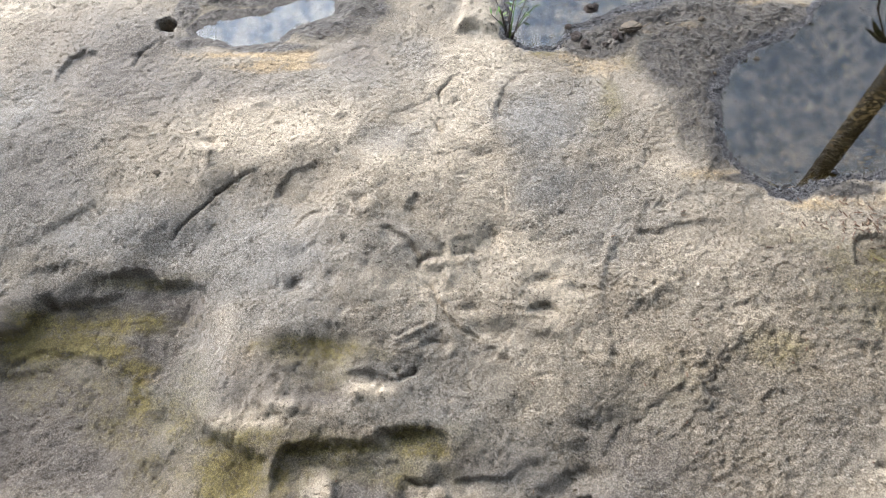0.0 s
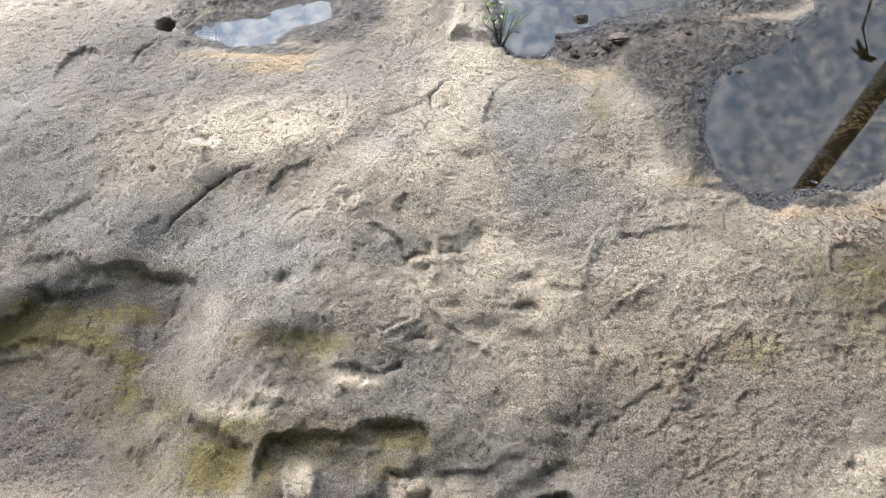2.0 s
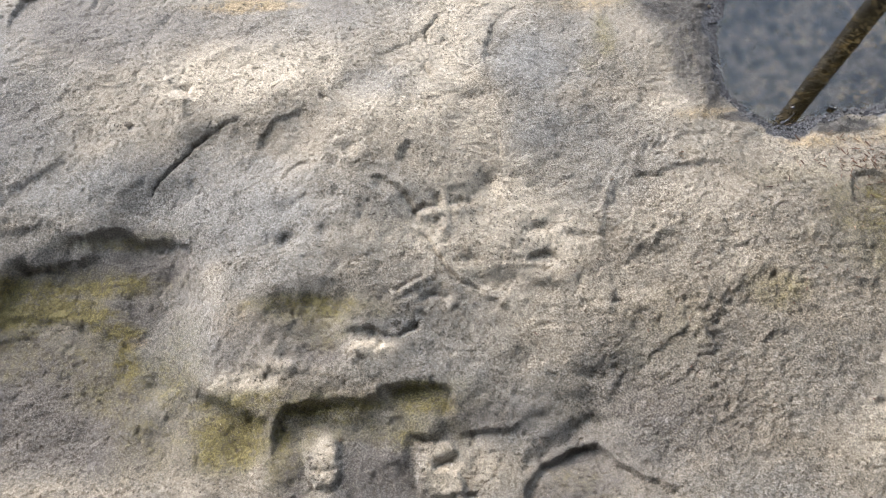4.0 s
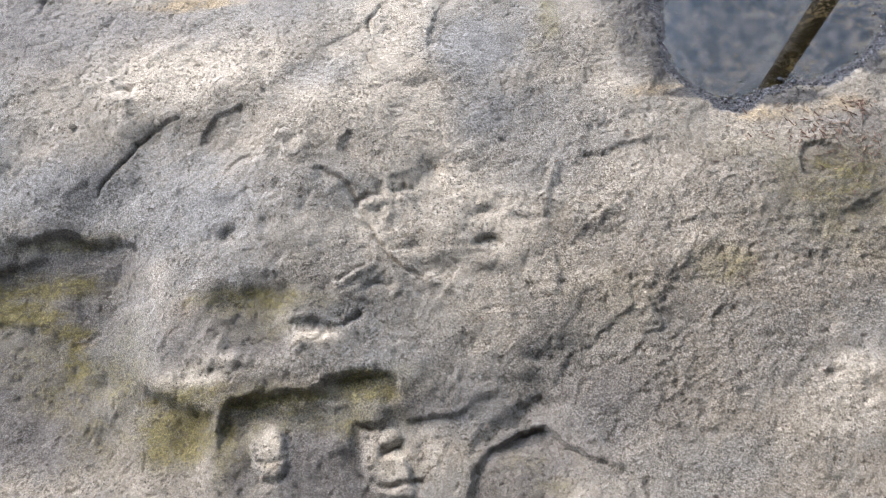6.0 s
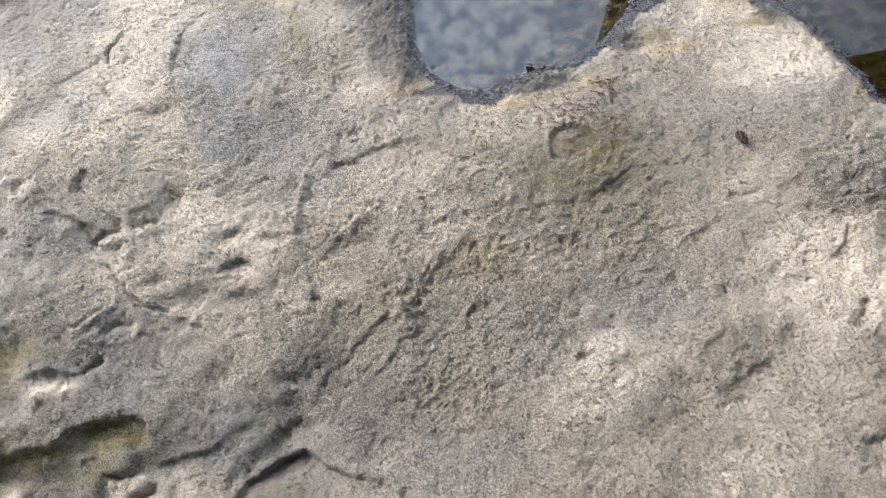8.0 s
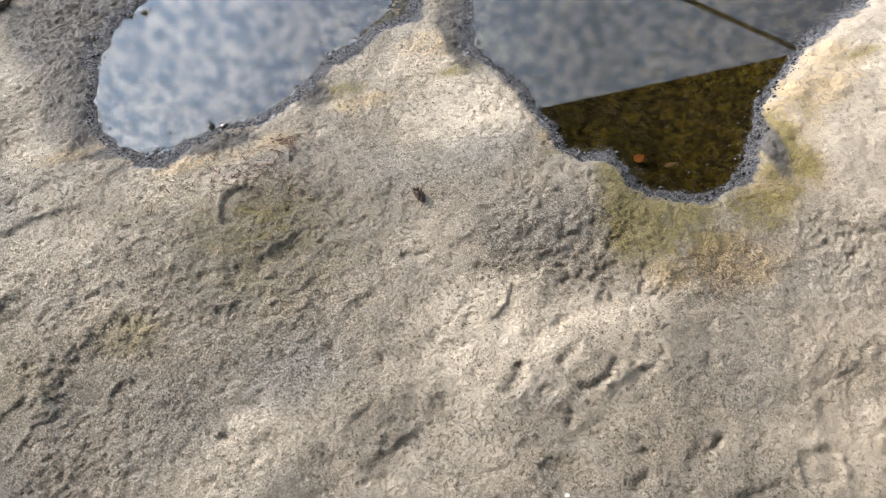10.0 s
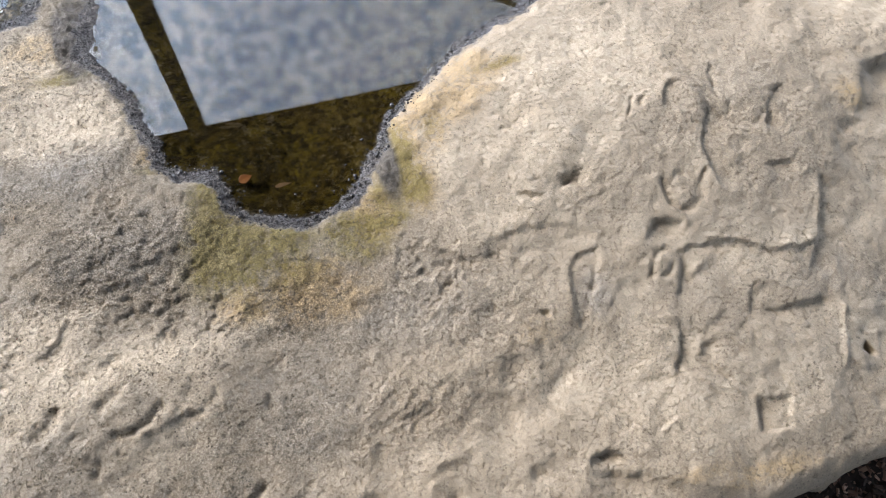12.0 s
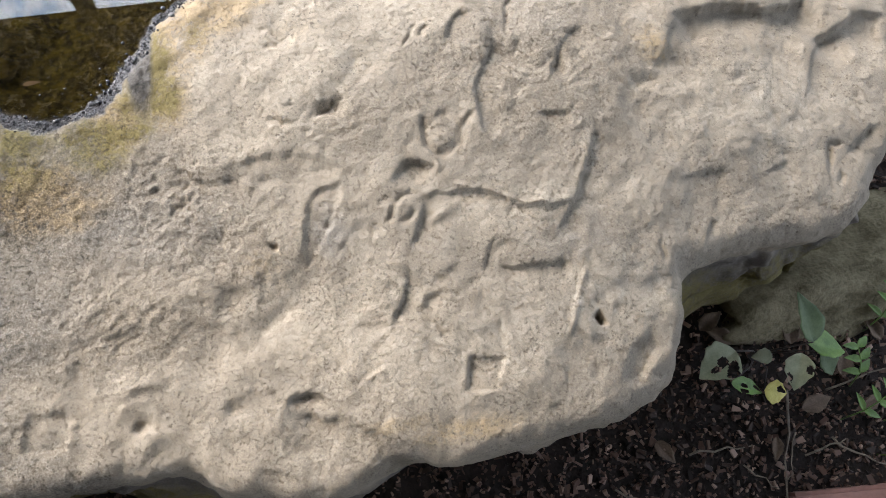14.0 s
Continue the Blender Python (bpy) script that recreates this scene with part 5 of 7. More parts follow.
stain("wet", 0.461, 0.838, 0.030, 0.119, 0.9)
stain("wet", 0.460, 0.950, 0.115, 0.072, 0.8)
stain("wet", 0.570, 1.010, 0.109, 0.060, 0.9)
stain("wet", 0.649, 1.049, 0.079, 0.039, 1)
stain("wet", 0.339, 1.068, 0.098, 0.048, 0.9)
stain("wet", 0.501, 1.132, 0.134, 0.033, 1)
stain("wet", 0.650, 1.150, 0.069, 0.033, 1)
stain("wet", -0.230, 1.060, 0.087, 0.064, 0.6)
stain("wet", -0.399, 1.116, 0.123, 0.035, 0.7)
stain("wet", -0.479, 1.078, 0.026, 0.045, 0.6)
stain("wet", -0.160, 1.087, 0.054, 0.065, 0.5)
stain("wet", -0.330, 0.979, 0.098, 0.017, 0.5)
stain("wet", -0.461, 0.991, 0.032, 0.022, 0.5)
stain("wet", 0.010, 1.113, 0.022, 0.067, 0.2)
stain("wet", 0.440, 0.899, 0.05, 0.041, 0.35)
stain("wet", 0.468, 0.819, 0.026, 0.092, 0.8)
stain("wet", 0.520, 0.690, 0.065, 0.007, 0.9)
stain("wet", 0.640, 0.671, 0.057, 0.008, 0.7)
stain("wet", 0.800, 0.722, 0.029, 0.022, 0.8)
stain("wet", 1.060, 0.769, 0.031, 0.059, 1)
stain("wet", 1.130, 0.680, 0.024, 0.026, 0.9)
stain("wet", 1.150, 0.620, 0.021, 0.031, 0.9)
stain("wet", 1.458, 0.467, 0.018, 0.075, 0.6)
stain("rough", 0.358, 0.487, 0.156, 0.105, 1)
stain("rough", 0.483, 0.324, 0.173, 0.103, 1)
stain("rough", 0.367, 0.257, 0.167, 0.047, 1)
stain("rough", 0.302, 0.744, 0.090, 0.097, 0.6)
stain("rough", 0.192, 0.615, 0.077, 0.062, 0.5)
stain("rough", -0.168, 0.269, 0.131, 0.039, 0.7)
stain("rough", 0.415, 0.275, 0.201, 0.126, 1)
stain("rough", 0.591, 0.472, 0.195, 0.135, 0.8)
stain("rough", 1.090, 0.395, 0.129, 0.065, 1.3)
stain("rough", 0.415, 0.364, 0.221, 0.150, 1)
stain("rough", 0.650, 0.384, 0.175, 0.105, 1)
stain("rough", 1.309, 0.279, 0.070, 0.051, 0.9)
stain("rough", 1.490, 0.219, 0.126, 0.091, 1)
stain("rough", 1.411, 0.110, 0.163, 0.062, 0.7)
stain("rough", 1.968, 0.388, 0.143, 0.111, 0.7)
stain("rough", 1.709, 0.338, 0.066, 0.031, 0.7)
stain("rough", 2.306, 0.109, 0.102, 0.023, 0.7)
stain("lime", 0.979, 0.030, 0.006, 0.006, 1)
stain("lime", 0.988, 0.050, 0.002, 0.003, 1)
stain("moss", -0.553, 0.363, 0.152, 0.053, 0.45)
stain("moss", -0.379, 0.359, 0.066, 0.077, 0.35)
stain("moss", -0.384, 0.261, 0.097, 0.050, 0.5)
stain("moss", -0.228, 0.232, 0.122, 0.031, 0.6)
stain("moss", -0.073, 0.231, 0.095, 0.023, 0.5)
stain("moss", -0.167, 0.353, 0.084, 0.032, 0.35)
stain("moss", -0.547, 0.471, 0.138, 0.026, 0.5)
stain("moss", 0.031, 0.276, 0.097, 0.031, 0.35)
stain("moss", -0.172, 0.392, 0.095, 0.032, 0.6)
stain("moss", -0.219, 0.232, 0.101, 0.038, 0.6)
stain("moss", 0.001, 0.217, 0.049, 0.030, 0.4)
stain("moss", -0.365, 0.252, 0.073, 0.065, 0.4)
stain("rough", 0.449, 0.829, 0.061, 0.148, 0.6)
stain("rough", 0.510, 0.979, 0.128, 0.090, 1)
stain("rough", 0.339, 1.068, 0.098, 0.048, 0.8)
stain("rough", -0.380, 1.121, 0.134, 0.039, 1)
stain("rough", -0.240, 1.030, 0.108, 0.031, 0.6)
stain("grey", -0.111, 0.182, 0.098, 0.060, 1)
stain("moss", -0.148, 0.248, 0.076, 0.015, 0.7)
stain("moss", -0.045, 0.261, 0.042, 0.018, 0.7)
stain("moss", -0.219, 0.213, 0.017, 0.062, 0.6)
stain("moss", 0.690, 0.455, 0.197, 0.081, 0.4)
stain("moss", 0.550, 0.578, 0.146, 0.037, 0.3)
stain("moss", 0.838, 0.525, 0.056, 0.029, 0.3)
stain("moss", 0.298, 0.366, 0.134, 0.080, 0.3)
stain("moss", -0.630, 0.407, 0.151, 0.052, 0.5)
stain("moss", -0.449, 0.313, 0.112, 0.060, 0.45)
stain("moss", -0.274, 0.259, 0.134, 0.040, 0.5)
stain("pale", 1.020, 0.751, 0.062, 0.045, 1)
stain("pale", 1.040, 0.607, 0.089, 0.042, 1)
stain("pale", 1.050, 0.265, 0.138, 0.033, 0.8)
stain("pale", 0.946, 0.325, 0.106, 0.043, 0.6)
stain("pale", 0.591, 0.188, 0.088, 0.043, 0.7)
stain("pale", 1.139, 0.256, 0.131, 0.042, 0.5)
stain("pale", 1.814, 0.487, 0.104, 0.058, 0.7)
stain("pale", 1.948, 0.178, 0.136, 0.030, 0.6)
stain("pale", 2.071, 0.030, 0.052, 0.028, 0.8)
stain("pale", 1.770, 0.009, 0.121, 0.039, 0.5)
stain("pale", 1.528, 0.438, 0.053, 0.069, 0.7)
stain("pale", 1.599, 0.326, 0.099, 0.047, 0.5)
stain("rough", -0.439, 0.667, 0.402, 0.308, 0.22)
stain("rough", 0.010, 0.620, 0.283, 0.381, 0.22)
stain("moss", -0.579, 0.424, 0.105, 0.019, 1)
stain("moss", -0.469, 0.392, 0.049, 0.016, 0.9)
stain("moss", -0.449, 0.342, 0.023, 0.044, 0.9)
stain("grey", -0.586, 0.317, 0.158, 0.078, 1)
stain("ochre", 1.579, 0.539, 0.046, 0.028, 1)
stain("ochre", 1.507, 0.456, 0.027, 0.052, 0.8)
stain("ochre", 1.658, 0.568, 0.054, 0.016, 0.8)
stain("ochre", 1.456, 0.386, 0.033, 0.025, 0.6)
stain("moss", 1.490, 0.414, 0.024, 0.043, 1)
stain("moss", 1.427, 0.367, 0.051, 0.018, 1)
stain("moss", 1.537, 0.497, 0.021, 0.027, 0.7)
stain("ochre", 1.418, 0.378, 0.044, 0.044, 0.8)
stain("ochre", 1.328, 0.298, 0.052, 0.034, 0.6)
stain("ochre", 0.990, 0.727, 0.060, 0.033, 0.4)
# basin and recess floors: mauve stone plus shade put into the colour
stain("mauve_shade", -0.608, 0.328, 0.139, 0.061, 1)
stain("mauve_shade", -0.551, 0.261, 0.125, 0.052, 1)
stain("mauve_shade", -0.652, 0.389, 0.082, 0.026, 0.8)
stain("mauve_shade", -0.523, 0.495, 0.169, 0.023, 0.35)
stain("mauve_shade", -0.624, 0.473, 0.056, 0.017, 0.3)
stain("mauve_shade", -0.102, 0.173, 0.065, 0.044, 1)
stain("mauve_shade", -0.092, 0.212, 0.049, 0.015, 0.6)
stain("moss", -0.271, 0.276, 0.060, 0.021, 0.8)
stain("moss", -0.324, 0.260, 0.044, 0.032, 0.6)
stain("moss", -0.163, 0.393, 0.077, 0.021, 0.8)
stain("moss", -0.093, 0.386, 0.033, 0.016, 0.5)
stain("grey", -0.068, 0.460, 0.120, 0.061, 0.4)
stain("grey", 0.022, 0.304, 0.130, 0.071, 0.7)
stain("grey", -0.168, 0.345, 0.076, 0.032, 0.5)
stain("grey", -0.118, 0.549, 0.122, 0.060, 0.5)
stain("grey", -0.667, 0.909, 0.062, 0.054, 0.6)
stain("grey", -0.226, 0.886, 0.125, 0.071, 0.5)
stain("grey", -0.351, 0.608, 0.123, 0.065, 0.7)
# pale strip paints the lit crest of the upright ridge
stain("pale", 1.970, 0.040, 0.008, 0.041, 0.8)
stain("pale", 0.040, 0.846, 0.070, 0.126, 0.9)
stain("pale", 0.060, 0.927, 0.050, 0.058, 0.8)
stain("pale", 0.321, 0.681, 0.057, 0.066, 0.5)
stain("pale", 0.339, 0.528, 0.080, 0.077, 0.6)
stain("pale", 0.180, 0.489, 0.053, 0.082, 0.6)
stain("pale", 0.229, 0.417, 0.034, 0.052, 0.5)
stain("pale", 0.407, 0.525, 0.088, 0.067, 0.6)
stain("pale", 0.600, 0.610, 0.108, 0.042, 0.8)
stain("pale", 0.454, 0.452, 0.076, 0.074, 0.5)
stain("pale", 0.370, 0.710, 0.058, 0.034, 0.6)
stain("grey", 0.161, 0.806, 0.089, 0.091, 0.9)
stain("grey", 0.171, 0.675, 0.086, 0.067, 0.8)
stain("grey", 0.252, 0.686, 0.057, 0.066, 0.6)
stain("grey", -0.305, 0.600, 0.121, 0.053, 0.7)
stain("grey", -0.677, 0.764, 0.107, 0.107, 0.6)
stain("ochre", 1.486, 0.465, 0.023, 0.081, 1)
stain("ochre", 1.418, 0.378, 0.051, 0.016, 0.9)
stain("ochre", 1.569, 0.529, 0.081, 0.014, 1)
stain("ochre", 1.516, 0.505, 0.035, 0.028, 1)
stain("moss", 1.456, 0.415, 0.052, 0.060, 0.8)
stain("moss", 1.409, 0.369, 0.076, 0.033, 0.7)
stain("mauve_shade", -0.597, 0.289, 0.154, 0.095, 0.8)
stain("mauve_shade", -0.178, 0.336, 0.051, 0.021, 0.6)
stain("mauve_shade", -0.448, 0.458, 0.119, 0.036, 0.35)
stain("mauve_shade", -0.228, 0.232, 0.098, 0.031, 0.3)
stain("mauve_shade", -0.568, 0.483, 0.156, 0.036, 0.5)
stain("grey", -0.399, 0.350, 0.132, 0.120, 0.8)
stain("grey", -0.211, 0.441, 0.124, 0.051, 0.6)
stain("grey", -0.063, 0.337, 0.131, 0.070, 0.6)
stain("grey", -0.102, 0.231, 0.144, 0.030, 0.7)
stain("grey", 0.051, 0.334, 0.098, 0.096, 0.5)
stain("grey", 0.070, 0.219, 0.154, 0.045, 0.6)
stain("grey", 0.100, 0.286, 0.099, 0.063, 0.7)
stain("grey", 0.050, 0.150, 0.063, 0.043, 0.5)
stain("grey", 0.011, 0.404, 0.133, 0.048, 0.5)
# broad shading of the arched hollow and its floor, put into grey and mauve
stain("grey", 0.259, 0.209, 0.118, 0.070, 0.6)
stain("grey", 0.382, 0.131, 0.151, 0.058, 0.5)
stain("mauve_shade", 0.230, 0.180, 0.125, 0.068, 0.45)
stain("mauve_shade", 0.140, 0.131, 0.054, 0.036, 0.5)
stain("mauve_shade", 0.349, 0.209, 0.095, 0.062, 0.35)
stain("mauve_shade", -0.410, 0.302, 0.112, 0.099, 0.3)
stain("mauve_shade", -0.101, 0.192, 0.091, 0.045, 0.6)
stain("mauve_shade", -0.524, 0.343, 0.190, 0.105, 0.4)
stain("mauve_shade", -0.377, 0.224, 0.128, 0.040, 0.3)
stain("mauve_shade", -0.521, 0.463, 0.179, 0.044, 0.4)
stain("moss", 1.210, 0.439, 0.037, 0.066, 1.3)
stain("moss", 1.239, 0.368, 0.082, 0.063, 1.2)
stain("moss", 1.300, 0.379, 0.055, 0.045, 1)
stain("moss", 1.379, 0.369, 0.046, 0.036, 1.1)
stain("moss", 1.475, 0.454, 0.027, 0.075, 1.3)
stain("moss", 1.060, 0.719, 0.044, 0.016, 1.2)
stain("moss", 0.839, 0.722, 0.056, 0.021, 0.8)
stain("moss", 1.130, 0.650, 0.020, 0.063, 0.9)
stain("moss", 0.690, 0.514, 0.139, 0.082, 0.6)
stain("ochre", 1.537, 0.516, 0.027, 0.060, 1.2)
stain("ochre", 1.309, 0.299, 0.062, 0.052, 1)
stain("ochre", 1.428, 0.387, 0.036, 0.036, 1.2)
stain("ochre", 1.190, 0.520, 0.038, 0.019, 1.2)
stain("ochre", 1.150, 0.550, 0.038, 0.020, 1)
stain("ochre", 1.410, 0.440, 0.028, 0.056, 1.2)
stain("ochre", 1.621, 0.581, 0.048, 0.032, 0.9)
stain("ochre", 1.020, 0.768, 0.060, 0.033, 0.7)
stain("ochre", 0.881, 0.688, 0.075, 0.020, 0.6)
stain("ochre", 1.239, 0.297, 0.053, 0.034, 0.7)
stain("mauve_shade", 0.710, 0.525, 0.175, 0.102, 0.4)
stain("mauve_shade", 0.740, 0.618, 0.144, 0.038, 0.4)
stain("pale", -0.169, 0.192, 0.021, 0.045, 1.2)
stain("pale", -0.017, 0.176, 0.032, 0.052, 1)
stain("pale", 0.011, 0.208, 0.049, 0.022, 0.7)
stain("pale", 0.239, 0.426, 0.104, 0.051, 0.5)
stain("pale", 0.610, 0.218, 0.072, 0.038, 0.7)
stain("mauve_shade", -0.093, 0.164, 0.049, 0.044, 1)
stain("mauve_shade", -0.209, 0.174, 0.017, 0.030, 0.8)
stain("pale", -0.273, 0.818, 0.167, 0.079, 0.6)
stain("pale", 0.010, 0.568, 0.080, 0.069, 0.5)
stain("pale", 0.100, 0.417, 0.051, 0.050, 0.4)
stain("pale", -0.049, 0.513, 0.104, 0.074, 0.5)
# lower left darkened again: floor tone and hollow shade in one colour
stain("mauve_shade", -0.568, 0.289, 0.155, 0.096, 1.2)
stain("mauve_shade", -0.580, 0.466, 0.145, 0.026, 0.7)
stain("mauve_shade", -0.669, 0.436, 0.054, 0.035, 0.7)
stain("mauve_shade", -0.429, 0.400, 0.078, 0.052, 0.4)
stain("mauve_shade", -0.169, 0.336, 0.051, 0.024, 0.8)
stain("moss", -0.408, 0.292, 0.065, 0.110, 0.55)
stain("moss", -0.266, 0.231, 0.084, 0.040, 0.7)
stain("moss", -0.316, 0.271, 0.044, 0.025, 0.6)
stain("moss", -0.181, 0.391, 0.077, 0.020, 0.7)
stain("moss", -0.596, 0.433, 0.105, 0.020, 1.1)
stain("moss", -0.168, 0.230, 0.056, 0.023, 0.6)
stain("moss", -0.064, 0.222, 0.056, 0.023, 0.55)
stain("moss", -0.413, 0.461, 0.060, 0.018, 0.4)
stain("moss", -0.276, 0.251, 0.078, 0.023, 0.75)
stain("moss", -0.219, 0.203, 0.034, 0.054, 0.6)
stain("moss", -0.305, 0.295, 0.045, 0.016, 0.5)
stain("moss", -0.172, 0.392, 0.087, 0.021, 0.7)
stain("moss", -0.046, 0.272, 0.050, 0.015, 0.8)
# more shade coloured into the arched hollow and the basin's edges
stain("mauve_shade", 0.180, 0.161, 0.085, 0.044, 0.7)
stain("mauve_shade", 0.278, 0.237, 0.096, 0.047, 0.5)
stain("mauve_shade", -0.459, 0.420, 0.081, 0.050, 0.6)
stain("mauve_shade", -0.436, 0.242, 0.073, 0.058, 0.6)
stain("pale", 1.200, 0.510, 0.012, 0.009, 1.2)
stain("pale", 1.190, 0.439, 0.012, 0.022, 1)
stain("pale", 1.209, 0.368, 0.019, 0.014, 1)
stain("pale", 1.228, 0.316, 0.021, 0.011, 1)
stain("pale", 1.249, 0.268, 0.021, 0.012, 1)
# sunlit patch right of the tongue, painted as paler stone
stain("pale", 0.140, 0.561, 0.100, 0.109, 0.7)
stain("pale", 0.260, 0.580, 0.055, 0.081, 0.5)
stain("pale", 0.091, 0.675, 0.056, 0.078, 0.6)
stain("mauve_shade", -0.007, 0.176, 0.072, 0.044, 0.5)
stain("mauve_shade", 0.060, 0.247, 0.098, 0.030, 0.4)
stain("mauve_shade", -0.275, 0.351, 0.110, 0.048, 0.35)
bare(-0.014, 0.178, 0.033, 0.041, 0.9)
bare(-0.164, 0.194, 0.019, 0.040, 0.9)
bare(0.120, 0.347, 0.111, 0.074, 0.6)
bare(0.083, 0.455, 0.113, 0.061, 0.55)
bare(0.214, 0.455, 0.066, 0.074, 0.5)
bare(0.059, 0.665, 0.064, 0.105, 0.5)
bare(-0.271, 0.303, 0.073, 0.019, 0.7)
bare(0.048, 0.172, 0.045, 0.037, 0.6)
bare(-0.105, 0.336, 0.039, 0.017, 0.8)
bare(0.181, 0.453, 0.059, 0.082, 0.5)


def soften(a, passes):
    g = a.reshape(NY, NX).copy()
    for _ in range(passes):
        g[1:-1] = (g[:-2] + 2 * g[1:-1] + g[2:]) / 4
        g[:, 1:-1] = (g[:, :-2] + 2 * g[:, 1:-1] + g[:, 2:]) / 4
    return g.ravel()


# weathered grain of the stone, calmer on the carved end
STAINS["worn"] = sstep((GX - 1.22 + 0.12 * fbm(GX, GY, 0.25, 3, 45)) / 0.25)
calm = 1 - 0.6 * STAINS["worn"]
rough = np.clip(STAINS["rough"], 0, 1.3)
MICRO = 0.0035 * fbm(GX, GY, 0.22, 3, 51) + 0.0018 * calm * fbm(GX, GY, 0.07, 2, 55)
MICRO += (0.0005 + 0.0004 * rough) * (0.5 + 0.5 * calm) * fbm(GX, GY, 0.022, 3, 61, 0.6)
MICRO += (0.00025 + 0.0006 * rough) * calm * fbm(GX, GY, 0.008, 2, 67, 0.65)
# thin broken layers: small scarps that wander over the surface
n = 1.25 * fbm(GX, GY, 0.16, 4, 101)
fr = n - np.floor(n)
MICRO += 0.0024 * calm * (0.5 + 0.7 * np.clip(rough, 0, 1)) * (sstep((fr - 0.40) / 0.12) - fr)
# flaky crests, combed one way, where the stone has weathered rough
cu, cv = 0.93 * WX + 0.36 * WY, 0.93 * WY - 0.36 * WX
crest = 1 - 2.2 * np.abs(fbm(cu / 2.0, cv, 0.012, 3, 133, 0.55))
MICRO += 0.0019 * np.clip(1.3 * (rough - 0.2), 0, 1.2) * np.clip(crest, -0.6, 1) * (0.55 + 0.45 * fbm(GX, GY, 0.08, 2, 131))
# dents of the mason's tools and of the rain
dents = fbm(WX, WY, 0.055, 3, 151, 0.6)
MICRO += (0.0030 - 0.0016 * calm) * (dents - 0.7 * np.abs(fbm(GX, GY, 0.09, 2, 155))) + 0.0012 * (1 - calm) * fbm(WX, WY, 0.026, 3, 157, 0.6)
# small hammered pits with crests between them
pocks = fbm(WX, WY, 0.017, 2, 143)
MICRO -= 0.0042 * np.clip(STAINS["pock"], 0, 1.2) * sstep((pocks + 0.15) / 0.6)
dots = fbm(GX, GY, 0.012, 2, 71)
MICRO -= 0.0016 * (0.4 + 0.6 * calm) * sstep((dots - 0.55) / 0.3)

# pools: shore outlines at one level
POOL_LEFT = [(-0.452, 1.019), (-0.437, 1.040), (-0.412, 1.055), (-0.365, 1.062), (-0.334, 1.069), (-0.310, 1.096), (-0.268, 1.109), (-0.208, 1.118),
             (-0.198, 1.075), (-0.225, 1.059), (-0.261, 1.043), (-0.285, 1.021), (-0.304, 1.001), (-0.344, 0.989), (-0.375, 0.988), (-0.409, 0.999), (-0.439, 1.005)]
POOL_MIDDLE = [(0.106, 1.192), (0.126, 1.097), (0.126, 1.014), (0.148, 0.986), (0.206, 0.983), (0.223, 1.009), (0.236, 1.038), (0.268, 1.046),
               (0.326, 1.085), (0.405, 1.110), (0.488, 1.151), (0.58, 1.22), (0.60, 1.34), (0.40, 1.36), (0.12, 1.33)]
POOL_ROUND = [(0.488, 0.870), (0.473, 0.800), (0.477, 0.745), (0.500, 0.703), (0.535, 0.673), (0.570, 0.671), (0.610, 0.686), (0.660, 0.696), (0.710, 0.698), (0.781, 0.734),
              (0.832, 0.790), (0.849, 0.794), (0.924, 0.828), (0.991, 0.845), (1.011, 0.902), (1.02, 1.21), (0.95, 1.33), (0.84, 1.30), (0.754, 1.109), (0.705, 1.085), (0.685, 1.047), (0.634, 1.009), (0.575, 0.980), (0.527, 0.944)]
POOL_RIGHT = [(1.105, 0.90), (1.082, 0.753), (1.107, 0.711), (1.124, 0.676), (1.141, 0.619), (1.156, 0.576), (1.153, 0.536), (1.178, 0.520), (1.223, 0.515), (1.238, 0.474),
              (1.238, 0.441), (1.262, 0.424), (1.326, 0.403), (1.384, 0.414), (1.415, 0.446), (1.440, 0.477), (1.462, 0.493), (1.480, 0.535), (1.515, 0.560), (1.564, 0.591),
              (1.615, 0.640), (1.680, 0.668), (1.758, 0.700), (1.851, 0.715), (1.95, 0.80), (1.98, 1.05), (1.85, 1.26), (1.45, 1.33), (1.15, 1.25)]
POOLS = (POOL_LEFT, POOL_MIDDLE, POOL_ROUND, POOL_RIGHT)
bed = np.zeros(GX.shape)
shore = np.full(GX.shape, 1e9)
for number, poly in enumerate(POOLS):
    i = near(poly, 0.30)
    d = inside(poly, GX[i] + 0.5 * (WX[i] - GX[i]), GY[i] + 0.5 * (WY[i] - GY[i])) + 0.003 * fbm(GX[i], GY[i], 0.014, 2, 81)
    H[i] += np.maximum(0, WATER + 0.007 - H[i]) * sstep(1 - d / 0.28)
    slope = np.where(d > 0, 0.20 * d, np.maximum(0.30 * d, -0.045 + 0.01 * fbm(GX[i], GY[i], 0.05, 3, 85)))
    fine = 0.0016 * fbm(GX[i], GY[i], 0.010, 2, 91, 0.7)
    k = sstep(1 - d / 0.05)
    H[i] = np.where(d > 0, np.maximum(H[i] * (1 - k) + (WATER + slope + fine) * k, WATER + 0.0005 + 0.04 * d + 0.3 * np.abs(fine) - 2.0 * np.maximum(d - 0.03, 0)), WATER + slope + fine)
    bed[i] = np.maximum(bed[i], sstep(-d / 0.006))
    shore[i] = np.minimum(shore[i], d)
    if number < 3:
        STAINS["silt"][i] = np.maximum(STAINS["silt"][i], sstep(-d / 0.02))
STAINS["slick"] = sstep(1.3 - shore / (0.026 + 0.010 * fbm(GX, GY, 0.08, 2, 95))) * (1 - 0.8 * sstep(1.2 - np.hypot(GX + 0.33, GY - 1.05) / 0.3))
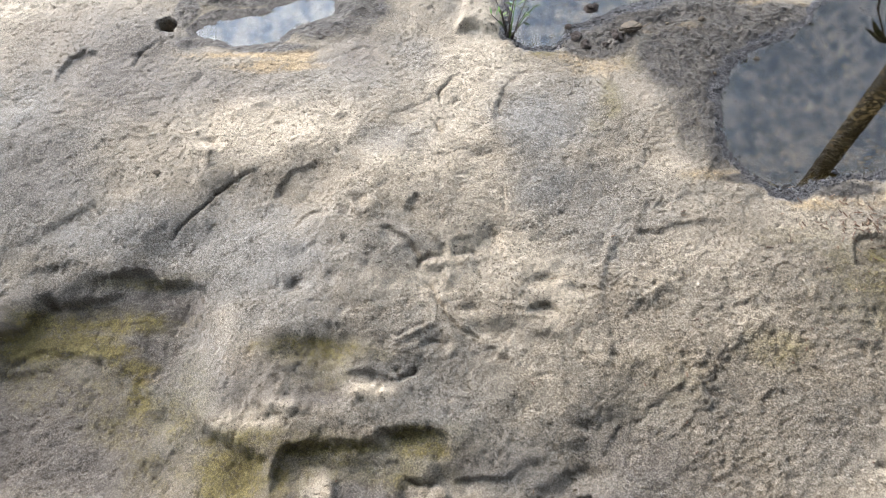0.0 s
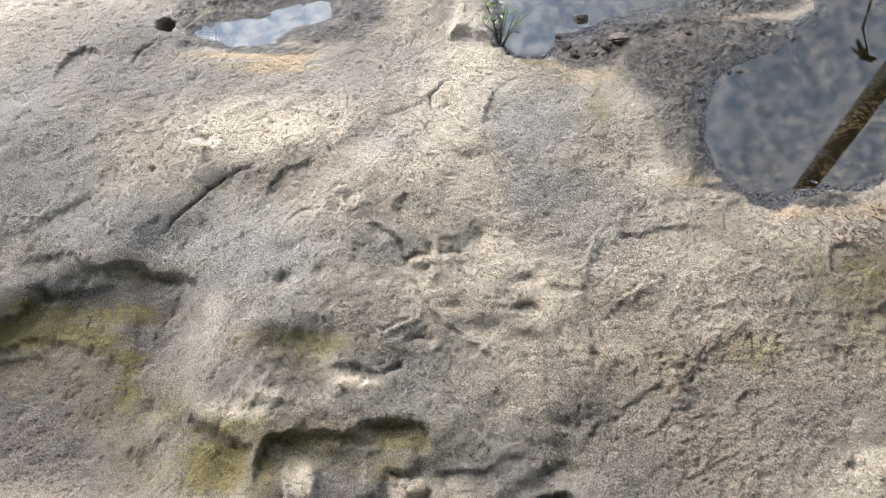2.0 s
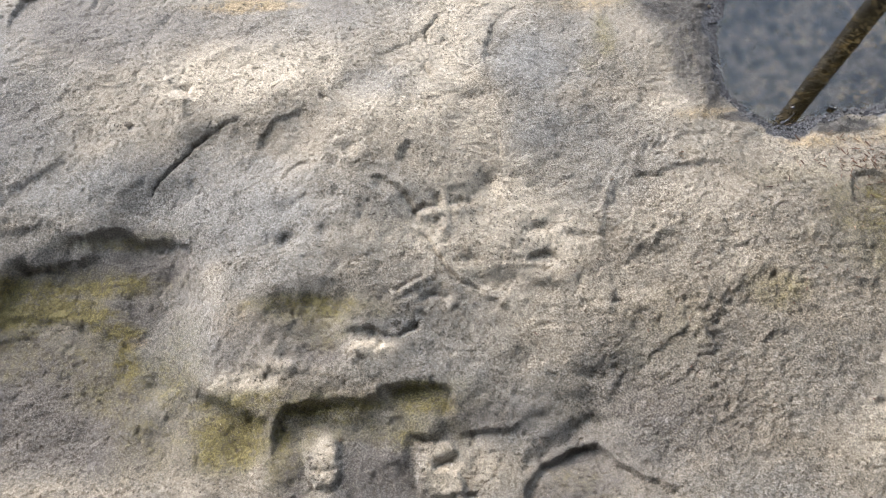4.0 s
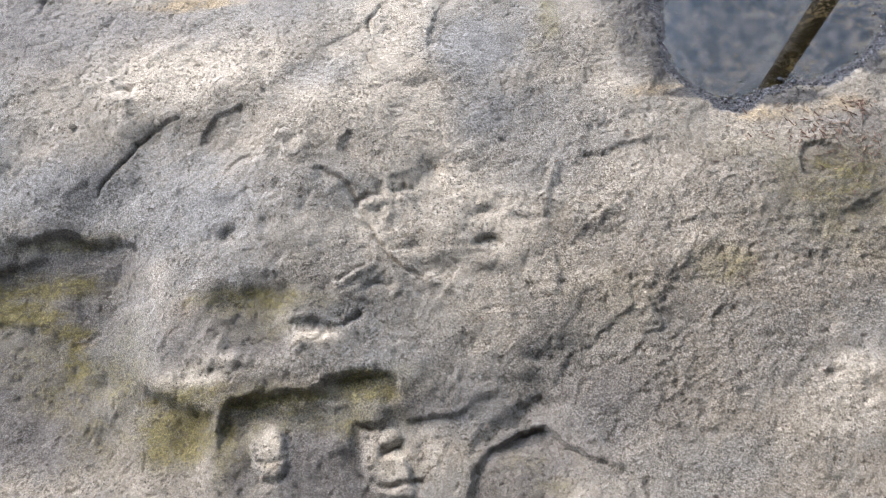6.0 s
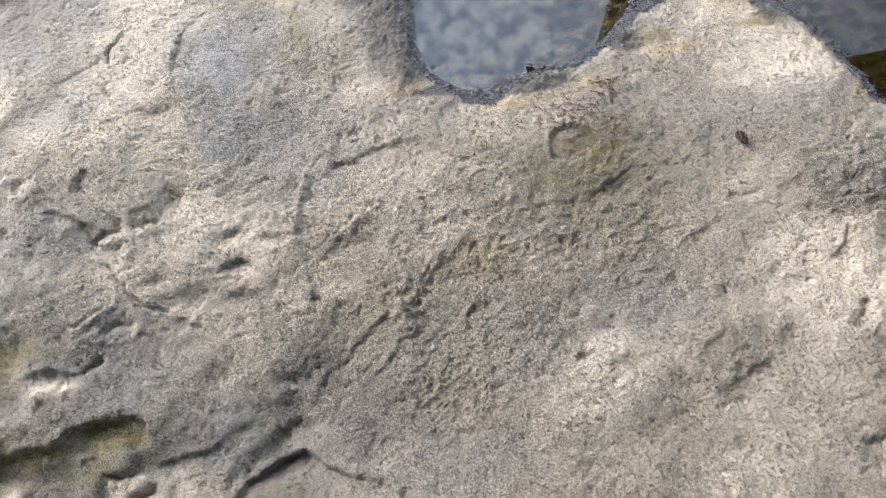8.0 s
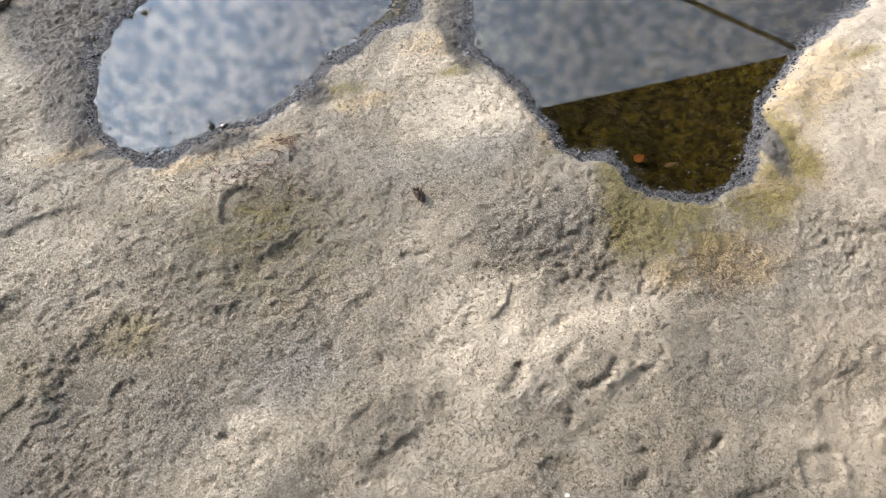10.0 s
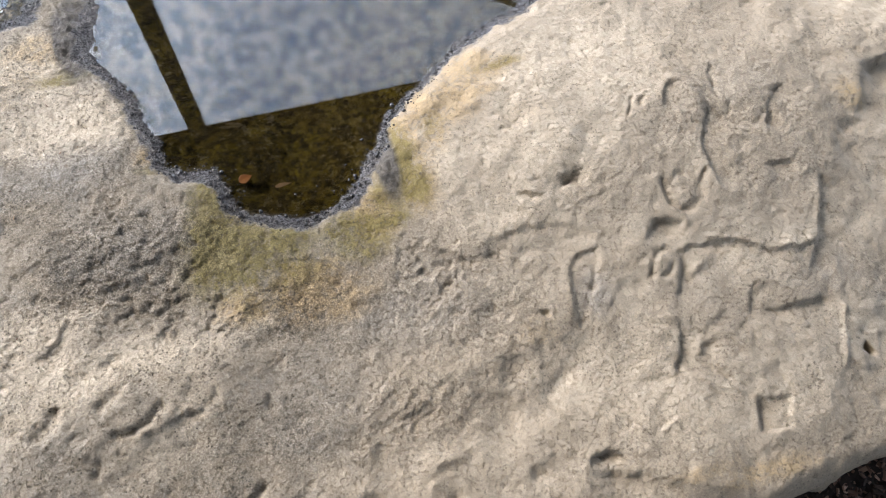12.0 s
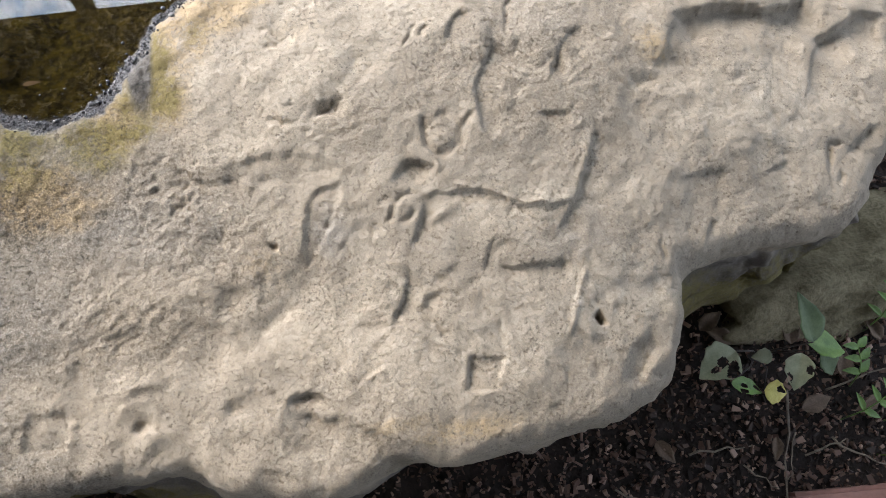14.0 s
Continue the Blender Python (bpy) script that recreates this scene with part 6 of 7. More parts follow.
STAINS["wet"] = np.maximum(STAINS["wet"], sstep(1.25 - shore / (0.017 + 0.010 * fbm(GX, GY, 0.08, 2, 95))))

H += MICRO * sstep((shore - 0.004) / 0.03)

# broken, pitted rock where the stone stays damp
damp = np.clip(STAINS["wet"], 0, 1) * sstep((shore - 0.012) / 0.03)
ragged = fbm(GX, GY, 0.06, 4, 141, 0.6)
fr = 1.6 * ragged - np.floor(1.6 * ragged)
H += damp * (0.004 * (sstep((fr - 0.4) / 0.12) - fr) + 0.0022 * fbm(GX, GY, 0.016, 3, 147, 0.6))
# round mossy dish near the round pool
plate([(0.632, 0.564), (0.648, 0.584), (0.676, 0.586), (0.698, 0.573), (0.706, 0.552), (0.686, 0.529), (0.653, 0.523), (0.631, 0.536)], -0.007, 0.004)
stain("moss", 0.666, 0.550, 0.026, 0.016, 1.0)
# drilled hole beside the left pool, with its outlet channel
HOLE = (-0.513, 1.035)
pit(HOLE[0], HOLE[1], 0.017, 0.10, 1.0, 0.0, 4.0)

# the rock's edge: over the rim the sheet turns down and slightly under
RIM = [(-1.04, 0.02), (-0.97, -0.14), (-0.80, -0.22), (-0.4, -0.25), (0.4, -0.22), (0.9, -0.20), (1.15, -0.15), (1.220, -0.059), (1.312, -0.072), (1.411, -0.072), (1.478, -0.078), (1.574, -0.120), (1.621, -0.132), (1.714, -0.109), (1.782, -0.119), (1.853, -0.117), (1.986, -0.111), (2.045, -0.089), (2.083, -0.060), (2.101, -0.026), (2.112, 0.063), (2.137, 0.079), (2.249, 0.083), (2.301, 0.080), (2.398, 0.099), (2.430, 0.117), (2.464, 0.172), (2.496, 0.211), (2.60, 0.48), (2.64, 0.75), (2.64, 1.0), (2.5, 1.33), (2.1, 1.42), (1.6, 1.38), (1.2, 1.43), (0.7, 1.40), (0.2, 1.44), (-0.4, 1.39), (-0.8, 1.41), (-0.99, 1.30), (-1.05, 0.95), (-1.02, 0.55), (-1.06, 0.3)]
out = soften(inside(RIM, GX, GY), 40)
gy, gx = np.gradient(out.reshape(NY, NX), CELL)
gx, gy = soften(gx.ravel(), 60), soften(gy.ravel(), 60)
out += 0.007 * fbm(GX, GY, 0.07, 4, 97) - 0.008
ln = np.hypot(gx, gy) + 1e-6
gx, gy = gx / ln, gy / ln
r = 0.030
s = np.maximum(out + r, 0)
quarter = r * math.pi / 2
arc = np.minimum(s, quarter) / r
rest = np.maximum(s - quarter, 0)
lean = -0.28 + 0.40 * sstep((GX - 2.15) / 0.10) + 0.42 * sstep((GX - 1.30) / 0.08) * sstep((1.74 - GX) / 0.06)
reach = r * np.sin(arc) + lean * rest + 0.010 * fbm(GX, GY, 0.05, 3, 99) * sstep(rest / 0.03)
PX, PY = GX + gx * (reach - s), GY + gy * (reach - s)
PZ = H - r * (1 - np.cos(arc)) - rest
# overhung side: moss and brown dirt, deepened in colour to carry the overhang's shade
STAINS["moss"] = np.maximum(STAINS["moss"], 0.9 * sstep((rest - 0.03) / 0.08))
STAINS["mauve_shade"] = np.maximum(STAINS["mauve_shade"], 0.8 * sstep((rest - 0.004) / 0.04))

keep = (out < 0.34).reshape(NY, NX)
idx = np.arange(NX * NY).reshape(NY, NX)
quad_ok = keep[:-1, :-1] & keep[1:, :-1] & keep[:-1, 1:] & keep[1:, 1:]
quads = np.stack([idx[:-1, :-1], idx[:-1, 1:], idx[1:, 1:], idx[1:, :-1]], -1)[quad_ok]
used = np.unique(quads)
remap = np.zeros(NX * NY, int)
remap[used] = np.arange(len(used))
rock_mesh = bpy.data.meshes.new("boulder")
rock_mesh.vertices.add(len(used))
rock_mesh.vertices.foreach_set("co", np.stack([PX, PY, PZ], 1)[used].astype(np.float32).ravel())
rock_mesh.loops.add(quads.size)
rock_mesh.loops.foreach_set("vertex_index", remap[quads].ravel().astype(np.int32))
rock_mesh.polygons.add(len(quads))
rock_mesh.polygons.foreach_set("loop_start", (np.arange(len(quads)) * 4).astype(np.int32))
rock_mesh.update(calc_edges=True)
rock_mesh.validate()
rock_mesh.shade_smooth()
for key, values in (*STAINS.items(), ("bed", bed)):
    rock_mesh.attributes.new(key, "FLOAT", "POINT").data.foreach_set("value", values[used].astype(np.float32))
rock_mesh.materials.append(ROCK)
boulder = new("boulder", rock_mesh)
tagged(boulder, "large flat beige sandstone boulder with carved grooves, lichen and water-worn hollows", "rock")


def height(x, y):
    """The rock's surface at a place of the plan."""
    c, q = int(round((x - X0) / CELL)), int(round((y - Y0) / CELL))
    return float(H[q * NX + c])


# ---- pools ----
for poly, what in zip(POOLS, ("small shallow rain pool beside a drilled hole", "rain pool with a weed on its shore", "round dark rain pool with a gritty wet shore", "rain pool with mossy bed in a bay of the rock")):
    bm = bmesh.new()
    cx, cy = sum(p[0] for p in poly) / len(poly), sum(p[1] for p in poly) / len(poly)
    edge = []
    for k, p in enumerate(poly):
        a, b = Vector(poly[k - 1]), Vector(poly[(k + 1) % len(poly)])
        t = (b - a).normalized()
        nrm = Vector((t.y, -t.x))
        if inside(poly, np.array([p[0] + nrm.x * 0.004]), np.array([p[1] + nrm.y * 0.004]))[0] < 0:
            nrm = -nrm
        edge.append(bm.verts.new((p[0] + nrm.x * 0.012, p[1] + nrm.y * 0.012, WATER)))
    bm.faces.new(edge)
    bmesh.ops.triangulate(bm, faces=bm.faces[:])
    for fc in bm.faces:
        if fc.normal.z < 0:
            fc.normal_flip()
    pool = mesh_object("water", bm, WATER_MAT)
    pool.visible_shadow = False
    tagged(pool, what, "water", kind="structure")

# ---- ground to the horizon ----
bm = bmesh.new()
bmesh.ops.create_grid(bm, x_segments=4, y_segments=4, size=400, matrix=Matrix.Translation((0, 0, GROUND)))
tagged(mesh_object("ground", bm, SOIL), "dark damp soil under bark mulch", "soil", kind="structure")

# ---- shelter: front frame with board and cable brace; unseen high roof and closed back added ----
FRONT_Y = 1.24
shelter = new("shelter")
shelter.location = (1.0, 0, GROUND)
bpy.context.view_layer.update()
tagged(shelter, "open timber shelter with posts and front board, plus an added unseen roof and back wall", "shelter")
part("front_board", box(0.60, FRONT_Y - 0.02, 1.45, 2.85, FRONT_Y + 0.02, 2.45, 0.003), ROOF, shelter, "dark wide timber board")
for px, top in ((1.082, 1.46), (2.56, 1.46)):
    part("post", tube([(px, FRONT_Y, GROUND - 0.1), (px, FRONT_Y, 0.8), (px, FRONT_Y, top)], [0.029, 0.027, 0.026], 14), TIMBER, shelter)
part("cable", tube([(1.09, FRONT_Y, 0.51), (2.53, FRONT_Y, 1.49)], 0.007, 8), STEEL, shelter, "thin steel brace cable")
# unseen roof, its end posts and the back wall, added to limit skylight
part("roof", box(-5.0, -3.0, 2.45, 3.3, 1.22, 2.52, 0), ROOF, shelter, "unseen dark roof added to hold back skylight")
for px in (-4.9, 3.2):
    part("post", tube([(px, 0.9, GROUND - 0.1), (px, 0.9, 2.46)], 0.06, 12), TIMBER, shelter)
part("unseen_back_wall", box(-5.0, -3.0, GROUND - 0.1, 3.3, -2.88, 2.46, 0), WALL, shelter, "unseen plain wall added to close off light from behind")

# ---- small materials ----
LEAF_GREEN = plain("fresh_leaf", (0.055, 0.125, 0.016), (0.12, 0.22, 0.04), 60, 0.5, 0.2, 0.001)
LEAF_DULL = plain("dusty_leaf", (0.042, 0.075, 0.026), (0.085, 0.125, 0.05), 50, 0.65, 0.2, 0.001)
LEAF_PALE = plain("pale_underside", (0.22, 0.25, 0.15), (0.34, 0.36, 0.24), 60, 0.6, 0.2, 0.001)
LEAF_YELLOW = plain("yellow_leaf", (0.30, 0.26, 0.04), (0.45, 0.40, 0.10), 70, 0.55, 0.2, 0.001)
LEAF_BROWN = plain("dead_leaf", (0.07, 0.045, 0.028), (0.15, 0.10, 0.065), 50, 0.8, 0.3, 0.001)
LEAF_RUST = plain("sodden_leaf", (0.10, 0.035, 0.008), (0.22, 0.08, 0.015), 50, 0.6, 0.2, 0.001)
STEM_DARK = plain("dark_stem", (0.02, 0.014, 0.014), (0.05, 0.035, 0.03), 80, 0.6)
TWIG_MAT = plain("dry_twig", (0.09, 0.07, 0.05), (0.20, 0.16, 0.12), 90, 0.85)
BARK = random_tint("bark_mulch", (0.030, 0.018, 0.013), (0.145, 0.082, 0.060), (0.34, 0.225, 0.17))
GRIT_MAT = random_tint("wet_grit", (0.010, 0.010, 0.011), (0.03, 0.03, 0.032), (0.09, 0.09, 0.095), 0.25)
LITTER_MAT = random_tint("dry_litter", (0.08, 0.045, 0.03), (0.19, 0.11, 0.075), (0.34, 0.24, 0.16))
STONE_BROWN = plain("brown_pebble", (0.045, 0.033, 0.022), (0.11, 0.085, 0.055), 70, 0.75, 0.5, 0.003)
EDGING = plain("red_brown_board", (0.15, 0.072, 0.055), (0.24, 0.12, 0.095), 14, 0.8)
rng = random.Random(7)


def leaf_mesh(length, width, curl=0.2, fold=0.25, tip=1.6, wavy=0.0, eaten=0, seed=0, thick=0.0005):
    """A leaf from its stalk at the origin along +x, with a fold at the midrib, a drooping tip and bites if eaten."""
    r = random.Random(seed)
    bm, nu, nv = bmesh.new(), (26 if eaten else 12), (20 if eaten else 8)
    bites = [(r.uniform(0.25, 0.85), r.uniform(-0.8, 0.8), r.uniform(0.10, 0.17)) for _ in range(eaten)]
    top = []
    for i in range(nu + 1):
        u = i / nu
        w = width * 0.5 * (math.sin(math.pi * min(1, u ** 0.75)) ** 0.9 * (1 - 0.25 * u ** tip) + 0.02)
        row = []
        for j in range(nv + 1):
            v = 2 * j / nv - 1
            z = fold * abs(v) * w - curl * length * u * u + wavy * length * math.sin(9 * u + 3 * v) * abs(v)
            row.append((u * length, v * w * (1 + 0.06 * math.sin(23 * u + 5 * seed)), z))
        top.append(row)
    sheets = []
    for dz in (thick / 2, -thick / 2):
        sheets.append([[bm.verts.new((x, y, z + dz)) for x, y, z in row] for row in top])
    solid = lambda i, j: not any(math.hypot((i + 0.5) / nu - bu, ((j + 0.5) / nv * 2 - 1 - bv) * 0.45) < br for bu, bv, br in bites)
    for i in range(nu):
        for j in range(nv):
            if solid(i, j):
                a, b = sheets
                bm.faces.new((a[i][j], a[i + 1][j], a[i + 1][j + 1], a[i][j + 1]))
                bm.faces.new((b[i][j], b[i][j + 1], b[i + 1][j + 1], b[i + 1][j]))
    for i in range(nu):
        for j, flip in ((0, 1), (nv, 0)):
            if solid(i, min(j, nv - 1)):
                a, b = sheets
                q = (a[i][j], a[i + 1][j], b[i + 1][j], b[i][j])
                bm.faces.new(q[::-1] if flip else q)
    loose = [v for v in bm.verts if not v.link_faces]
    bmesh.ops.delete(bm, geom=loose, context="VERTS")
    return bm


def placed(bm, m):
    bmesh.ops.transform(bm, matrix=m, verts=bm.verts[:])
    return bm


def bits(name, items, material, label, category):
    """Loose bits heaped in one mesh. items: (x, y, z, length, width, height, yaw, pitch, roll)."""
    verts, faces = [], []
    for x, y, z, lx, ly, lz, yaw, pitch, roll in items:
        m = pose(x, y, z, roll, pitch, yaw)
        k = len(verts)
        t0, t1 = rng.uniform(0.45, 1.0), rng.uniform(0.45, 1.0)
        for sx, tt in ((-0.5, t0), (0.5, t1)):
            for sy, sz in ((-0.5, -0.5), (0.5, -0.5), (0.5, 0.5), (-0.5, 0.5)):
                verts.append(tuple(m @ Vector((lx * (sx + rng.uniform(-0.08, 0.08)), ly * tt * (sy + rng.uniform(-0.15, 0.15)), lz * (sz + rng.uniform(-0.2, 0.2))))))
        faces += [(k, k + 3, k + 2, k + 1), (k + 4, k + 5, k + 6, k + 7)] + [(k + a, k + (a + 1) % 4, k + 4 + (a + 1) % 4, k + 4 + a) for a in range(4)]
    me = bpy.data.meshes.new(name)
    me.from_pydata(verts, [], faces)
    me.materials.append(material)
    return tagged(new(name, me), label, category, kind="stuff")


def angular(r, squash, seed):
    """A broken stone: the hull of a few points, with worn edges."""
    q = random.Random(seed)
    bm = bmesh.new()
    for _ in range(16):
        v = Vector((q.gauss(0, 1), q.gauss(0, 1), q.gauss(0, 1))).normalized() * r * q.uniform(0.8, 1.05)
        bm.verts.new((v.x * 1.15, v.y * 0.85, v.z * squash))
    hull = bmesh.ops.convex_hull(bm, input=bm.verts[:])
    bmesh.ops.delete(bm, geom=[e for e in hull["geom_interior"] if isinstance(e, bmesh.types.BMVert)], context="VERTS")
    bmesh.ops.bevel(bm, geom=bm.edges[:], offset=r * 0.12, segments=2, affect="EDGES")
    return bm


def blob(r, squash, seed, rough=0.25):
    bm = bmesh.new()
    bmesh.ops.create_icosphere(bm, subdivisions=3, radius=r)
    o = Vector((seed * 3.7, seed * 1.3, 0))
    for v in bm.verts:
        n = noise.noise(v.co / r * 1.1 + o)
        v.co *= 1 + rough * n + 0.3 * rough * noise.noise(v.co / r * 3 + o)
        v.co.z *= squash
    return bm


def outside(x, y):
    return float(inside(RIM, np.array([x]), np.array([y]))[0])


# ---- mulch on the ground beside the rock ----
items = []
while len(items) < 26000:
    x, y = rng.uniform(1.15, 3.0), rng.uniform(-0.75, 0.45)
    if outside(x, y) < -0.10:
        continue
    ln = rng.choice((0.003, 0.004, 0.005, 0.005, 0.006, 0.007, 0.009, 0.014))
    items.append((x, y, GROUND + rng.uniform(0.0, 0.016), ln, ln * rng.uniform(0.35, 0.8), rng.uniform(0.002, 0.0045), rng.uniform(0, 360), rng.uniform(-35, 35), rng.uniform(-35, 35)))
bits("bark_mulch", items, BARK, "dark red-brown bark mulch chips on the soil", "mulch")

# long red-brown edging board in the mulch
edging = mesh_object("edging_board", placed(box(-0.02, -0.16, -0.08, 1.6, 0.0, 0.028, 0.006), pose(2.345, -0.279, GROUND, 0, 0, -6)), EDGING)
tagged(edging, "red-brown wooden edging board sunk in the mulch", "edging")

# twigs and fallen leaves on the mulch
for k, (a, b, r) in enumerate((((2.371, -0.121), (2.315, -0.285), 0.003), ((2.178, -0.19), (2.283, -0.196), 0.002), ((2.372, -0.226), (2.445, -0.217), 0.002), ((2.36, -0.19), (2.33, -0.26), 0.0015),
                               ((2.42, -0.21), (2.50, -0.27), 0.0022), ((2.26, -0.22), (2.31, -0.27), 0.0016), ((2.44, -0.13), (2.58, -0.11), 0.002), ((2.05, -0.22), (2.12, -0.27), 0.002))):
    pts = []
    for i in range(6):
        u = i / 5
        pts.append((a[0] + (b[0] - a[0]) * u + rng.uniform(-0.004, 0.004), a[1] + (b[1] - a[1]) * u + rng.uniform(-0.004, 0.004), GROUND + 0.014 + rng.uniform(0, 0.006)))
    tagged(mesh_object("twig", tube(pts, [r * (1 - 0.1 * i) for i in range(6)], 6), TWIG_MAT, True), "thin dry twig lying on the bark mulch", "twig", "twigs on the mulch")
for k, (x, y, ln, wd, yaw, mat) in enumerate(((2.385, -0.155, 0.06, 0.03, 10, LEAF_BROWN), (2.47, -0.115, 0.05, 0.03, 60, LEAF_BROWN), (2.30, -0.03, 0.05, 0.03, 140, LEAF_BROWN), (2.25, 0.0, 0.05, 0.028, 30, LEAF_BROWN),
                                              (2.33, -0.19, 0.04, 0.02, 250, LEAF_BROWN), (2.52, -0.16, 0.045, 0.025, 200, LEAF_BROWN), (2.13, -0.16, 0.045, 0.025, 300, LEAF_BROWN), (2.40, -0.05, 0.055, 0.03, 80, LEAF_BROWN),
                                              (2.55, 0.0, 0.06, 0.035, 170, LEAF_BROWN), (2.48, 0.02, 0.05, 0.03, 20, LEAF_BROWN), (2.56, -0.07, 0.05, 0.026, 110, LEAF_BROWN))):
    bm = placed(leaf_mesh(ln, wd, 0.12, 0.5, 1.6, 0.03, 0, k), pose(x, y, GROUND + 0.018, rng.uniform(-15, 15), rng.uniform(-12, 2), yaw))
    tagged(mesh_object("fallen_leaf", bm, mat, True), "curled dead brown leaf lying on the mulch", "leaf", "fallen leaves")

# ---- broad-leaved weed under the rock's overhang ----
weed = new("broadleaf_weed")
weed.location = (2.33, -0.055, GROUND)
bpy.context.view_layer.update()
tagged(weed, "broad-leaved weed with insect-eaten green and yellowing leaves", "plant")
crown = Vector((2.33, -0.055, GROUND))
for k, (x, y, z, ln, wd, yaw, tilt, roll, mat, eaten, label) in enumerate((
        (2.235, -0.050, 0.350, 0.066, 0.062, 205, 8, 10, LEAF_PALE, 4, "pale green leaf eaten into holes"),
        (2.222, -0.093, 0.335, 0.058, 0.028, -22, 6, -12, LEAF_GREEN, 4, "bright green leaf with ragged bites"),
        (2.272, -0.112, 0.330, 0.040, 0.038, -20, 4, 15, LEAF_YELLOW, 2, "yellowing leaf with small holes"),
        (2.345, -0.058, 0.370, 0.075, 0.048, 95, -20, 10, LEAF_DULL, 0, ""),
        (2.348, -0.058, 0.350, 0.070, 0.050, -15, 5, -20, LEAF_GREEN, 0, ""),
        (2.340, -0.070, 0.340, 0.058, 0.045, 250, 14, 20, LEAF_PALE, 2, "pale underside of a turned leaf"),
        (2.375, -0.072, 0.335, 0.050, 0.040, -60, 20, 0, LEAF_DULL, 0, ""),
        (2.305, -0.066, 0.320, 0.030, 0.026, 170, 10, 5, LEAF_PALE, 0, ""))):
    part("leaf", placed(leaf_mesh(ln, wd, 0.18, 0.3, 1.2, 0.015, eaten, k + 3), pose(x, y, z, roll, tilt, yaw)), mat, weed, label, True)
    base = Vector((x, y, z))
    mid = (crown + base) / 2 + Vector((0, 0, 0.035))
    part("stem", tube([crown, crown.lerp(mid, 0.6) + Vector((0, 0, 0.01)), mid, base], [0.002, 0.0017, 0.0014, 0.001], 6), STEM_DARK, weed, "", True)

# ---- low stone half buried beside the boulder's foot ----
def buried_stone(x, y, z, rx, ry, rz, turn, seed):
    bm = bmesh.new()
    bmesh.ops.create_icosphere(bm, subdivisions=6, radius=1.0)
    co = np.array([v.co[:] for v in bm.verts])
    bump = 1 + 0.16 * fbm(co[:, 0] + co[:, 2], co[:, 1], 0.9, 3, seed) + 0.05 * fbm(co[:, 0], co[:, 1] + co[:, 2], 0.2, 3, seed + 5)
    for v, k in zip(bm.verts, bump):
        v.co = Vector((v.co.x * rx * k, v.co.y * ry * k, v.co.z * rz * k))
    ob = mesh_object("stone", bm, MOSSY_STONE, True)
    ob.matrix_world = pose(x, y, z, 0, 0, turn)
    return tagged(ob, "olive-brown mossy stone half buried in the mulch beside the boulder", "rock")


MOSSY_STONE = plain("mossy_stone", (0.085, 0.072, 0.036), (0.22, 0.188, 0.115), 22, 0.95, 0.7, 0.006)
buried_stone(2.62, 0.065, 0.17, 0.34, 0.115, 0.11, 12, 211)

# ---- bright sprigs with paired leaflets ----
for k, (x, y, yaw, n) in enumerate(((2.455, -0.185, 30, 5), (2.49, -0.135, 100, 4), (2.53, -0.20, 10, 4), (2.545, -0.05, 60, 4), (2.50, -0.25, -20, 3))):
    sprig = new("sprig")
    sprig.location = (x, y, GROUND)
    bpy.context.view_layer.update()
    tagged(sprig, "low bright green sprig with small paired leaflets in the mulch", "plant", "green sprigs")
    d = Vector((math.cos(radians(yaw)), math.sin(radians(yaw)), 0))
    pts = [Vector((x, y, GROUND)) + d * (0.02 * i) + Vector((0, 0, 0.05 * math.sin(0.5 * i) + 0.02 * (i > 0))) for i in range(n)]
    part("stem", tube(pts, [0.0016 - 0.0002 * i for i in range(n)], 6), LEAF_GREEN, sprig, "", True)
    for i, p in enumerate(pts[1:]):
        for side in (-1, 1):
            part("leaflet", placed(leaf_mesh(0.030 - 0.002 * i, 0.014, 0.15, 0.3, 1.5, 0, 0, i + k), Matrix.Translation(p) @ pose(0, 0, 0, side * 10, -6, yaw + side * 62)), LEAF_GREEN, sprig, "", True)

# ---- weed on the shore of the middle pool ----
shore_weed = new("shore_weed")
shore_weed.location = (0.120, 1.003, WATER)
bpy.context.view_layer.update()
tagged(shore_weed, "small weed with dark stems and thin leaves by the pool", "plant")
for k in range(9):
    a, ln = radians(25 + 17 * k), 0.05 + 0.012 * (k % 4)
    p0 = Vector((0.118 + 0.004 * (k % 3), 1.0 + 0.004 * (k // 3), WATER - 0.004))
    p1 = p0 + Vector((0.020 * math.cos(a), 0.018 * math.sin(a), ln * 0.6))
    p2 = p0 + Vector((0.042 * math.cos(a), 0.034 * math.sin(a), ln))
    part("stem", tube([p0, p1, p2], [0.0012, 0.001, 0.0006], 6), STEM_DARK, shore_weed, "", True)
    for j in range(2):
        part("leaf", placed(leaf_mesh(0.016 + 0.004 * j, 0.0042, 0.3, 0.3, 1.5, 0, 0, k), Matrix.Translation(p1.lerp(p2, 0.4 + 0.6 * j)) @ pose(0, 0, 0, 20, 12 - 20 * j, 40 * k + 130 * j)), (LEAF_DULL, LEAF_GREEN)[(k + j) % 2], shore_weed, "", True)
for yaw, ln, rise in ((35, 0.07, 0.05), (75, 0.05, 0.07)):
    pts = [Vector((0.122, 1.004, WATER)) + Vector((math.cos(radians(yaw)) * ln * u, math.sin(radians(yaw)) * ln * u, rise * math.sin(1.9 * u))) for u in (0, 0.25, 0.5, 0.75, 1.0)]
    part("grass_blade", tube(pts, [0.0013, 0.0012, 0.001, 0.0008, 0.0003], 5), LEAF_GREEN, shore_weed, "", True)

# ---- leafy shoot beside the front post, seen mirrored in the round pool ----
shoot = new("leafy_shoot")
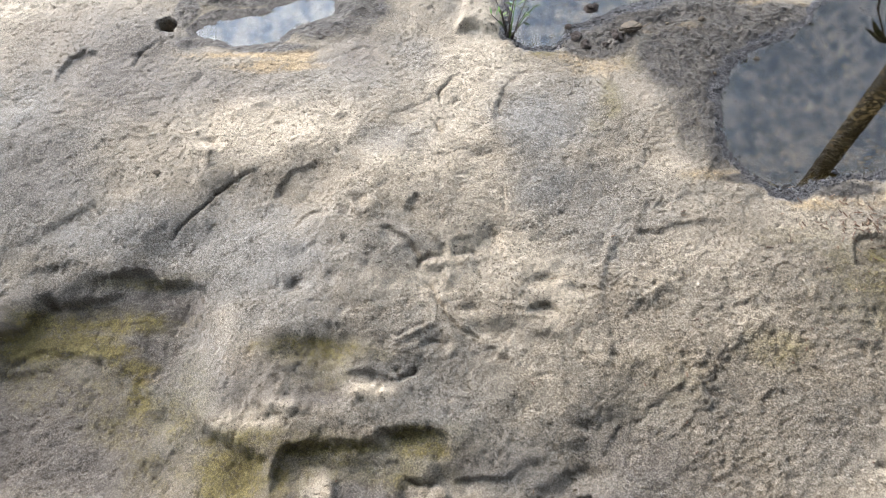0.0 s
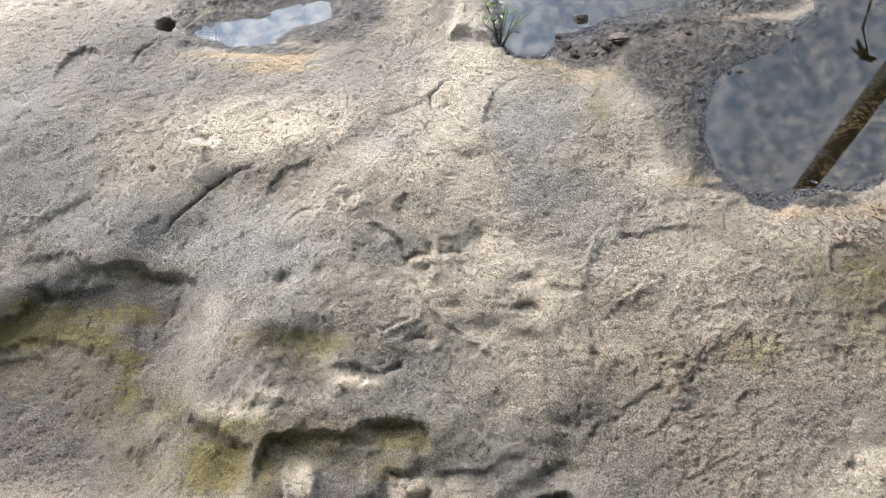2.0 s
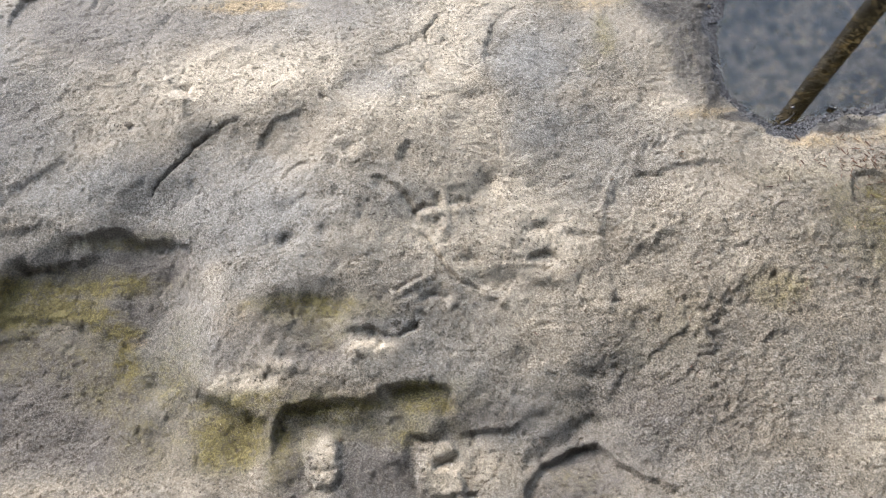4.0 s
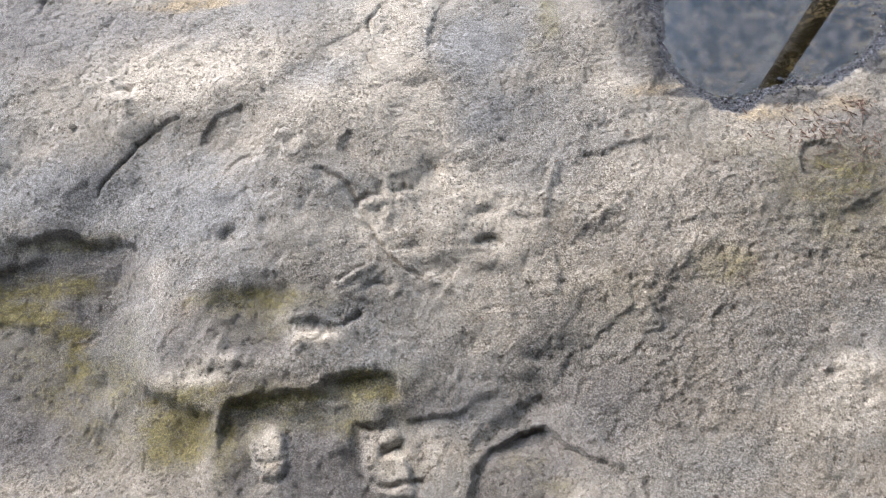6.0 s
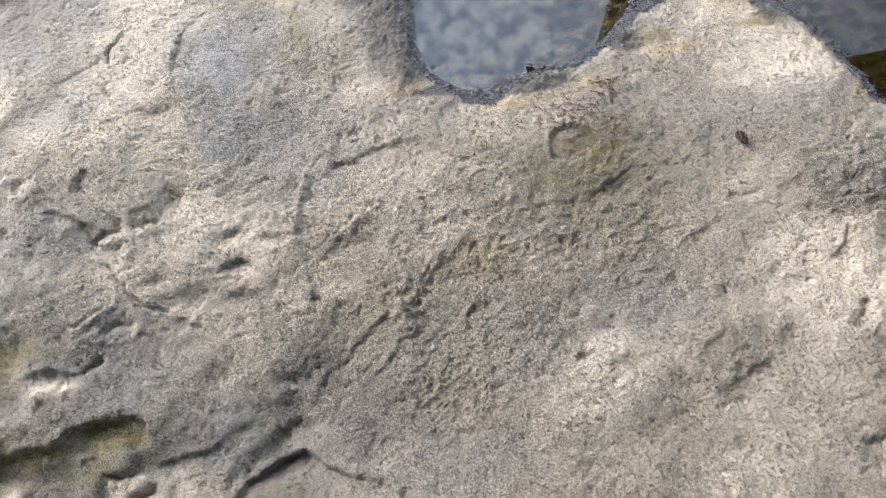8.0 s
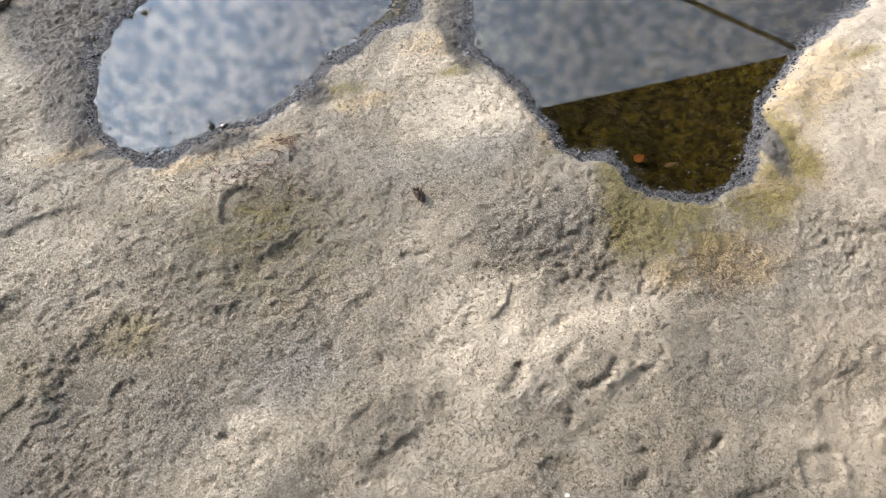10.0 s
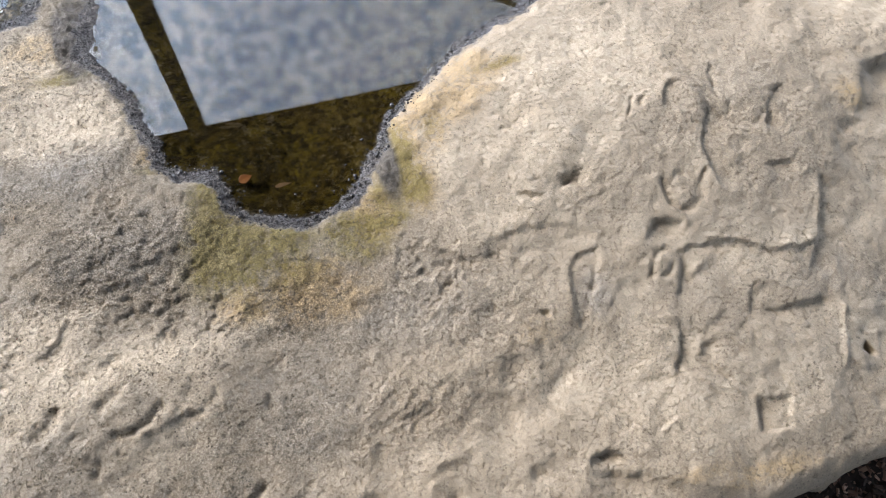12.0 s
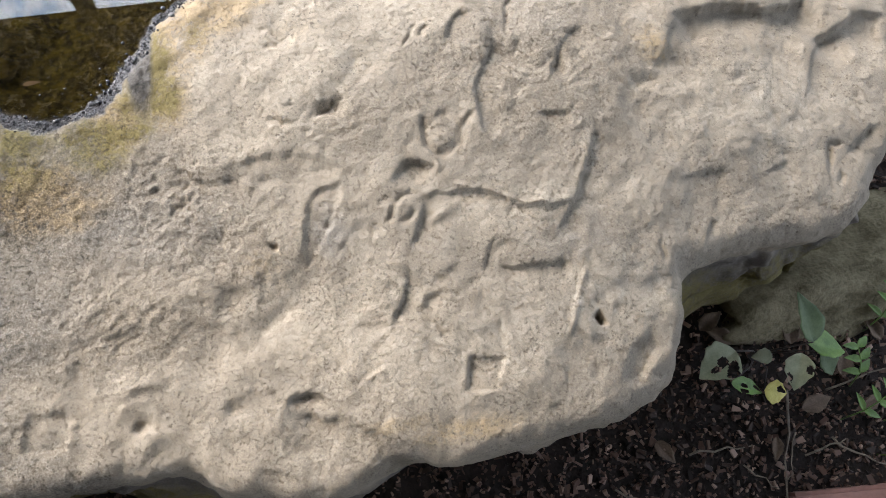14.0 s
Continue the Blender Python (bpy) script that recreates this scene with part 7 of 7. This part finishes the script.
shoot.location = (1.12, 1.45, GROUND)
bpy.context.view_layer.update()
tagged(shoot, "tall thin shoot with lobed green leaves behind the pool", "plant")
tip = Vector((1.053, 1.308, 0.75))
part("stem", tube([(1.12, 1.62, GROUND - 0.02), (1.10, 1.58, 0.55), tip + Vector((0.06, 0.16, 0.06)), tip], [0.006, 0.005, 0.003, 0.0015], 7), STEM_DARK, shoot, "", True)
for yaw, ln in ((170, 0.055), (215, 0.05), (255, 0.045), (125, 0.05), (300, 0.03)):
    part("leaf", placed(leaf_mesh(ln, 0.020, 0.25, 0.2, 1.5, 0.02), Matrix.Translation(tip) @ pose(0, 0, 0, 0, 5, yaw)), LEAF_DULL, shoot, "", True)

# ---- stones, seed cone and litter on the rock ----
for x, y, r, sq, seed, label in ((0.344, 1.022, 0.021, 0.5, 2, "rounded brown pebble at the edge of the pool"), (-0.461, 0.692, 0.0075, 0.35, 5, "small flat rust-brown pebble on the bare rock")):
    tagged(mesh_object("pebble", placed(angular(r, sq, seed), Matrix.Translation((x, y, height(x, y) + r * sq * 0.55))), STONE_BROWN), label, "pebble")

for k, (x, y) in enumerate(((0.233, 1.034), (0.242, 1.005), (0.28, 1.083), (0.295, 0.984), (0.258, 0.984), (0.316, 1.006))):
    r = 0.006 + 0.0025 * (k % 3)
    tagged(mesh_object("clod", placed(blob(r, 0.5, 20 + k, 0.9), Matrix.Translation((x, y, max(height(x, y), WATER) + r * 0.15))), SOIL), "black sodden clod of silt at the pool's edge", "silt", "clods at the pool")
for k, (x, y) in enumerate(((0.482, 0.915), (0.567, 0.956), (0.479, 1.048), (0.416, 1.041), (0.66, 0.697), (0.641, 0.704), (0.554, 0.679))):
    r = 0.0045 + 0.0015 * (k % 3)
    tagged(mesh_object("pebble", placed(angular(r, 0.7, 40 + k), Matrix.Translation((x, y, max(height(x, y), WATER) + r * 0.4))), (STONE_BROWN, GRIT_MAT)[k > 3]), ("small brown pebble on the wet ledge", "small black wet pebble at the pool's edge")[k > 3], "pebble", "pebbles by the pools")

cone = new("seed_cone")
cone.location = (0.919, 0.506, height(0.919, 0.506))
bpy.context.view_layer.update()
tagged(cone, "small dark brown seed cone lying on the rock", "cone")
axis = Matrix.Translation((0.919, 0.506, height(0.919, 0.506) + 0.006)) @ pose(0, 0, 0, 0, 0, 112)
part("core", placed(blob(0.0065, 1.0, 4, 0.1), axis @ Matrix.Diagonal((1.9, 0.8, 0.8, 1))), STEM_DARK, cone, "", True)
for k in range(26):
    u, a = -0.9 + 1.8 * k / 25, k * 2.4
    rr = 0.0055 * math.sqrt(max(0.05, 1 - u * u))
    part("scale", placed(leaf_mesh(0.0055, 0.005, -0.3, 0.4, 1.0, 0, 0, k, 0.0008), axis @ Matrix.Translation((u * 0.0105, rr * math.cos(a), rr * math.sin(a))) @ pose(0, 0, 0, 0, 0, 0) @ pose(0, 0, 0, math.degrees(a) - 90, -35, 0)), LEAF_BROWN, cone, "", True)

items = []
for cx, cy, spread, n in ((0.744, 0.648, 0.012, 34), (0.655, 0.611, 0.025, 40), (0.690, 0.600, 0.035, 46), (0.745, 0.572, 0.016, 22), (0.800, 0.56, 0.06, 26), (0.70, 0.50, 0.10, 34), (0.58, 0.61, 0.05, 16), (0.45, 0.40, 0.22, 40), (0.95, 0.62, 0.06, 8)):
    for _ in range(n):
        x, y = rng.gauss(cx, spread), rng.gauss(cy, spread * 0.7)
        ln = rng.uniform(0.003, 0.012) * (1.0 if spread < 0.06 else 0.6)
        items.append((x, y, height(x, y) + 0.0014, ln, rng.uniform(0.0008, 0.0018), rng.uniform(0.0007, 0.0014), rng.uniform(0, 180), rng.uniform(-10, 10), rng.uniform(-20, 20)))
bits("leaf_litter", items, LITTER_MAT, "dry reddish-brown twig and leaf scraps on the rock", "litter")

# black wet grit along the shores: small rounded grains
ball = bmesh.new()
bmesh.ops.create_icosphere(ball, subdivisions=1, radius=1.0)
ball.verts.ensure_lookup_table()
BALL_V = [v.co.copy() for v in ball.verts]
BALL_F = [[v.index for v in fc.verts] for fc in ball.faces]
ball.free()
verts, faces = [], []
for poly, n in zip(POOLS, (0, 800, 1100, 1700)):
    seg = list(zip(poly, poly[1:] + poly[:1]))
    for _ in range(n):
        (ax, ay), (bx, by) = rng.choice(seg)
        u, off = rng.random(), rng.gauss(0.004, 0.006) if rng.random() < 0.93 else rng.gauss(-0.015, 0.012)
        dx, dy = bx - ax, by - ay
        q = math.hypot(dx, dy)
        x, y = ax + dx * u + off * dy / q, ay + dy * u - off * dx / q
        if not (X0 < x < X1 and Y0 < y < Y1) or y > 1.3:
            continue
        size = rng.choice((0.0006, 0.0008, 0.0008, 0.001, 0.001, 0.0012, 0.0018))
        if rng.random() < 0.02:
            size = 0.003
        z, k = max(height(x, y), WATER - 0.0005) + size * 0.3, len(verts)
        sx, sy = rng.uniform(0.8, 1.4), rng.uniform(0.8, 1.3)
        verts += [(x + v.x * size * sx, y + v.y * size * sy, z + v.z * size * 0.8) for v in BALL_V]
        faces += [tuple(k + t for t in fc) for fc in BALL_F]
grit_mesh = bpy.data.meshes.new("grit")
grit_mesh.from_pydata(verts, [], faces)
grit_mesh.materials.append(GRIT_MAT)
grit_mesh.shade_smooth()
tagged(new("grit", grit_mesh), "black wet grit along the edges of the pools", "grit", kind="stuff")

# sodden leaves on the bed of the right pool
for x, y, ln, wd, yaw, mat, label in ((1.252, 0.484, 0.020, 0.016, 20, LEAF_RUST, "rust-orange leaf sunk in the pool"), (1.298, 0.469, 0.024, 0.007, 5, LEAF_BROWN, "narrow brown leaf sunk in the pool")):
    tagged(mesh_object("sunken_leaf", placed(leaf_mesh(ln, wd, 0.05, 0.1), pose(x, y, height(x, y) + 0.004, 0, 0, yaw)), mat, True), label, "leaf", "sunken leaves")
